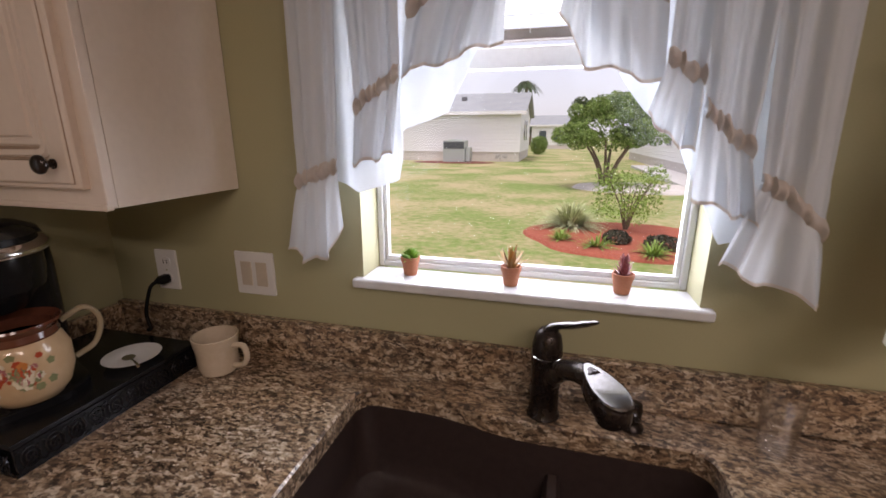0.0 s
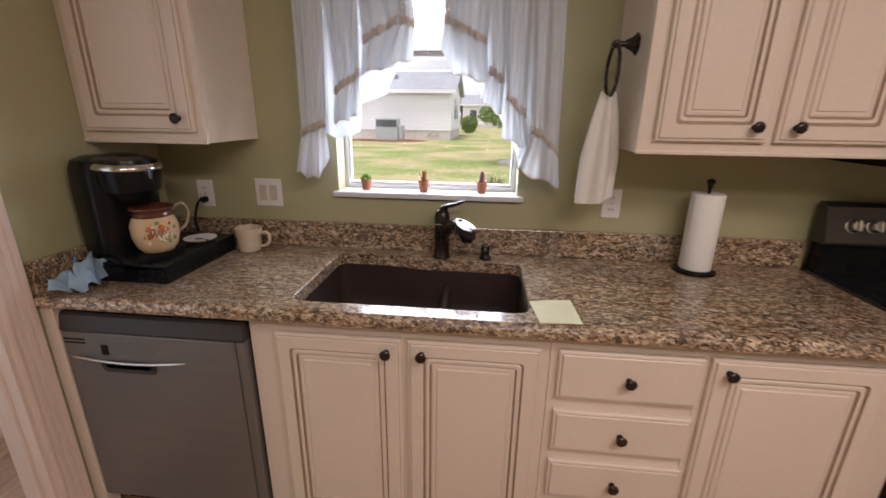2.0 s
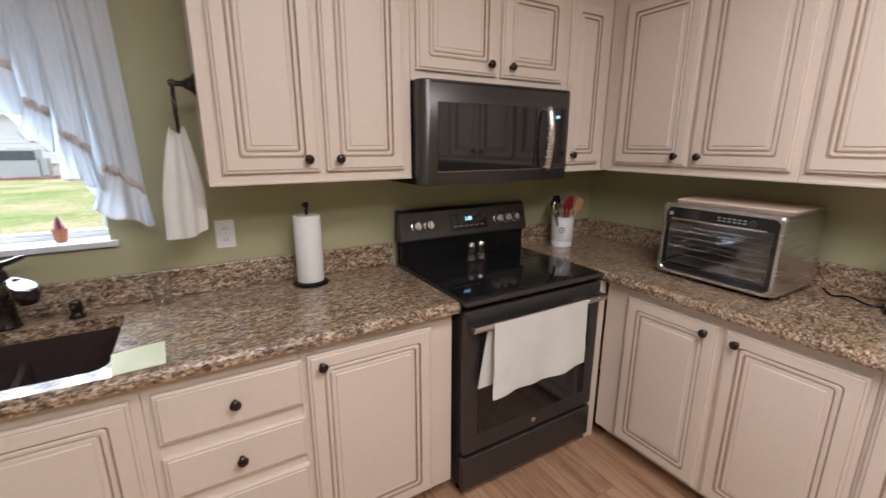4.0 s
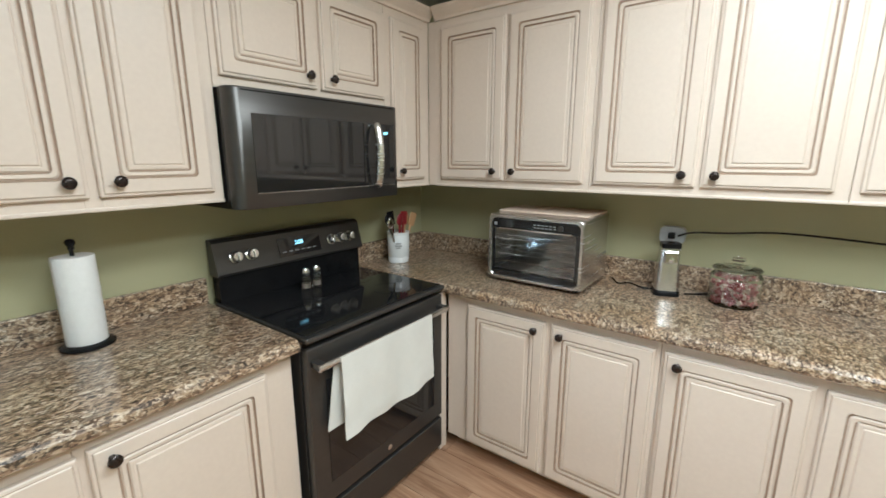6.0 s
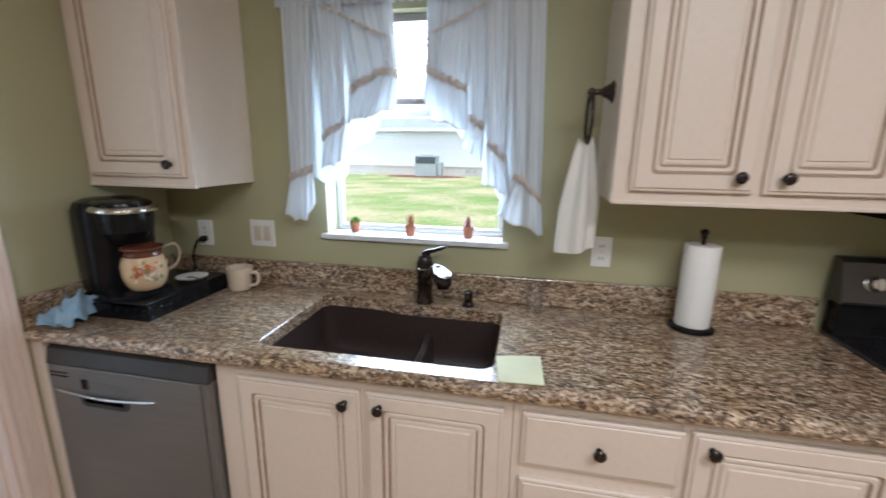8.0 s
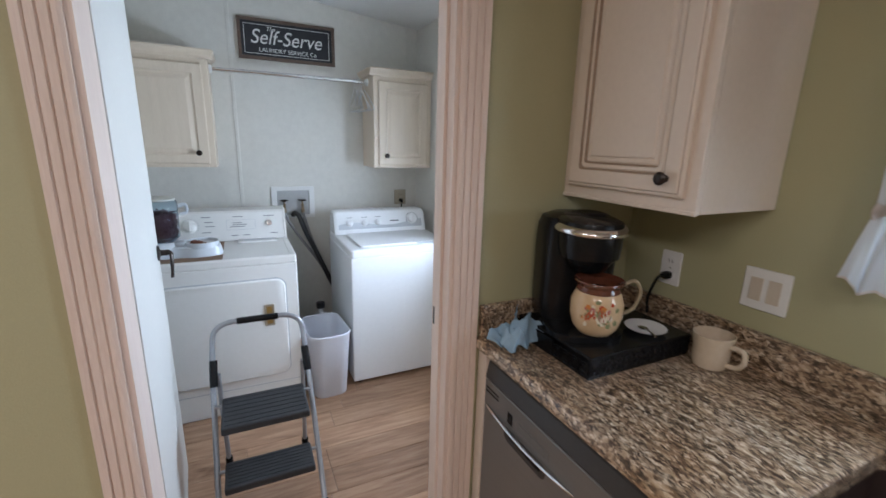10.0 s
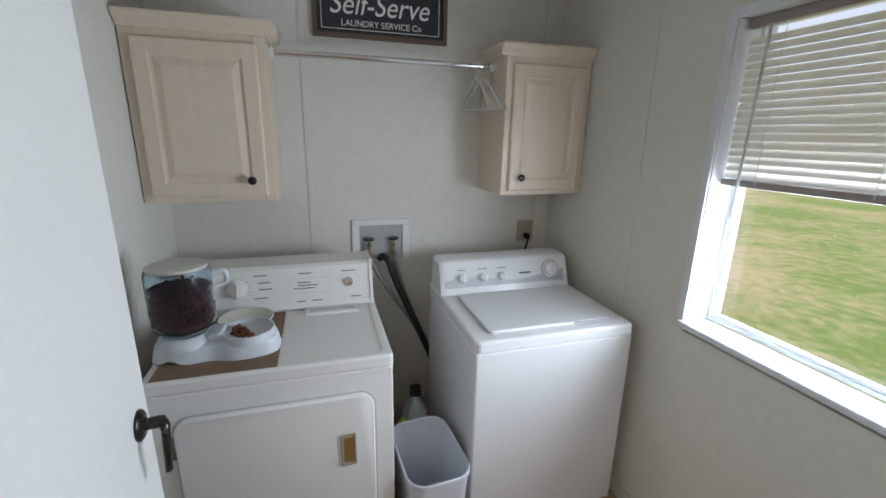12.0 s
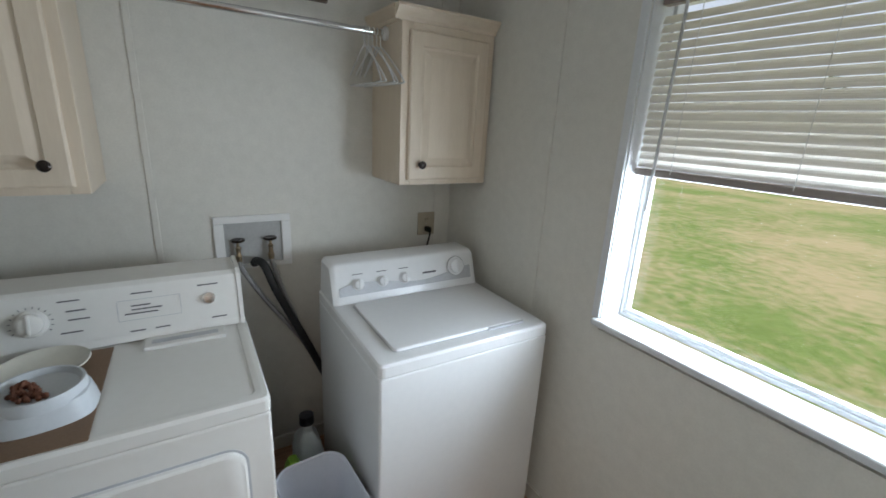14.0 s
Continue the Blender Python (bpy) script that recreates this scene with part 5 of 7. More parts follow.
def blind(x0, x1, bottom, top, y, label):
    t = thing("mini_blind", pose(0, 0, 0), label, "blind")
    part("headrail", box(x0, x1, y - 0.014, y + 0.014, top - 0.03, top - 0.001, 0.002), DARK_RAIL, t)
    n = int((top - 0.035 - bottom - 0.02) / 0.0238)
    tilt = radians(66)
    prof = [(-0.0125, -0.0012), (-0.006, 0.0008), (0, 0.0016), (0.006, 0.0008), (0.0125, -0.0012)]
    bm = bmesh.new()
    lo = [[bm.verts.new((x, a * math.cos(tilt) - b * math.sin(tilt), a * math.sin(tilt) + b * math.cos(tilt))) for a, b in prof] for x in (x0 + 0.003, x1 - 0.003)]
    for k in range(4):
        bm.faces.new((lo[0][k], lo[0][k + 1], lo[1][k + 1], lo[1][k]))
    bmesh.ops.solidify(bm, geom=bm.faces[:], thickness=0.0006)
    first = part("slat", bm, SLAT, t)
    first.location = (0, y, bottom + 0.026)
    for k in range(1, n):
        o = first.copy()
        scene.collection.objects.link(o)
        o.location = (0, y, bottom + 0.026 + 0.0238 * k)
    part("bottom_rail", box(x0, x1, y - 0.013, y + 0.013, bottom - 0.012, bottom + 0.010, 0.004), DARK_RAIL, t)
    for x in (x0 + 0.12, (x0 + x1) / 2, x1 - 0.12):
        part("ladder_cord", tube([(x, y - 0.0145, bottom), (x, y - 0.0145, top - 0.03)], 0.0011, 6), WHITE_PLASTIC, t)
    return t


b = blind(LX0 + 0.008, LX1 - 0.008, 1.487, LTOP - 0.001, 0.050, "cream mini blind lowered halfway over the laundry window")
part("tilt_wand", tube([(LX0 + 0.085, 0.030, LTOP - 0.03), (LX0 + 0.078, 0.026, 1.37)], 0.0045, 6), mat("clear_wand", (0.5, 0.5, 0.5), None, 0.15), b)
blind(KX0 + 0.008, KX1 - 0.008, 1.700, KTOP - 0.001, 0.060, "white mini blind drawn up to the meeting rail of the window")

# ---- curtains ----
def along(line, q):
    """The point at q (0 to 1) of a line through evenly spaced stops."""
    k = min(int(q * (len(line) - 1)), len(line) - 2)
    f = q * (len(line) - 1) - k
    return tuple(a + (b - a) * f for a, b in zip(line[k], line[k + 1]))


def curtain(tiers, back, header, ph, label):
    """One side of a swag curtain. tiers: spans at the rod, and lines (x, z) of gather and hem; back: the lower line of the folds behind."""
    t = thing("curtain", pose(0, 0, 0), label, "curtain", "ruffled window curtains")
    for k, (top, gather, hem_line, y) in enumerate(tiers):
        wide = abs(top[1] - top[0])

        def fall(u, v):
            x1, z1 = along(gather, u)
            q = v ** 0.9
            s_ = u * wide
            amp = (0.004 + 0.009 * v) * (1 if v < 0.9 else 0.6)
            fold = amp * math.sin(s_ * 85 + 3.0 * noise.noise((s_ * 9, v * 0.7, k + ph)) + ph + k) + 0.003 * math.sin(s_ * 230 + v * 2 + k)
            return (top[0] + (top[1] - top[0]) * u + (x1 - top[0] - (top[1] - top[0]) * u) * q, y + fold, 2.052 + (z1 - 2.052) * v)

        def flare(u, v):
            p = fall(u, 1.0)
            x1, z1 = along(hem_line, u)
            wave = math.sin(u * 13 + ph + k * 1.7) + 0.5 * math.sin(u * 29 + k)
            z1 += 0.006 * math.sin(u * 13 + ph + k * 1.7 + 1.2)
            return (p[0] + (x1 - p[0]) * v, p[1] - 0.006 * math.sin(min(1, v * 3) * 1.57) - 0.010 * v + 0.011 * v * wave, p[2] - 0.004 + (z1 - p[2] + 0.004) * v)

        def band(u, v):
            p = fall(u, 1.0)
            long_ = wide * 260
            puff = 0.5 + 0.5 * math.sin(u * long_ + 4 * noise.noise((u * 6, k, ph)))
            return (p[0] + 0.003 * math.sin(u * long_ * 0.5), p[1] - 0.003 - (0.004 + 0.012 * puff) * math.sin(v * math.pi), p[2] + 0.012 + 0.006 * puff - (0.024 + 0.012 * puff) * v)

        def hem(u, v):
            p = flare(u, 1.0)
            return (p[0], p[1] - 0.0016, p[2] + 0.005 - 0.006 * v)
        part("panel", sheet(60, 24, fall, 0.0008), CURTAIN, t, smooth=True)
        fl = part("ruffle", sheet(48, 10, flare, 0.0008), CURTAIN, t, smooth=True)
        part("gather_band", sheet(110, 6, band, 0.0008), BAND, t, "beige gathered band", smooth=True)
        part("hem", sheet(48, 1, hem, 0.0006), BAND, fl, smooth=True)

    def lining(u, v):
        xb, zb = along(back, u)
        return (header[0] + (header[1] - header[0]) * u + (xb - header[0] - (header[1] - header[0]) * u) * v, -0.040 + 0.005 * math.sin(u * 40 + ph) * (0.4 + v), 2.045 + (zb - 2.045) * v)
    part("back_fold", sheet(60, 16, lining, 0.0008), CURTAIN, t, smooth=True)
    inner, outer = header[1], header[0]

    def diag(u, v):
        return (outer + (inner - outer) * (0.36 + 0.62 * u), -0.079 - 0.004 * math.sin(u * 60) - 0.003 * math.sin(v * 3.14), 2.030 - 0.115 * u - 0.012 * v)
    part("gather_band", sheet(60, 3, diag, 0.0008), BAND, t, "beige gathered band", smooth=True)

    def side(u, v):
        return (outer + (inner - outer) * (0.98 + 0.02 * v) + 0.004 * math.sin(u * 30), -0.074 + 0.003 * math.sin(u * 40), 1.915 - 0.12 * u)
    part("gather_band", sheet(24, 2, side, 0.0008), BAND, t, "beige gathered band", smooth=True)
    return t


curtain([((-0.150, -0.030), [(-0.150, 1.400), (-0.050, 1.438)], [(-0.178, 1.243), (-0.130, 1.228), (-0.095, 1.225), (-0.037, 1.300)], -0.086),
         ((-0.055, 0.085), [(-0.014, 1.553), (0.090, 1.620)], [(-0.026, 1.436), (0.030, 1.447), (0.075, 1.462)], -0.072),
         ((0.060, 0.268), [(0.100, 1.730), (0.232, 1.796), (0.290, 1.786)], [(0.090, 1.612), (0.180, 1.632), (0.290, 1.666)], -0.058)],
        [(-0.150, 1.410), (-0.080, 1.400), (-0.022, 1.375), (0.074, 1.405), (0.080, 1.508), (0.182, 1.545), (0.225, 1.640), (0.275, 1.700)], (-0.145, 0.262), 0.0,
        "white sheer swag curtain with three ruffled tiers and beige bands")
curtain([((0.812, 0.690), [(0.836, 1.340), (0.768, 1.407), (0.728, 1.425)], [(0.850, 1.216), (0.800, 1.235), (0.720, 1.262), (0.682, 1.285)], -0.090),
         ((0.720, 0.610), [(0.710, 1.474), (0.630, 1.545)], [(0.732, 1.350), (0.690, 1.366), (0.622, 1.396)], -0.080),
         ((0.640, 0.555), [(0.626, 1.592), (0.568, 1.628)], [(0.622, 1.468), (0.585, 1.490), (0.541, 1.531)], -0.068),
         ((0.585, 0.400), [(0.558, 1.726), (0.450, 1.774), (0.402, 1.798)], [(0.566, 1.586), (0.500, 1.600), (0.434, 1.617), (0.384, 1.704)], -0.058)],
        [(0.830, 1.360), (0.770, 1.330), (0.700, 1.300), (0.640, 1.420), (0.600, 1.490), (0.545, 1.540), (0.470, 1.640), (0.405, 1.720)], (0.806, 0.408), 2.3,
        "white sheer swag curtain with four ruffled tiers and beige bands")
t = thing("curtain_rod", pose(0, 0, 0), "white curtain rod with a ruffled header", "curtain rod")
part("rod", tube([(-0.172, -0.001, 2.055), (-0.172, -0.050, 2.055), (0.830, -0.050, 2.055), (0.830, -0.001, 2.055)], 0.006, 8), WHITE_PLASTIC, t)
part("header_ruffle", sheet(180, 6, lambda u, v: (-0.175 + 1.008 * u, -0.078 - (0.009 + 0.006 * abs(v - 0.5)) * math.sin(u * 190) - 0.004 * math.sin(u * 67), 2.095 - 0.075 * v), 0.0012), CURTAIN, t, smooth=True)

# ---- little pots on the sill ----
TERRA = mat("terracotta", (0.42, 0.17, 0.09), (0.34, 0.13, 0.07), 0.8, scale=20, fine=200, bump=0.1)
SUCC = mat("succulent_green", (0.20, 0.36, 0.05), (0.12, 0.25, 0.03), 0.45)
ALOE = mat("aloe_leaf", (0.42, 0.20, 0.05), (0.26, 0.17, 0.05), 0.45)
MAROON = mat("maroon_leaf", (0.36, 0.13, 0.13), (0.20, 0.05, 0.06), 0.4)


def leaf_mesh(bm, base, out, up, length, width, thick, lift=0.3, seg=5):
    """A tapered fleshy leaf that leaves base along out and curls to up."""
    side = out.cross(up).normalized()
    rings = []
    for k in range(seg + 1):
        q = k / seg
        c = base + out * (length * q * (1 - 0.35 * lift * q)) + up * (length * lift * q * q)
        w = width * math.sin(math.pi * (0.18 + 0.80 * q)) ** 0.8 * (1 - 0.4 * q)
        rings.append([c + side * w, c + up * thick * (1 - q) * 0.5, c - side * w, c - up * thick * (1 - q)])
    vs = [[bm.verts.new(p) for p in r] for r in rings]
    for a, b in zip(vs, vs[1:]):
        for j in range(4):
            bm.faces.new((a[j], a[(j + 1) % 4], b[(j + 1) % 4], b[j]))
    bm.faces.new(vs[0][::-1]), bm.faces.new(vs[-1])


def pot_plant(x, y, kind, label):
    t = thing("potted_succulent", pose(x, y, SILL_TOP + 0.0005), label, "potted plant", "pots on the window sill")
    part("pot", lathe([(0.0155, 0), (0.0165, 0.002), (0.0215, 0.034), (0.0235, 0.035), (0.0245, 0.046), (0.0215, 0.046), (0.019, 0.036), (0.001, 0.034)], 26), TERRA, t, smooth=True)
    part("soil", lathe([(0.0205, 0.036), (0.001, 0.0395)], 18), mat("potting_soil", (0.06, 0.04, 0.025), None, 0.95), t)
    rnd = random.Random(int(x * 1000) + 5)
    bm = bmesh.new()
    if kind == "round":
        for k in range(60):
            a, e = rnd.uniform(0, 6.283), rnd.uniform(0.0, 1.45)
            d = Vector((math.cos(a) * math.cos(e), math.sin(a) * math.cos(e), math.sin(e)))
            leaf_mesh(bm, Vector((0, 0, 0.040)) + d * 0.010, d, d.orthogonal().normalized(), 0.020, 0.0042, 0.004, 0.1, 3)
    elif kind == "aloe":
        for k in range(20):
            a, e = k * 2.4, 0.5 + 0.95 * (k / 20)
            d = Vector((math.cos(a) * math.cos(e), math.sin(a) * math.cos(e), math.sin(e)))
            leaf_mesh(bm, Vector((0, 0, 0.040)), d, Vector((0, 0, 1)) - d * d.z, 0.052 + 0.012 * rnd.random(), 0.0052, 0.004, 0.15, 5)
    else:
        for ring_ in range(6):
            for k in range(9 - ring_):
                a = 2 * math.pi * k / (9 - ring_) + ring_ * 0.4
                d = Vector((math.cos(a), math.sin(a), 0.30 + 0.18 * ring_)).normalized()
                leaf_mesh(bm, Vector((0, 0, 0.039 + 0.0072 * ring_)), d, Vector((0, 0, 1)), 0.028 - 0.0026 * ring_, 0.0052, 0.0045, 0.45, 4)
    bmesh.ops.recalc_face_normals(bm, faces=bm.faces)
    part("plant", bm, {"round": SUCC, "aloe": ALOE, "rosette": MAROON}[kind], t, smooth=True)


pot_plant(0.060, 0.050, "round", "terracotta pot with a round bright green succulent")
pot_plant(0.312, 0.036, "aloe", "terracotta pot with an orange-green spiky aloe")
pot_plant(0.556, 0.046, "rosette", "terracotta pot with a maroon rosette succulent")

# ---- doorway between the rooms ----
def casing(bm, y0, y1, x, face, z0, z1):
    """A fluted door casing standing upright from z0 to z1 on the wall face x; face: +1 or -1."""
    prof = [(0, 0), (0, 0.010), (0.10, 0.013), (0.2, 0.013), (0.24, 0.008), (0.28, 0.013), (0.46, 0.014), (0.50, 0.009), (0.54, 0.014), (0.72, 0.015), (0.76, 0.010), (0.80, 0.016), (1.0, 0.017), (1.0, 0)]
    return loft([[(x + face * d, y0 + (y1 - y0) * q, z) for q, d in prof] for z in (z0, z1)], bm=bm)


t = tagged(thing("door_frame_1", pose(0, 0, 0), "cream painted fluted door casing round the laundry doorway", "door frame"), kind="structure")
for x, f in ((WEST + 0.0005, 1), (PART_W - 0.0005, -1)):
    part("casing", casing(None, DY1 - 0.004, DY1 + (0.082 if f > 0 else 0.072), x, f, 0.0, DTOP + 0.0), TRIM, t)
    part("casing", casing(None, DY0 + 0.004, DY0 - 0.072, x, f, 0.0, DTOP + 0.0), TRIM, t)
    part("head_casing", box(min(x, x + f * 0.016), max(x, x + f * 0.016), DY0 - 0.072, DY1 + 0.072, DTOP + 0.0005, DTOP + 0.072, 0.003), TRIM, t)
for y0, y1 in ((DY1 - 0.018, DY1 - 0.0005), (DY0 + 0.0005, DY0 + 0.018)):
    part("jamb", box(PART_W - 0.001, WEST + 0.001, y0, y1, 0.0, DTOP - 0.0005), TRIM, t)
part("head_jamb", box(PART_W - 0.001, WEST + 0.001, DY0 + 0.0185, DY1 - 0.0185, DTOP - 0.018, DTOP - 0.0005), TRIM, t)
part("door_stop", box(-0.915, -0.880, DY1 - 0.028, DY1 - 0.0185, 0.0, DTOP - 0.02), TRIM, t)
part("strike_plate", box(-0.945, -0.915, DY1 - 0.0200, DY1 - 0.0183, 0.93, 0.99), BRONZE, t)

t = tagged(thing("door_1", pose(-0.965, DY0 + 0.002, 0, 0, 0, 185.0), "white painted interior door standing open against the laundry wall", "door"), kind="structure")
part("door_leaf", box(0.0, 0.80, -0.0175, 0.0175, 0.012, 2.045, 0.002), DOOR_WHITE, t)
for fy, sgn in ((-0.0176, -1), (0.0176, 1)):
    hn = part("rose", lathe([(0.031, 0), (0.031, 0.004), (0.025, 0.009), (0.012, 0.011), (0.012, 0.042), (0.001, 0.043)], 24, m=Matrix.Translation((0.735, fy, 1.065)) @ pose(0, 0, 0, 90 if sgn < 0 else -90)), BRONZE, t, smooth=True)
    part("lever", tube(curve_points([(0.742, fy + sgn * 0.036, 1.068), (0.722, fy + sgn * 0.046, 1.060), (0.712, fy + sgn * 0.046, 1.015), (0.716, fy + sgn * 0.042, 0.965)], 6), [0.011] * 7 + [0.009] * 6 + [0.008] * 6, 12, flat=0.7), BRONZE, hn, smooth=True)
for z in (0.25, 1.05, 1.85):
    part("hinge", tube([(0.0, 0.022, z - 0.04), (0.0, 0.022, z + 0.04)], 0.006, 8), BRONZE, t)

# baseboards and wallboard battens
for nm, bx in (("baseboard", (LAUNDRY_W + 0.0005, LAUNDRY_W + 0.012, LAUNDRY_S, -0.0005)), ("baseboard", (LAUNDRY_W + 0.0125, PART_W - 0.02, -0.0125, -0.0005)), ("baseboard", (LAUNDRY_W + 0.0125, PART_W - 0.02, LAUNDRY_S + 0.0005, LAUNDRY_S + 0.012))):
    structure(nm, box(*bx, 0.0, 0.07, 0.003), WHITE_WALL, "off-white baseboard", "baseboard")
for y in (-1.305, -0.085):
    structure("trim", box(LAUNDRY_W + 0.0005, LAUNDRY_W + 0.005, y - 0.011, y + 0.011, 0.07, 2.50 if y < -1 else 2.36, 0.002), WHITE_WALL, "thin wallboard batten", "trim")
for x in (-2.32, -1.03):
    structure("trim", box(x - 0.011, x + 0.011, -0.005, -0.0005, 0.07, 2.36, 0.002), WHITE_WALL, "thin wallboard batten", "trim")

# ---- laundry: cabinets, rod, sign ----
PANEL = [(0, 0, 0, 0.002), (0, 0.014, 0, 0.002), (0.006, 0.019, 0, 0.004), (0.052, 0.019, 0, 0.003), (0.056, 0.013, 0, 0.003), (0.064, 0.011, 0, 0.003), (0.068, 0.012, 0, 0.003), (0.090, 0.019, 0, 0.003)]


def laundry_cabinet(y0, w, side, label):
    t = thing("laundry_wall_cabinet", pose(LAUNDRY_W, y0, 0, 0, 0, 90), label, "wall cabinet", "laundry wall cabinets")
    z0, z1, d = 1.348, 1.965, 0.30
    carcass(t, w, d, z0, z1, [(0, 0.045), (w - 0.045, w)], [(0.045, w - 0.045, z0, z0 + 0.045), (0.045, w - 0.045, z1 - 0.05, z1)], paint=PICKLED)
    dr = part("door", panel_front(0.032, w - 0.032, z0 + 0.022, z1 - 0.03, -d, PANEL), PICKLED, t)
    knob(dr, w - 0.085 if side == "r" else 0.085, -d - 0.019, z0 + 0.085)
    prof = [(0, 0), (0.008, 0.0), (0.012, 0.012), (0.026, 0.026), (0.036, 0.040), (0.036, 0.050), (0, 0.050)]
    part("crown_moulding", loft([[(x, -d - a, z1 + b) for a, b in prof] for x in (-0.03 if side == "l" else 0, w + 0.03 if side == "r" else w)]), PICKLED, t)
    part("crown_side", loft([[(w + a if side == "r" else -a, y, z1 + b) for a, b in prof] for y in (-d, -0.003)]), PICKLED, t)
    return t


laundry_cabinet(-1.905, 0.475, "r", "pickled cream wall cabinet above the dryer")
laundry_cabinet(-0.436, 0.432, "l", "pickled cream wall cabinet above the washer")
t = thing("hanging_rod", pose(0, 0, 0), "chrome hanging rod between the laundry cabinets", "hanging rod")
part("rod", tube([(-2.86, -1.427, 1.935), (-2.86, -0.439, 1.935)], 0.0125, 16), CHROME, t, smooth=True)
for y, f in ((-1.4295, 1), (-0.4365, -1)):
    part("rod_flange", lathe([(0.026, 0), (0.026, 0.010), (0.016, 0.014), (0.0155, 0.018)], 22, m=Matrix.Translation((-2.86, y, 1.935)) @ pose(0, 0, 0, -90 * f)), WHITE_PLASTIC, t, smooth=True)
HANGER = mat("clear_hanger_plastic", (0.74, 0.74, 0.74), (0.70, 0.70, 0.70), 0.2, spec=0.7)
bm = tube([(0.0125 * 1.25 * math.cos(a), 0, 0.0 + 0.0125 * 1.25 * math.sin(a)) for a in [radians(-40 + 25 * k) for k in range(10)]] + [(0.0, 0, -0.022), (0.0, 0, -0.05)], 0.0022, 6)
tube(curve_points([(0, 0, -0.05), (0.06, 0, -0.085), (0.17, 0, -0.165), (0.19, 0, -0.185), (0.17, 0, -0.195), (-0.17, 0, -0.195), (-0.19, 0, -0.185), (-0.17, 0, -0.165), (-0.06, 0, -0.085), (0, 0, -0.05)], 4), 0.0032, 6, bm)
hg = tagged(part("coat_hanger", bm, HANGER, None, smooth=True, m=pose(-2.86, -0.462, 1.9345, 0, 0, 4)), "clear plastic coat hanger on the rod", "coat hanger", "hangers on the rod")
for k, a in ((1, -3), (2, 6), (3, -8), (4, 2)):
    copy_thing(hg, pose(-2.86, -0.462 - 0.017 * k, 1.9345, 0, 0, a))

FRAME_WOOD = mat("dark_sign_frame", (0.13, 0.085, 0.06), (0.09, 0.058, 0.04), 0.6, stretch=(1, 1, 1))
CHALK = mat("sign_black", (0.018, 0.018, 0.022), (0.028, 0.028, 0.032), 0.7, fine=300)
SIGN_WHITE = mat("sign_letter_white", (0.74, 0.73, 0.70), (0.66, 0.65, 0.62), 0.7, fine=300)
t = thing("wall_sign", pose(LAUNDRY_W + 0.0005, -0.943, 2.164, 0, 0, 90), "framed black laundry sign with white lettering", "sign")
SW, SH = 0.620, 0.252
part("board", box(-SW / 2 + 0.012, SW / 2 - 0.012, -0.012, 0, -SH / 2 + 0.012, SH / 2 - 0.012), CHALK, t)
for x0, x1, z0, z1 in ((-SW / 2, SW / 2, SH / 2 - 0.020, SH / 2), (-SW / 2, SW / 2, -SH / 2, -SH / 2 + 0.020), (-SW / 2, -SW / 2 + 0.020, -SH / 2 + 0.0202, SH / 2 - 0.0202), (SW / 2 - 0.020, SW / 2, -SH / 2 + 0.0202, SH / 2 - 0.0202)):
    part("frame_bar", box(x0, x1, -0.024, -0.0005, z0, z1, 0.002), FRAME_WOOD, t)
for x0, x1, z0, z1 in ((-0.272, 0.272, 0.087, 0.090), (-0.272, 0.272, -0.090, -0.087), (-0.272, -0.269, -0.087, 0.087), (0.269, 0.272, -0.087, 0.087)):
    part("border_line", box(x0, x1, -0.0128, -0.0121, z0, z1), SIGN_WHITE, t)
writing("The", 0.036, pose(-0.105, -0.0128, 0.066, 90), SIGN_WHITE, t, slant=0.25)
wr = writing("Self-Serve", 0.125, pose(0.0, -0.0128, 0.012, 90), SIGN_WHITE, t, slant=0.24, wide=0.92)
writing("LAUNDRY SERVICE Co", 0.037, pose(0.0, -0.0128, -0.064, 90), SIGN_WHITE, t)

# ---- laundry: outlet box, socket, hoses ----
t = thing("washer_outlet_box", pose(LAUNDRY_W, -0.967, 1.080, 0, 0, 90), "white recessed washer outlet box with two valves", "outlet box")
for x0, x1, z0, z1 in ((-0.149, 0.149, 0.085, 0.115), (-0.149, 0.149, -0.115, -0.095), (-0.149, -0.112, -0.0948, 0.0848), (0.112, 0.149, -0.0948, 0.0848)):
    part("frame", box(x0, x1, -0.013, -0.0005, z0, z1, 0.003), WHITE_PLASTIC, t)
# Flat plate: its grey paints in the shade of a deep white box.
part("recess", box(-0.112, 0.112, -0.0022, -0.0005, -0.095, 0.085), mat("recess_shade_grey", (0.42, 0.42, 0.41), None, 0.5), t)
RUBBER = mat("black_rubber_hose", (0.015, 0.015, 0.016), (0.03, 0.03, 0.03), 0.5)
GREY_HOSE = mat("grey_hose", (0.26, 0.25, 0.245), (0.20, 0.19, 0.19), 0.45)
for x in (-0.066, 0.060):
    v = part("valve", lathe([(0.012, -0.075), (0.013, -0.05), (0.009, -0.045), (0.009, -0.02), (0.012, -0.015), (0.006, -0.008), (0.006, 0.012)], 14, m=Matrix.Translation((x, -0.030, 0.0))), mat("brass_valve", (0.35, 0.26, 0.15), (0.25, 0.2, 0.14), 0.35, 0.9), t, smooth=True)
    part("valve_wheel", lathe([(0.010, 0.010), (0.026, 0.012), (0.029, 0.017), (0.026, 0.022), (0.008, 0.020)], 10, m=Matrix.Translation((x, -0.030, 0.0))), BRONZE, v)
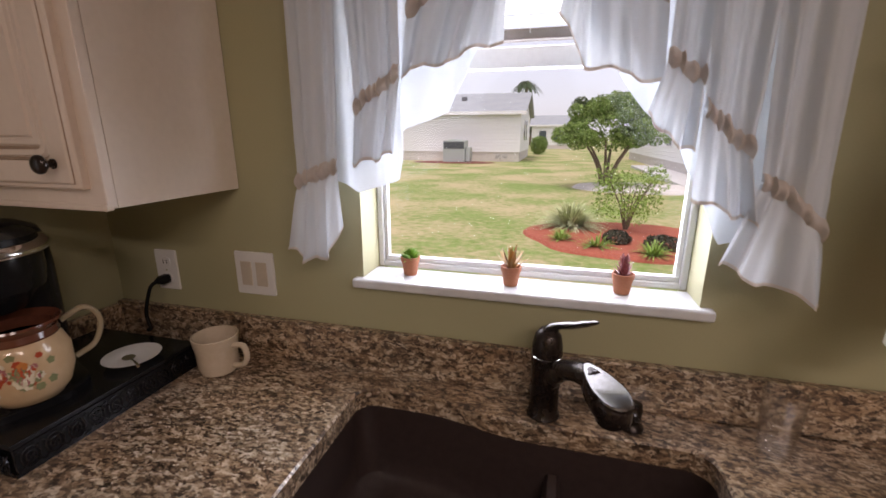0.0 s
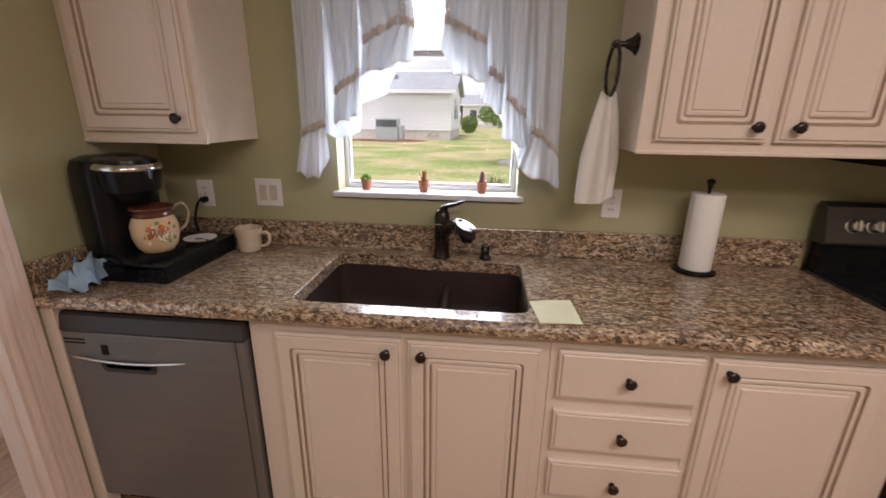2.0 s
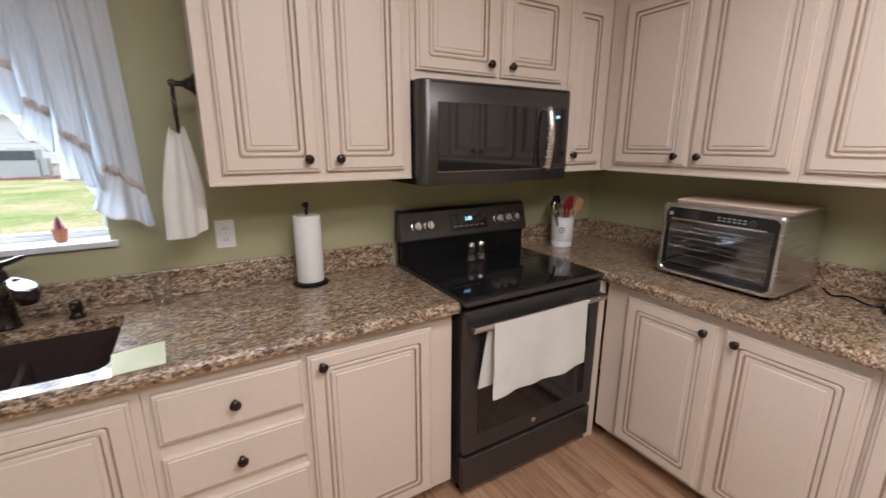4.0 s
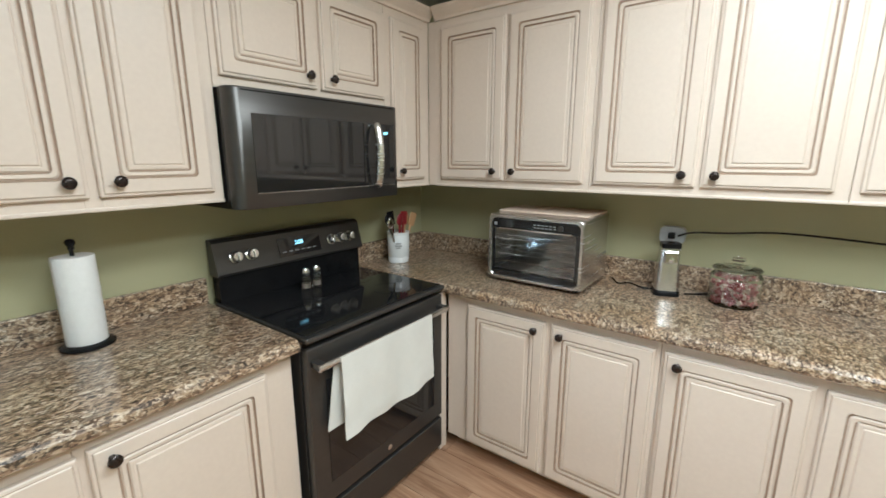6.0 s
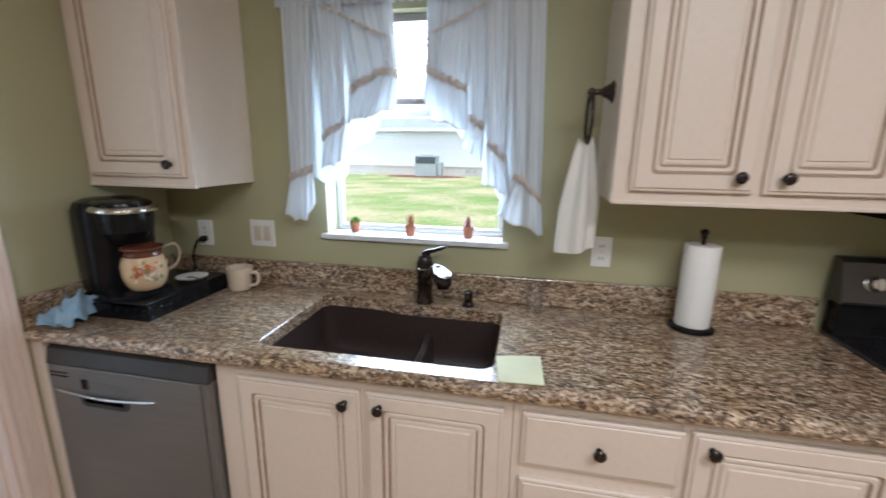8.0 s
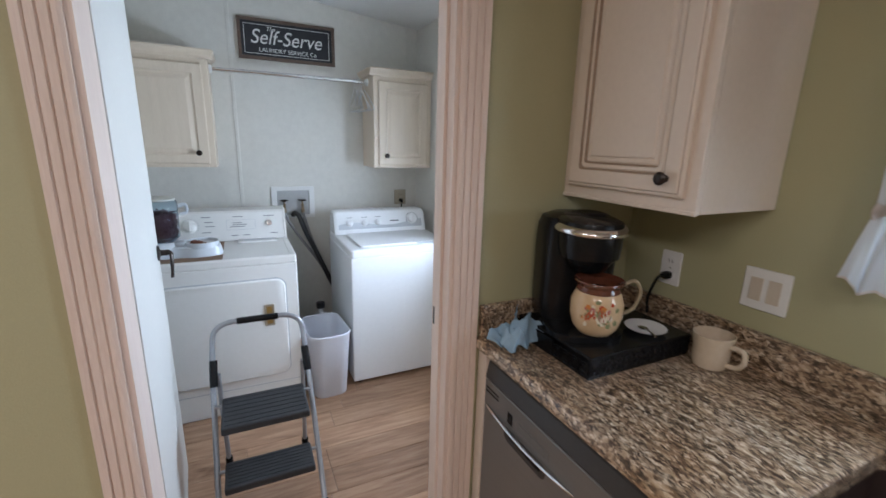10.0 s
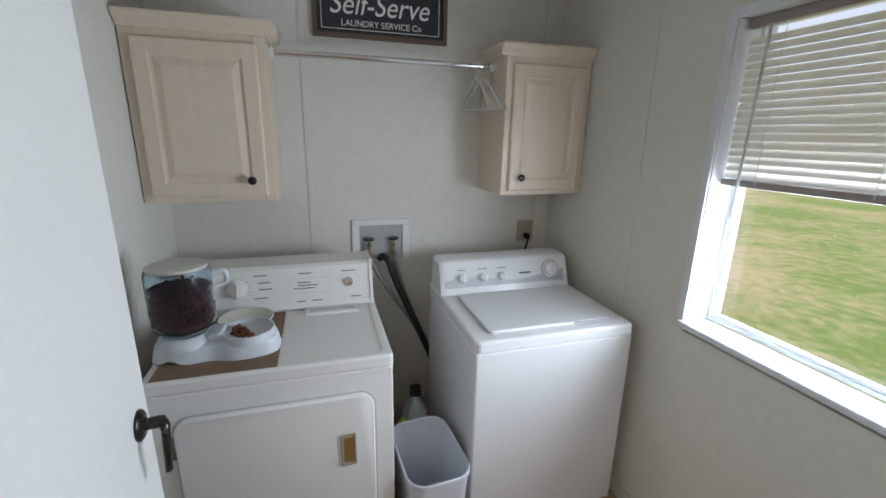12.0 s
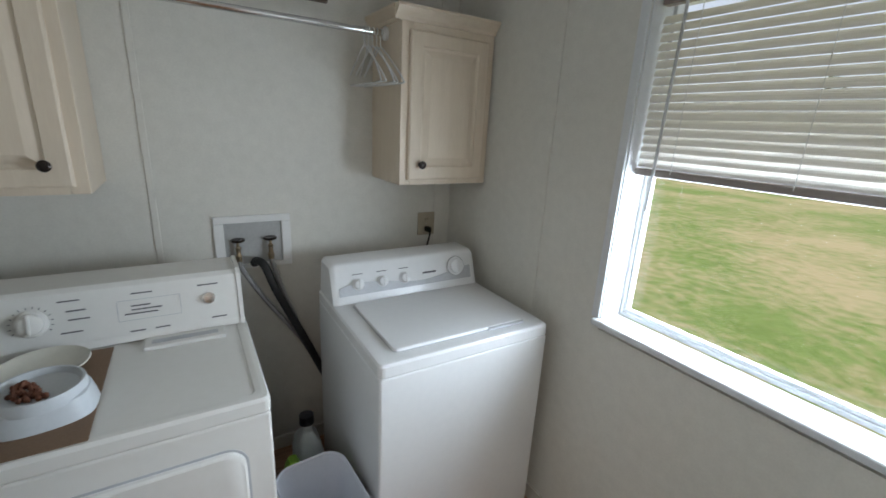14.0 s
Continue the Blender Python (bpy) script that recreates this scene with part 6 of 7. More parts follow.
for nm, pts, r, mt, lb in (("supply_hose", [(-2.985, -1.033, 1.005), (-2.955, -1.025, 0.975), (-2.94, -0.95, 0.84), (-2.93, -0.82, 0.64), (-2.935, -0.75, 0.50), (-2.94, -0.69, 0.36)], 0.010, GREY_HOSE, "grey braided supply hose behind the washer"),
                           ("supply_hose", [(-2.985, -0.907, 1.005), (-2.955, -0.902, 0.97), (-2.945, -0.87, 0.85), (-2.94, -0.82, 0.70), (-2.95, -0.76, 0.52), (-2.955, -0.69, 0.36)], 0.010, GREY_HOSE, "grey braided supply hose behind the washer"),
                           ("drain_hose", [(-3.005, -0.975, 0.985), (-2.975, -0.965, 1.005), (-2.940, -0.940, 0.985), (-2.920, -0.905, 0.88), (-2.905, -0.82, 0.68), (-2.915, -0.745, 0.50), (-2.925, -0.68, 0.34)], 0.0165, RUBBER, "black corrugated drain hose behind the washer")):
    cp = curve_points(pts, 14)
    rad = [r * (1 + (0.08 if nm == "drain_hose" and k % 2 else 0)) for k in range(len(cp))]
    tagged(part(nm, tube(cp, rad, 10), mt, None, smooth=True), lb, "hose")
t = socket(pose(LAUNDRY_W, -0.137, 1.098, 0, 0, 90), "brownish almond wall socket with a black plug above the washer", ALMOND, (0.098, 0.120))
t = thing("appliance_cord", pose(LAUNDRY_W, -0.137, 1.098, 0, 0, 90), "black washer plug and cord in the almond socket", "power cord")
part("plug", box(-0.013, 0.013, -0.045, -0.009, -0.038, -0.012, 0.005), BLACK, t)
part("cable", tube(curve_points([(0, -0.043, -0.028), (-0.002, -0.052, -0.05), (-0.012, -0.040, -0.12), (-0.02, -0.022, -0.25)], 6), 0.0045, 8), BLACK, t, smooth=True)


# ---- laundry: washer and dryer ----
def appliance_knob(parent, x, m, r=0.022, material=None, name="knob"):
    k = part(name, lathe([(r * 1.25, 0), (r * 1.2, 0.004), (r, 0.006), (r * 0.95, 0.020), (r * 0.7, 0.024), (0.001, 0.0245)], 24, m=m), material or ENAMEL, parent, smooth=True)
    part("grip", box(-0.004, 0.004, -r * 0.9, r * 0.9, 0.0235, 0.030, 0.002), material or ENAMEL, k).matrix_basis = m
    return k


PRINT_D = mat("dark_print", (0.12, 0.12, 0.13), None, 0.6)
PRINT_G = mat("pale_grey_print", (0.50, 0.51, 0.53), None, 0.5)
# washer: local x runs along the wall, front to -y
t = thing("washing_machine", pose(-2.862, -0.748, 0, 0, 0, 90), "white top-loading washing machine", "washing machine")
WW, WD, WT = 0.685, 0.705, 0.893
part("cabinet", box(0, WW, -WD, -0.02, 0.025, WT - 0.048, 0.008, 3), ENAMEL, t)
part("top_deck", loft([[(WW / 2 + a, -WD / 2 - 0.01 + b, z) for a, b in round_rect(WW + 2 * i, WD - 0.02 + 2 * i, 0.02)] for i, z in ((-0.001, WT - 0.0475), (0.002, WT - 0.043), (0.002, WT - 0.008), (-0.004, WT - 0.001), (-0.014, WT))]), ENAMEL, t)
part("lid", loft([[(WW / 2 + a, -0.452 + b, WT + z) for a, b in round_rect(0.54 - i, 0.395 - i, 0.02)] for i, z in ((0, 0.0005), (0, 0.008), (0.006, 0.011))]), ENAMEL, t)
part("lid_gap", loft([[(WW / 2 + a, -0.452 + b, WT + z) for a, b in round_rect(0.548, 0.403, 0.022)] for z in (0.0002, 0.0011)]), PRINT_G, t)
part("lid_grip", box(0.44, 0.60, -0.662, -0.648, WT + 0.0012, WT + 0.010, 0.003), PRINT_G, t)
cons = [(-0.236, 0.0), (-0.230, 0.014), (-0.186, 0.142), (-0.170, 0.154), (-0.060, 0.154), (-0.030, 0.0)]
part("console", loft([[(x, y * k + (1 - k) * -0.13, WT + 0.0005 + z * k) for y, z in cons] for x, k in ((0.004, 0.90), (0.016, 0.985), (0.03, 1.0), (WW - 0.03, 1.0), (WW - 0.016, 0.985), (WW - 0.004, 0.90))]), ENAMEL, t, smooth=True)
CF = Matrix.Translation((0, -0.2085, WT + 0.078)) @ pose(0, 0, 0, 71)
def swoosh(z):
    """A grey band that dips under the knobs and swells towards the dial."""
    top = [(0.03 + 0.62 * k / 24, -0.022 + 0.016 * math.sin(k * 0.30 + 0.4) + 0.0006 * k, z) for k in range(25)]
    return top + [(x, -0.050, z) for x, _, _ in reversed(top)]
part("console_band", loft([swoosh(0.0035), swoosh(0.0046)]), PRINT_G, t).matrix_basis = CF
for x in (0.110, 0.215, 0.315):
    appliance_knob(t, x, CF @ Matrix.Translation((x, -0.008, 0.004)), 0.020)
    part("legend", box(-0.022, 0.022, 0.031, 0.034, 0.0036, 0.0043), PRINT_D, t).matrix_basis = CF @ Matrix.Translation((x, 0, 0))
appliance_knob(t, 0.575, CF @ Matrix.Translation((0.575, 0.010, 0.004)), 0.034, name="cycle_dial")
part("dial_ring", lathe([(0.0435, 0.0036), (0.0455, 0.0042), (0.0435, 0.0048)], 32, m=Matrix.Translation((0.575, 0.010, 0.0)), caps=False), PRINT_D, t).matrix_basis = CF
part("brand_plate", box(0.405, 0.470, -0.004, 0.004, 0.0036, 0.0045), PRINT_D, t).matrix_basis = CF
for x in (0.05, WW - 0.05):
    for y in (-WD + 0.05, -0.08):
        part("foot", lathe([(0.02, 0), (0.02, 0.012), (0.009, 0.014), (0.009, 0.026)], 12, m=Matrix.Translation((x, y, 0))), BLACK, t)

t = thing("dryer", pose(-2.872, -1.803, 0, 0, 0, 90), "white front-loading clothes dryer with a side-hinged door", "clothes dryer")
DW, DD, DT = 0.745, 0.735, 0.905
part("cabinet", box(0, DW, -DD, -0.02, 0.0, DT - 0.046, 0.008, 3), ENAMEL_WARM, t)
part("top_deck", loft([[(DW / 2 + a, -DD / 2 - 0.01 + b, z) for a, b in round_rect(DW + 2 * i, DD - 0.02 + 2 * i, 0.015)] for i, z in ((-0.001, DT - 0.0455), (0.002, DT - 0.040), (0.002, DT - 0.010), (-0.004, DT - 0.001), (-0.016, DT), (-0.030, DT - 0.001), (-0.034, DT - 0.004), (-0.06, DT - 0.004))]), ENAMEL_WARM, t)
part("door_gap", loft([[(0.375 + a, -DD - y, 0.490 + b) for a, b in round_rect(0.616, 0.586, 0.055, 8)] for y in (0.0005, 0.002)]), PRINT_G, t)
dd = part("door", loft([[(0.375 + a, -DD - y, 0.490 + b) for a, b in round_rect(0.604 - i, 0.574 - i, 0.05, 8)] for i, y in ((0, 0.0021), (0, 0.012), (0.012, 0.018))]), ENAMEL_WARM, t, smooth=True)
BRASS = mat("brass_handle", (0.50, 0.34, 0.12), (0.42, 0.28, 0.09), 0.3, 0.7)
part("handle_frame", loft([[(0.585 + a, -DD - 0.0182 - y, 0.575 + b) for a, b in round_rect(0.052 - i, 0.125 - i, 0.006)] for i, y in ((0, 0), (0, 0.005), (0.010, 0.006), (0.014, 0.002))]), ALMOND, dd)
part("handle_pull", loft([[(0.585 + a, -DD - 0.0205 - y, 0.575 + b) for a, b in round_rect(0.028, 0.098, 0.004)] for y in (0, 0.003)]), BRASS, dd)
for z in (0.30, 0.68):
    part("hinge", box(0.055, 0.075, -DD - 0.012, -DD - 0.001, z - 0.04, z + 0.04, 0.003), CHROME, t)
part("kick_line", box(0.002, DW - 0.002, -DD - 0.0012, -DD - 0.0003, 0.148, 0.152), PRINT_G, t)
cons = [(-0.268, 0.0), (-0.260, 0.020), (-0.222, 0.166), (-0.206, 0.178), (-0.060, 0.178), (-0.030, 0.0)]
part("console", loft([[(x, y, DT + 0.0005 + z) for y, z in cons] for x in (0.018, DW - 0.018)]), ENAMEL_WARM, t)
for x in (0.004, DW - 0.0175):
    part("console_end", loft([[(xx, y * 1.02, DT + 0.0005 + z * 1.03) for y, z in cons] for xx in (x, x + 0.0135)]), ENAMEL_WARM, t)
DF = Matrix.Translation((0, -0.2405, DT + 0.094)) @ pose(0, 0, 0, 75.4)
appliance_knob(t, 0.20, DF @ Matrix.Translation((0.20, 0.0, 0.003)), 0.031, ENAMEL_WARM, "cycle_dial")
part("start_button", lathe([(0.019, 0), (0.019, 0.003), (0.014, 0.004), (0.014, 0.014), (0.001, 0.015)], 20, m=DF @ Matrix.Translation((0.640, 0.004, 0.003))), SLATE_LIGHT, t, smooth=True)
for x, h, w_ in ((0.285, 0.052, 0.05), (0.300, 0.022, 0.045), (0.305, -0.004, 0.05), (0.285, -0.040, 0.05), (0.460, 0.050, 0.055), (0.455, 0.012, 0.05), (0.470, 0.0, 0.08), (0.455, -0.012, 0.085), (0.440, -0.066, 0.04), (0.505, -0.066, 0.04), (0.640, 0.050, 0.06), (0.665, -0.062, 0.045)):
    part("legend", box(x - w_ / 2, x + w_ / 2, h - 0.002, h + 0.002, 0.0032, 0.0040), PRINT_D, t).matrix_basis = DF
for k in range(14):
    a = radians(-120 + 240 * k / 13)
    part("dial_mark", box(-0.001, 0.001, 0.043, 0.049, 0.0032, 0.0040), PRINT_D, t).matrix_basis = DF @ Matrix.Translation((0.20, 0.0, 0)) @ pose(0, 0, 0, 0, 0, math.degrees(-a))
for x0, x1, h0, h1 in ((0.395, 0.560, 0.030, 0.0313), (0.395, 0.560, -0.032, -0.0307), (0.395, 0.3963, -0.0305, 0.0298), (0.5587, 0.560, -0.0305, 0.0298)):
    part("panel_line", box(x0, x1, h0, h1, 0.0032, 0.0038), PRINT_G, t).matrix_basis = DF
part("lint_screen_cover", box(0.455, 0.675, -0.345, -0.275, DT - 0.0036, DT + 0.008, 0.003), ENAMEL_WARM, t)
part("lint_screen_grip", box(0.475, 0.655, -0.325, -0.300, DT + 0.0082, DT + 0.0095, 0.0005), PRINT_G, t)

# on the dryer
FELT = mat("brown_mat", (0.24, 0.155, 0.10), (0.19, 0.12, 0.075), 0.9, fine=300)
tagged(part("feeding_mat", box(-2.585, -2.145, -1.778, -1.424, DT + 0.0005, DT + 0.0035, 0.001), FELT, None), "brown mat lying on the dryer top", "mat")
PLAST = mat("white_feeder_plastic", (0.62, 0.65, 0.68), (0.57, 0.60, 0.63), 0.3)
FZ = DT + 0.0040
t = thing("pet_feeder", pose(-2.305, -1.708, FZ, 0, 0, 88) @ Matrix.Diagonal((1.03, 1.03, 1.10, 1)), "white gravity pet feeder with a clear blue hopper", "pet feeder")
BX = 0.180          # from the hopper's middle to the bowl's


def waisted(grow, z, lift=0.0):
    """The feeder's outline: two rounds joined by a waist."""
    pts = []
    for k in range(48):
        a = 2 * math.pi * k / 48
        cx = BX / 2 + (BX / 2 + 0.093 * grow) * math.cos(a)
        w = (0.088 - 0.020 * math.exp(-((cx - BX * 0.45) / 0.05) ** 2)) * grow
        pts.append((cx, math.copysign(abs(math.sin(a)) ** 0.55, math.sin(a)) * w, z + lift * max(0.0, 1 - abs(cx + 0.03) / 0.035)))
    return pts


part("base", loft([waisted(1.04, 0.0, 0.018), waisted(1.03, 0.006, 0.018), waisted(0.97, 0.030), waisted(0.93, 0.044), waisted(0.80, 0.050), waisted(0.3, 0.050)]), PLAST, t, smooth=True)
part("hopper_seat", lathe([(0.086, 0.040), (0.080, 0.058), (0.066, 0.070), (0.001, 0.0702)], 32), PLAST, t, smooth=True)
part("bowl", lathe([(0.084, 0.040), (0.083, 0.060), (0.081, 0.066), (0.076, 0.066), (0.068, 0.054), (0.001, 0.0515)], 36, m=Matrix.Translation((BX, 0, 0))), PLAST, t, smooth=True)
part("chute", box(0.062, 0.112, -0.045, 0.045, 0.045, 0.070, 0.010, 3), PLAST, t, smooth=True)
HOP = glass("hopper_plastic", (0.80, 0.90, 0.97), 0.05, 1.2)
hop = part("hopper", lathe([(0.062, 0.0705), (0.070, 0.078), (0.088, 0.095), (0.091, 0.150), (0.087, 0.155), (0.091, 0.160), (0.091, 0.205), (0.087, 0.210), (0.091, 0.215), (0.091, 0.255), (0.086, 0.268), (0.083, 0.268), (0.088, 0.253), (0.085, 0.098), (0.06, 0.0735)], 36), HOP, t, smooth=True)
part("hopper_cap", lathe([(0.060, 0.262), (0.084, 0.2685), (0.084, 0.276), (0.070, 0.281), (0.001, 0.282)], 32), mat("grey_cap_plastic", (0.52, 0.52, 0.47), (0.47, 0.47, 0.43), 0.4), t, smooth=True)
part("hopper_handle", tube(curve_points([(0.085, 0.03, 0.235), (0.118, 0.04, 0.24), (0.122, 0.042, 0.205), (0.09, 0.03, 0.195)], 6), 0.008, 8), PLAST, t, smooth=True)
KIB = mat("dry_pet_food", (0.10, 0.030, 0.028), (0.05, 0.016, 0.016), 0.8, fine=160, bump=0.6)
kb = bmesh.new()
rnd = random.Random(11)
lathe([(0.055, 0.076), (0.080, 0.100), (0.084, 0.208), (0.05, 0.216), (0.001, 0.218)], 30, kb)
for k in range(420):
    a, z = rnd.uniform(0, 6.283), rnd.uniform(0.110, 0.216)
    r = 0.0815 if z < 0.208 else 0.08 * math.sqrt(rnd.random())
    bmesh.ops.create_icosphere(kb, subdivisions=1, radius=0.0055, matrix=Matrix.Translation((r * math.cos(a), r * math.sin(a), z)))
tagged(part("pet_food", kb, KIB, t), kind="stuff")
kb = bmesh.new()
for k in range(60):
    a, r = rnd.uniform(2.2, 5.2), 0.052 * math.sqrt(rnd.random())
    bmesh.ops.create_icosphere(kb, subdivisions=1, radius=0.0065, matrix=Matrix.Translation((BX + r * math.cos(a), r * math.sin(a), 0.056 + 0.006 * rnd.random())))
tagged(part("pet_food", kb, mat("brown_kibble", (0.17, 0.06, 0.03), (0.10, 0.035, 0.02), 0.8), t), kind="stuff")
t = thing("plate", pose(-2.496, -1.560, FZ) @ Matrix.Diagonal((0.95, 0.95, 1.1, 1)), "cream scalloped plate lying on the dryer mat", "plate")
part("dish", lathe([(0.050, 0), (0.058, 0.003), (0.090, 0.017), (0.103, 0.023), (0.101, 0.026), (0.090, 0.021), (0.056, 0.008), (0.001, 0.006)], 40), CERAMIC2 := mat("ivory_china", (0.72, 0.70, 0.62), (0.68, 0.66, 0.58), 0.18), t, smooth=True)

# ---- laundry: floor things ----
LILAC = mat("white_bin_plastic", (0.70, 0.71, 0.76), (0.66, 0.67, 0.72), 0.42)
t = thing("waste_bin", pose(-2.235, -0.905, 0.0, 0, 0, 4), "open white plastic waste bin between washer and dryer", "waste bin")
part("bin", loft([[(a * k, b * k, z) for a, b in round_rect(0.37, 0.245, 0.07, 8)] for k, z in ((0.78, 0.0), (0.80, 0.004), (0.98, 0.400), (0.965, 0.400), (0.78, 0.010))]), LILAC, t, smooth=True)
part("rim", loft([[(a * k, b * k, z) for a, b in round_rect(0.37, 0.245, 0.07, 8)] for k, z in ((0.985, 0.396), (1.01, 0.398), (1.012, 0.412), (0.99, 0.417), (0.965, 0.412), (0.966, 0.4005))], cap0=False, cap1=False), LILAC, t, smooth=True)
t = thing("bleach_jug", pose(-2.69, -0.855, 0) @ Matrix.Diagonal((1.1, 1.15, 1.18, 1)), "white jug with a black cap behind the bin", "jug")
part("jug", loft([[(a * k, b * k, z) for a, b in round_rect(0.15, 0.10, 0.04, 6)] for k, z in ((0.9, 0), (1, 0.01), (1, 0.19), (0.8, 0.24), (0.32, 0.275), (0.30, 0.30))]), mat("milky_plastic", (0.62, 0.66, 0.66), (0.56, 0.60, 0.60), 0.4), t, smooth=True)
part("cap", lathe([(0.026, 0.3005), (0.026, 0.335), (0.001, 0.337)], 20), mat("black_cap", (0.015, 0.015, 0.02), None, 0.4), t)
t = thing("detergent_bottle", pose(-2.53, -0.945, 0) @ Matrix.Diagonal((1, 1, 1.35, 1)), "lime green detergent bottle beside the dryer", "bottle")
part("bottle", loft([[(a * k, b * k, z) for a, b in round_rect(0.12, 0.085, 0.03, 6)] for k, z in ((0.9, 0), (1, 0.01), (1, 0.17), (0.6, 0.23), (0.35, 0.25))]), mat("lime_plastic", (0.30, 0.55, 0.06), (0.25, 0.48, 0.05), 0.35), t, smooth=True)

TUBE_G = mat("grey_painted_tube", (0.36, 0.37, 0.39), (0.30, 0.31, 0.33), 0.32, 0.5)
TREAD = mat("black_ribbed_tread", (0.022, 0.022, 0.024), (0.035, 0.035, 0.036), 0.7, fine=300, bump=0.3)
t = thing("step_stool", pose(-1.275, -1.285, 0, 0, 0, 90), "folding two-step stool with grey tube frame and black treads", "step stool")
hw = 0.198
fr = curve_points([(-hw, 0.0, 0.022), (-hw, 0.150, 0.222), (-hw + 0.004, 0.325, 0.510), (-hw + 0.010, 0.385, 0.640), (-hw + 0.024, 0.402, 0.705), (-hw + 0.080, 0.410, 0.735), (0, 0.410, 0.737),
                   (hw - 0.080, 0.410, 0.735), (hw - 0.024, 0.402, 0.705), (hw - 0.010, 0.385, 0.640), (hw - 0.004, 0.325, 0.510), (hw, 0.150, 0.222), (hw, 0.0, 0.022)], 8)
part("front_frame", tube(fr, 0.0115, 12), TUBE_G, t, smooth=True)
part("hand_grip", tube([(-0.085, 0.410, 0.7366), (0.085, 0.410, 0.7366)], 0.0145, 14), BLACK, t, smooth=True)
for s_ in (-1, 1):
    part("rear_leg", tube([(s_ * (hw - 0.024), 0.440, 0.02), (s_ * (hw - 0.024), 0.345, 0.53)], 0.0105, 10), TUBE_G, t, smooth=True)
    part("leg_clamp", tube([(s_ * (hw - 0.006), 0.315, 0.49), (s_ * (hw - 0.010), 0.362, 0.590)], 0.0165, 12), BLACK, t, smooth=True)
    for y, z in ((0.0, 0), (0.440, 0)):
        part("foot", lathe([(0.016, 0), (0.017, 0.03), (0.014, 0.045)], 12, m=Matrix.Translation((s_ * (hw if y == 0 else hw - 0.024), y, z))), BLACK, t)
for y, z, w_, d_ in ((0.0, 0.215, 0.335, 0.155), (0.05, 0.440, 0.325, 0.225)):
    st = part("tread", box(-w_ / 2, w_ / 2, y, y + d_, z - 0.018, z + 0.014, 0.008, 3), TREAD, t)
    part("tread_support", tube([(-hw + 0.004, y + d_ - 0.02, z - 0.012), (hw - 0.004, y + d_ - 0.02, z - 0.012)], 0.007, 8), TUBE_G, t)
    for k in range(7):
        part("rib", box(-w_ / 2 + 0.01, w_ / 2 - 0.01, y + 0.018 + k * (d_ - 0.03) / 6.5, y + 0.022 + k * (d_ - 0.03) / 6.5, z + 0.0141, z + 0.0165), TREAD, st)
part("rear_brace", tube([(-hw + 0.03, 0.400, 0.235), (hw - 0.03, 0.400, 0.235)], 0.004, 8), TUBE_G, t)
part("sticker", lathe([(0.0121, 0), (0.0121, 0.03)], 12, m=Matrix.Translation((hw - 0.0085, 0.377, 0.610)) @ pose(0, 0, 0, -20)), mat("white_sticker", (0.75, 0.7, 0.68), (0.6, 0.2, 0.15), 0.5, scale=60), t)
tagged(part("door_wedge", lathe([(0.020, 0), (0.031, 0.003), (0.034, 0.02), (0.034, 0.075), (0.031, 0.085), (0.012, 0.086)], 24), WHITE_PLASTIC, None, smooth=True, m=pose(-1.43, -1.565, 0.0345, 90, 0, 62)), "small white roll lying on the floor by the door", "roll")


# ---- outdoors ----
GZ = -0.12
def lawn_material():
    m = mat("lawn_grass", (0.25, 0.325, 0.105), (0.145, 0.215, 0.05), 0.9, scale=5.0, fine=45, bump=0.8, spec=0.1, mix=0.65)
    n, l = m.node_tree.nodes, m.node_tree.links
    co = n.new("ShaderNodeTexCoord")
    pt, sm = n.new("ShaderNodeTexNoise"), n.new("ShaderNodeTexNoise")
    pt.inputs["Scale"].default_value, pt.inputs["Detail"].default_value = 0.42, 3
    sm.inputs["Scale"].default_value, sm.inputs["Detail"].default_value = 7, 5
    l.new(co.outputs["Object"], pt.inputs["Vector"]), l.new(co.outputs["Object"], sm.inputs["Vector"])
    ad = n.new("ShaderNodeMath")
    ad.operation = "MULTIPLY_ADD"
    ad.inputs[1].default_value = 0.6
    l.new(sm.outputs[0], ad.inputs[0]), l.new(pt.outputs[0], ad.inputs[2])
    r = n.new("ShaderNodeValToRGB")
    r.color_ramp.elements[0].position, r.color_ramp.elements[1].position = 0.67, 0.93
    l.new(ad.outputs[0], r.inputs[0])
    mx = n.new("ShaderNodeMix")
    mx.data_type = "RGBA"
    mx.inputs[7].default_value = (0.44, 0.37, 0.21, 1)
    p = n["Principled BSDF"]
    src = p.inputs["Base Color"].links[0].from_socket
    l.new(r.outputs[0], mx.inputs[0]), l.new(src, mx.inputs[6]), l.new(mx.outputs[2], p.inputs["Base Color"])
    return m


LAWN = lawn_material()
structure("ground", sheet(60, 60, lambda u, v: (-300 + 600 * u, OUT + 0.0 + 900 * v ** 2.2, GZ)), LAWN, "mown lawn with dry brown patches", "lawn")
structure("ground_under_house", box(-60, 60, -60, OUT, GZ - 0.6, GZ - 0.002), SEAM, "bare ground under the house", "ground")
SIDING = mat("white_vinyl_siding", (0.80, 0.80, 0.80), (0.76, 0.76, 0.765), 0.5, scale=2, fine=20)
SHINGLE = mat("grey_shingle", (0.34, 0.36, 0.37), (0.26, 0.28, 0.29), 0.9, scale=1.2, fine=14)
BLOCK = mat("pale_skirting_block", (0.62, 0.58, 0.54), (0.52, 0.48, 0.45), 0.9, scale=4, fine=30)
DARK_PANE = mat("dark_window_glass", (0.06, 0.08, 0.09), (0.1, 0.12, 0.13), 0.08)


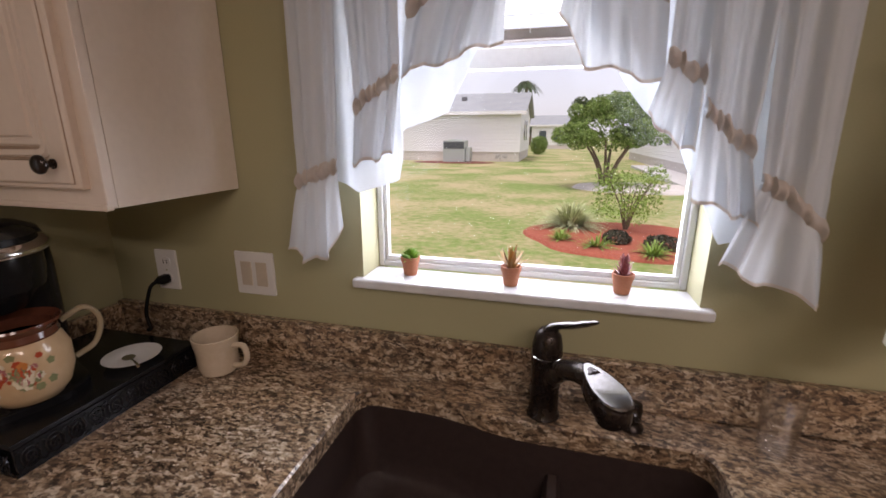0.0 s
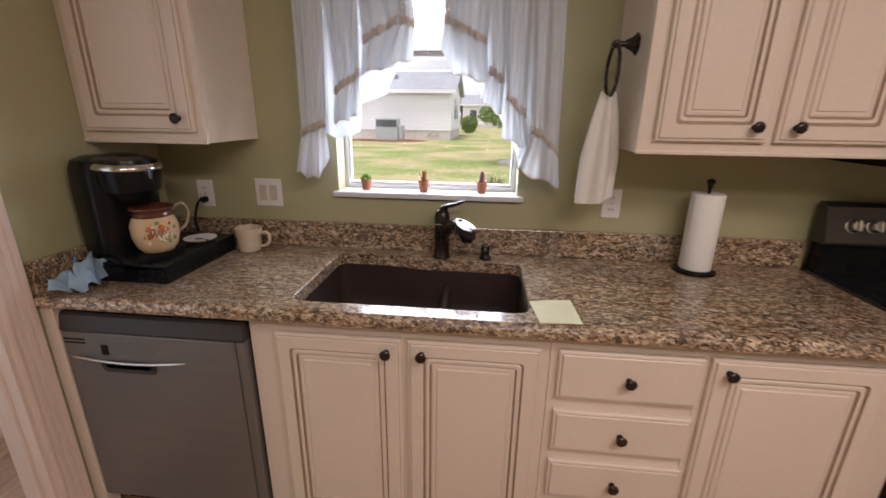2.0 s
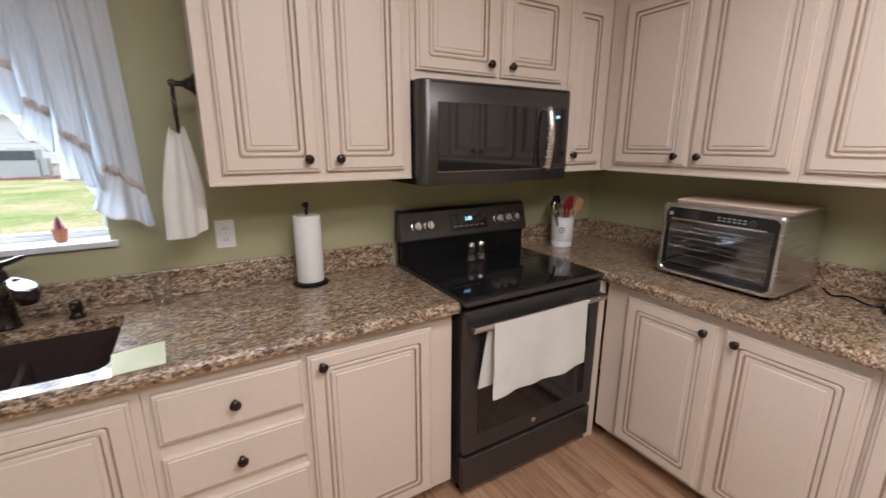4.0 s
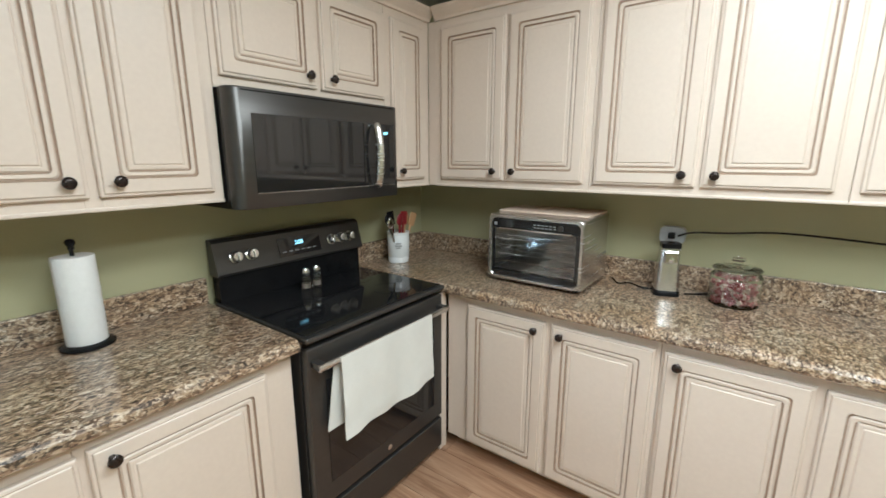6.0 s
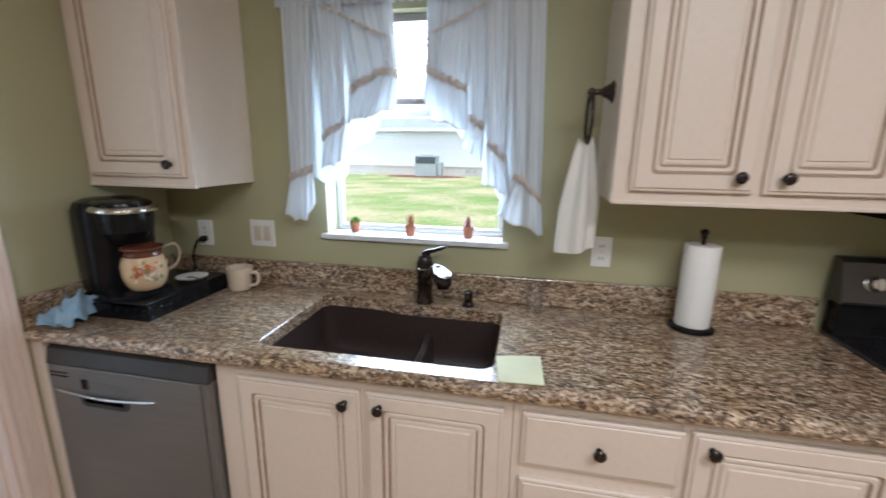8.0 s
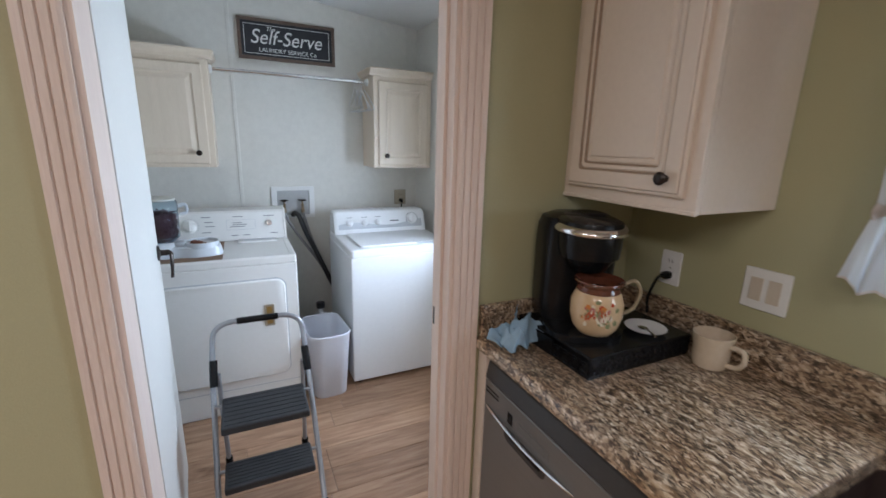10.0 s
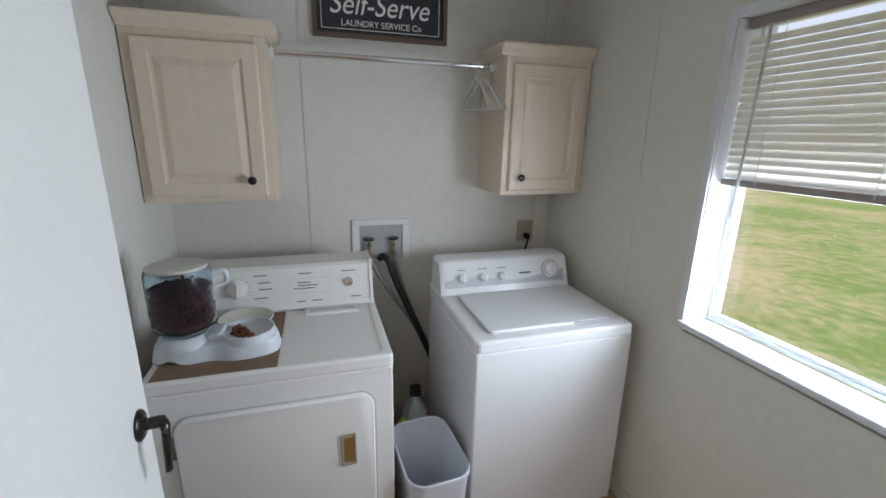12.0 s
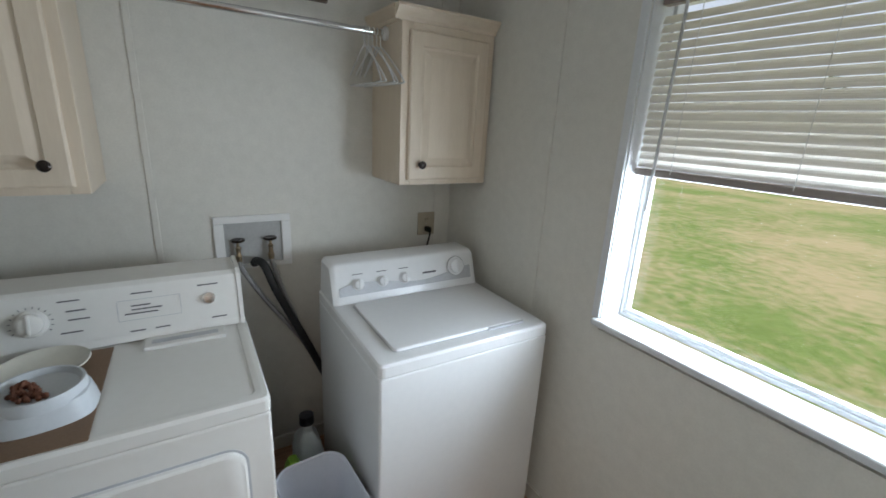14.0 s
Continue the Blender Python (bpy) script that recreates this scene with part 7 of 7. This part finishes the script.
def lap_wall(x0, x1, y0, y1, z0, z1, step=0.20):
    """Lapped siding boards round a box."""
    rings, z = [], z0
    while z < z1 - 0.01:
        for dz, k in ((0.0, 0.018), (step - 0.012, 0.004)):
            rings.append([(x, y, min(z1, z + dz)) for x, y in ((x0 - k, y0 - k), (x1 + k, y0 - k), (x1 + k, y1 + k), (x0 - k, y1 + k))])
        z += step
    return loft(rings)


def house(name, x0, x1, y0, y1, base, eave, ridge, axis, label, wins=(), side_wins=()):
    t = thing(name, pose(0, 0, GZ), label, "house", "neighbouring houses")
    part("wall", lap_wall(x0, x1, y0, y1, base, eave), SIDING, t)
    part("skirting", box(x0 + 0.03, x1 - 0.03, y0 + 0.03, y1 - 0.03, 0, base), BLOCK, t)
    o, hgt = 0.35, 0.10
    if axis == "x":
        ym = (y0 + y1) / 2
        prof = [(y0 - o, eave - 0.06), (ym, ridge), (y1 + o, eave - 0.06), (y1 + o, eave + hgt - 0.06), (ym, ridge + hgt), (y0 - o, eave + hgt - 0.06)]
        part("roof", loft([[(x, y, z) for y, z in prof] for x in (x0 - o, x1 + o)]), SHINGLE, t)
        part("fascia", box(x0 - o, x1 + o, y0 - o - 0.04, y0 - o - 0.001, eave - 0.15, eave + 0.05), SIDING, t)
        for x in (x0 + 0.005, x1 - 0.025):
            part("gable", loft([[(xx, y, z) for y, z in ((y0, eave - 0.02), (ym, ridge - 0.05), (y1, eave - 0.02))] for xx in (x, x + 0.02)]), SIDING, t)
    else:
        xm = (x0 + x1) / 2
        prof = [(x0 - o, eave - 0.06), (xm, ridge), (x1 + o, eave - 0.06), (x1 + o, eave + hgt - 0.06), (xm, ridge + hgt), (x0 - o, eave + hgt - 0.06)]
        part("roof", loft([[(x, y, z) for x, z in prof] for y in (y0 - o, y1 + o)]), SHINGLE, t)
        for y in (y0 + 0.005, y1 - 0.025):
            part("gable", loft([[(x, yy, z) for x, z in ((x0, eave - 0.02), (xm, ridge - 0.05), (x1, eave - 0.02))] for yy in (y, y + 0.02)]), SIDING, t)
    for x, z, w, h in wins:
        f = part("window", box(x - w / 2 - 0.06, x + w / 2 + 0.06, y0 - 0.05, y0 - 0.02, z - 0.06, z + h + 0.06), SIDING, t)
        part("pane", box(x - w / 2, x + w / 2, y0 - 0.062, y0 - 0.051, z, z + h), DARK_PANE, f)
    for y, z, w, h, xs in side_wins:
        xw = x1 if xs > 0 else x0
        f = part("window", box(xw + xs * 0.02, xw + xs * 0.05, y - w / 2 - 0.06, y + w / 2 + 0.06, z - 0.06, z + h + 0.06), SIDING, t)
        part("pane", box(xw + xs * 0.051, xw + xs * 0.062, y - w / 2, y + w / 2, z, z + h), DARK_PANE, f)
    return t


h1 = house("neighbour_house", -19.0, -1.95, 27.4, 36.0, 0.62, 3.10, 4.55, "x", "white sided bungalow with a grey shingle roof", side_wins=((30.2, 1.35, 0.9, 1.35, 1), (32.0, 1.35, 0.9, 1.35, 1)))
for x in (-3.5, -3.1):
    part("skirting_vent", box(x, x + 0.36, 27.395, 27.428, 0.18, 0.46), mat("vent_lattice", (0.25, 0.24, 0.23), (0.6, 0.58, 0.55), 0.9, fine=12), h1)
part("roof_vent", box(-6.3, -5.95, 29.6, 29.9, 4.0, 4.25), mat("roof_vent_metal", (0.15, 0.15, 0.16), None, 0.6), h1)
house("garden_house", -3.0, 2.0, 58.0, 66.0, 0.5, 3.0, 4.3, "x", "small white house beyond the lawn", wins=((-1.6, 1.2, 0.9, 1.1), (0.2, 1.2, 0.9, 1.1)))
h3 = house("neighbour_house", 5.6, 15.0, 15.5, 34.0, 0.5, 3.0, 4.6, "y", "cream bungalow with a screened side porch", side_wins=((18.5, 1.0, 1.8, 1.5, -1), (22.0, 1.2, 0.9, 1.2, -1)))
part("porch_slab", box(4.3, 5.58, 13.0, 24.0, 0.0, 0.12), mat("porch_concrete", (0.55, 0.54, 0.52), (0.48, 0.47, 0.45), 0.9, scale=1, fine=20), h3)

t = thing("air_conditioner", pose(-5.7, 25.9, GZ), "grey packaged air conditioner standing on the lawn", "air conditioner")
ACG = mat("grey_green_steel", (0.42, 0.46, 0.44), (0.38, 0.42, 0.40), 0.5)
part("cabinet", box(-0.85, 0.55, -0.5, 0.5, 0.06, 1.36, 0.02), ACG, t)
part("coil_grille", box(-0.80, 0.50, -0.515, -0.502, 0.86, 1.28), mat("coil_dark", (0.05, 0.06, 0.07), (0.09, 0.10, 0.11), 0.6, fine=40), t)
part("pad", box(-0.95, 0.95, -0.6, 0.6, 0.0, 0.058), BLOCK, t)
part("duct", box(0.56, 0.85, -0.35, 0.35, 0.10, 0.95, 0.03), ACG, t)
part("top_fan_guard", lathe([(0.40, 1.3605), (0.40, 1.40), (0.36, 1.42), (0.001, 1.425)], 24, m=Matrix.Translation((-0.15, 0, 0))), ACG, t)

RED_MULCH = mat("red_mulch", (0.42, 0.12, 0.07), (0.27, 0.065, 0.035), 0.95, scale=18, fine=90, bump=1.0)
DARK_MULCH = mat("maroon_mulch", (0.20, 0.07, 0.05), (0.13, 0.045, 0.03), 0.95, scale=14, fine=60, bump=1.0)
PALE_ROCK = mat("pale_gravel", (0.66, 0.63, 0.58), (0.50, 0.47, 0.43), 0.95, scale=14, fine=60, bump=1.0)
def bed(name, x, y, rx, ry, h, material, label, seed, cat="flower bed"):
    def top(k, n=48):
        a = 2 * math.pi * k / n
        r = 1 + 0.16 * noise.noise((math.cos(a) * 1.3 + seed, math.sin(a) * 1.3, seed))
        return rx * r * math.cos(a), ry * r * math.sin(a)
    rings = [[(top(k)[0] * s_, top(k)[1] * s_, z + (0.02 * noise.noise((k * 0.9, s_ * 9, seed)) if s_ < 0.95 else 0)) for k in range(48)] for s_, z in ((1, 0.003), (0.97, h * 0.6), (0.9, h), (0.6, h * 1.15), (0.3, h * 1.2))]
    return tagged(part(name, loft(rings, cap0=False), material, None, m=pose(x, y, GZ)), label, cat)


bed("flower_bed", 1.55, 6.25, 1.62, 1.30, 0.06, RED_MULCH, "garden bed of bright red mulch", 2.0)
bed("flower_bed", -6.0, 25.6, 2.6, 1.1, 0.05, DARK_MULCH, "dark red mulch bed round the air conditioner", 5.0)
bed("gravel_bed", 2.9, 13.6, 2.0, 1.25, 0.10, PALE_ROCK, "pale gravel bed under the clipped tree", 7.0, "gravel bed")

BARK = mat("grey_brown_bark", (0.19, 0.14, 0.11), (0.12, 0.085, 0.065), 0.95, scale=8, fine=60, bump=0.8, stretch=(1, 1, 0.3))
def foliage(name, a, b):
    m = mat(name, a, b, 0.6, scale=1.2, fine=7, spec=0.3, mix=0.4)
    n, l = m.node_tree.nodes, m.node_tree.links
    g, hs, mr = n.new("ShaderNodeNewGeometry"), n.new("ShaderNodeHueSaturation"), n.new("ShaderNodeMapRange")
    mr.inputs[3].default_value, mr.inputs[4].default_value = 0.6, 1.5
    p = n["Principled BSDF"]
    src = p.inputs["Base Color"].links[0].from_socket
    l.new(g.outputs["Random Per Island"], mr.inputs[0]), l.new(mr.outputs[0], hs.inputs["Value"])
    l.new(src, hs.inputs["Color"]), l.new(hs.outputs[0], p.inputs["Base Color"])
    return m


LEAF = foliage("hedge_leaf", (0.21, 0.30, 0.08), (0.12, 0.20, 0.045))
BUSH = foliage("light_green_leaf", (0.28, 0.40, 0.09), (0.18, 0.30, 0.05))
STRIPE = foliage("striped_grass_leaf", (0.55, 0.57, 0.36), (0.34, 0.40, 0.17))
FARLEAF = foliage("far_tree_leaf", (0.075, 0.11, 0.05), (0.045, 0.075, 0.03))


def crown_mesh(clumps, count, size, seed):
    """Small pointed leaves over the outsides of clumps (x, y, z, rx, ry, rz)."""
    rnd = random.Random(seed)
    verts, faces = [], []
    wt = [c[3] * c[4] + c[5] for c in clumps]
    for _ in range(count):
        x, y, z, rx, ry, rz = rnd.choices(clumps, wt)[0]
        d = Vector((rnd.gauss(0, 1), rnd.gauss(0, 1), rnd.gauss(0, 1))).normalized()
        k = rnd.uniform(0.72, 1.06)
        c = Vector((x + rx * d.x * k, y + ry * d.y * k, z + rz * d.z * k))
        a = (d + 0.8 * Vector((rnd.gauss(0, 1), rnd.gauss(0, 1), rnd.gauss(0, 1)))).normalized()
        b = a.orthogonal().normalized()
        b = (b * math.cos(rnd.uniform(0, 6)) + a.cross(b) * math.sin(rnd.uniform(0, 6))).normalized()
        s_ = size * rnd.uniform(0.6, 1.3)
        n0 = len(verts)
        q = a.cross(b)
        verts += [c - b * s_, c + q * s_ * 0.42 + a * s_ * 0.15, c + b * s_, c - q * s_ * 0.42 + a * s_ * 0.15]
        faces.append((n0, n0 + 1, n0 + 2, n0 + 3))
    bm = bmesh.new()
    me = bpy.data.meshes.new("tmp")
    me.from_pydata(verts, [], faces)
    bm.from_mesh(me)
    bpy.data.meshes.remove(me)
    return bm


t = thing("clipped_tree", pose(1.95, 13.6, GZ + 0.08), "multi-trunk clipped shade tree in the gravel bed", "tree")
rnd = random.Random(21)
for k in range(6):
    a = 2 * math.pi * k / 6 + 0.3
    part("trunk", tube(curve_points([(0.10 * math.cos(a), 0.10 * math.sin(a), -0.04), (0.22 * math.cos(a), 0.2 * math.sin(a), 0.45), (0.48 * math.cos(a), 0.45 * math.sin(a), 0.95), (0.85 * math.cos(a), 0.8 * math.sin(a), 1.45)], 5), [0.075 - 0.0035 * j for j in range(16)], 8), BARK, t, smooth=True)
cl = []
for k in range(44):
    a, e = rnd.uniform(0, 6.283), rnd.uniform(-0.1, 1.5)
    r = rnd.uniform(0.75, 1.0)
    cl.append((1.50 * r * math.cos(a) * math.cos(e), 1.35 * r * math.sin(a) * math.cos(e), 1.45 + 1.20 * r * math.sin(e), rnd.uniform(0.24, 0.42), rnd.uniform(0.24, 0.42), rnd.uniform(0.18, 0.30)))
part("crown", crown_mesh(cl + [(0, 0, 1.75, 1.25, 1.15, 0.65)], 20000, 0.056, 3), LEAF, t)


def spiky(name, x, y, z, count, length, width, material, label, seed, cat="plant", arch=0.7, floor_z=0.01):
    rnd = random.Random(seed)
    bm = bmesh.new()
    for k in range(count):
        a, e, L = rnd.uniform(0, 6.283), rnd.uniform(0.35, 1.45), length * rnd.uniform(0.6, 1.1)
        d, side = Vector((math.cos(a), math.sin(a), 0)), Vector((-math.sin(a), math.cos(a), 0))
        prev = None
        for j in range(7):
            q = j / 6
            p = d * (L * q * math.cos(e) + 0.05) + Vector((0, 0, L * (q * math.sin(e) - arch * q * q * 0.6)))
            p.z = max(p.z, floor_z)
            w = width * (1 - q) ** 0.6 + 0.0005
            cur = (bm.verts.new(p + side * w), bm.verts.new(p - side * w))
            if prev:
                bm.faces.new((prev[0], prev[1], cur[1], cur[0]))
            prev = cur
    return tagged(part(name, bm, material, None, m=pose(x, y, z)), label, cat)


spiky("ornamental_grass", 0.72, 6.75, GZ + 0.05, 620, 0.80, 0.012, STRIPE, "clump of pale striped ornamental grass in the bed", 8)
spiky("lily_clump", 1.05, 5.45, GZ + 0.05, 90, 0.36, 0.011, BUSH, "small clump of bright green strap leaves", 9)
spiky("lily_clump", 1.75, 5.15, GZ + 0.05, 90, 0.36, 0.011, BUSH, "small clump of bright green strap leaves", 10)
spiky("lily_clump", 0.55, 5.75, GZ + 0.05, 80, 0.32, 0.011, BUSH, "small clump of bright green strap leaves", 12)
t = thing("flowering_shrub", pose(1.62, 6.75, GZ + 0.05), "airy light green garden shrub in red mulch", "shrub")
for k in range(9):
    a = 2 * math.pi * k / 9
    part("stem", tube([(0.02 * math.cos(a), 0.02 * math.sin(a), 0), (0.14 * math.cos(a), 0.14 * math.sin(a), 0.45), (0.36 * math.cos(a), 0.33 * math.sin(a), 0.85)], [0.012, 0.009, 0.005], 6), BARK, t)
rnd = random.Random(5)
part("leaves", crown_mesh([(rnd.uniform(-0.42, 0.42), rnd.uniform(-0.4, 0.4), rnd.uniform(0.3, 1.02), 0.20, 0.20, 0.16) for _ in range(34)], 3000, 0.026, 6), BUSH, t)
for x, y, r, sd in ((1.35, 5.75, 0.20, 3), (1.95, 5.55, 0.24, 4)):
    tagged(part("low_shrub", crown_mesh([(0, 0, 0.08, r, r, 0.12)], 900, 0.03, sd), foliage("dark_low_leaf", (0.07, 0.06, 0.045), (0.04, 0.045, 0.025)), None, m=pose(x, y, GZ + 0.05)), "low dark ground-cover plant in red mulch", "plant")
tagged(part("round_bush", crown_mesh([(0, 0, 0.8, 0.75, 0.7, 0.8), (0.2, 0, 1.0, 0.6, 0.6, 0.6)], 3000, 0.09, 14), LEAF, None, m=pose(-1.3, 40.0, GZ)), "round clipped green bush by the house", "bush")
for x, y, h_, sd in ((-3.3, 48, 6.9, 1), (-22, 60, 8.5, 2), (12, 75, 9, 5)):
    t = thing("palm_tree", pose(x, y, GZ), "distant palm tree above the roofs", "palm tree", "distant trees")
    part("trunk", tube([(0, 0, 0), (0.1, 0, h_ * 0.5), (0, 0, h_)], [0.22, 0.18, 0.16], 8), BARK, t)
    spk = spiky("fronds", 0, 0, h_ - 0.2, 260, 2.3, 0.09, FARLEAF, "", sd, "", 1.5, -3.0)
    spk.parent = t
rnd = random.Random(33)
for k in range(12):
    x, y, h_ = -50 + 9.5 * k + rnd.uniform(-3, 3), rnd.uniform(75, 100), rnd.uniform(4.5, 8.0)
    t = thing("distant_tree", pose(x, y, GZ), "distant dark green tree", "tree", "distant trees")
    part("trunk", tube([(0, 0, 0), (0.1, 0.1, h_ * 0.6)], [0.25, 0.12], 7), BARK, t)
    part("crown", crown_mesh([(rnd.uniform(-1.6, 1.6), rnd.uniform(-1.5, 1.5), h_ * rnd.uniform(0.5, 0.92), 1.2, 1.2, 0.9) for _ in range(9)], 1500, 0.28, k), FARLEAF, t)

# ---- floor planks ----
rnd = random.Random(2)
PWID, PLEN = 0.152, 1.22
pm = box(0.0009, PWID - 0.0009, 0.0009, PLEN - 0.0009, -0.008, 0.0, 0.0012, 1)
first = part("plank", pm, PLANK, FLOOR)
first.location = (LAUNDRY_W, -PLEN, 0)
x = LAUNDRY_W + PWID
while x < 2.75:
    lim = LAUNDRY_S if x < PART_W - 0.07 else BACK
    y = BACK + PLEN * rnd.random() - PLEN
    while y < 0.0:
        lo, hi = max(y, lim), min(y + PLEN, 0.0)
        if hi - lo > 0.03:
            o = first.copy()
            scene.collection.objects.link(o)
            o.location = (x, lo, 0)
            o.scale = (1, (hi - lo) / PLEN, 1)
        y += PLEN
    x += PWID
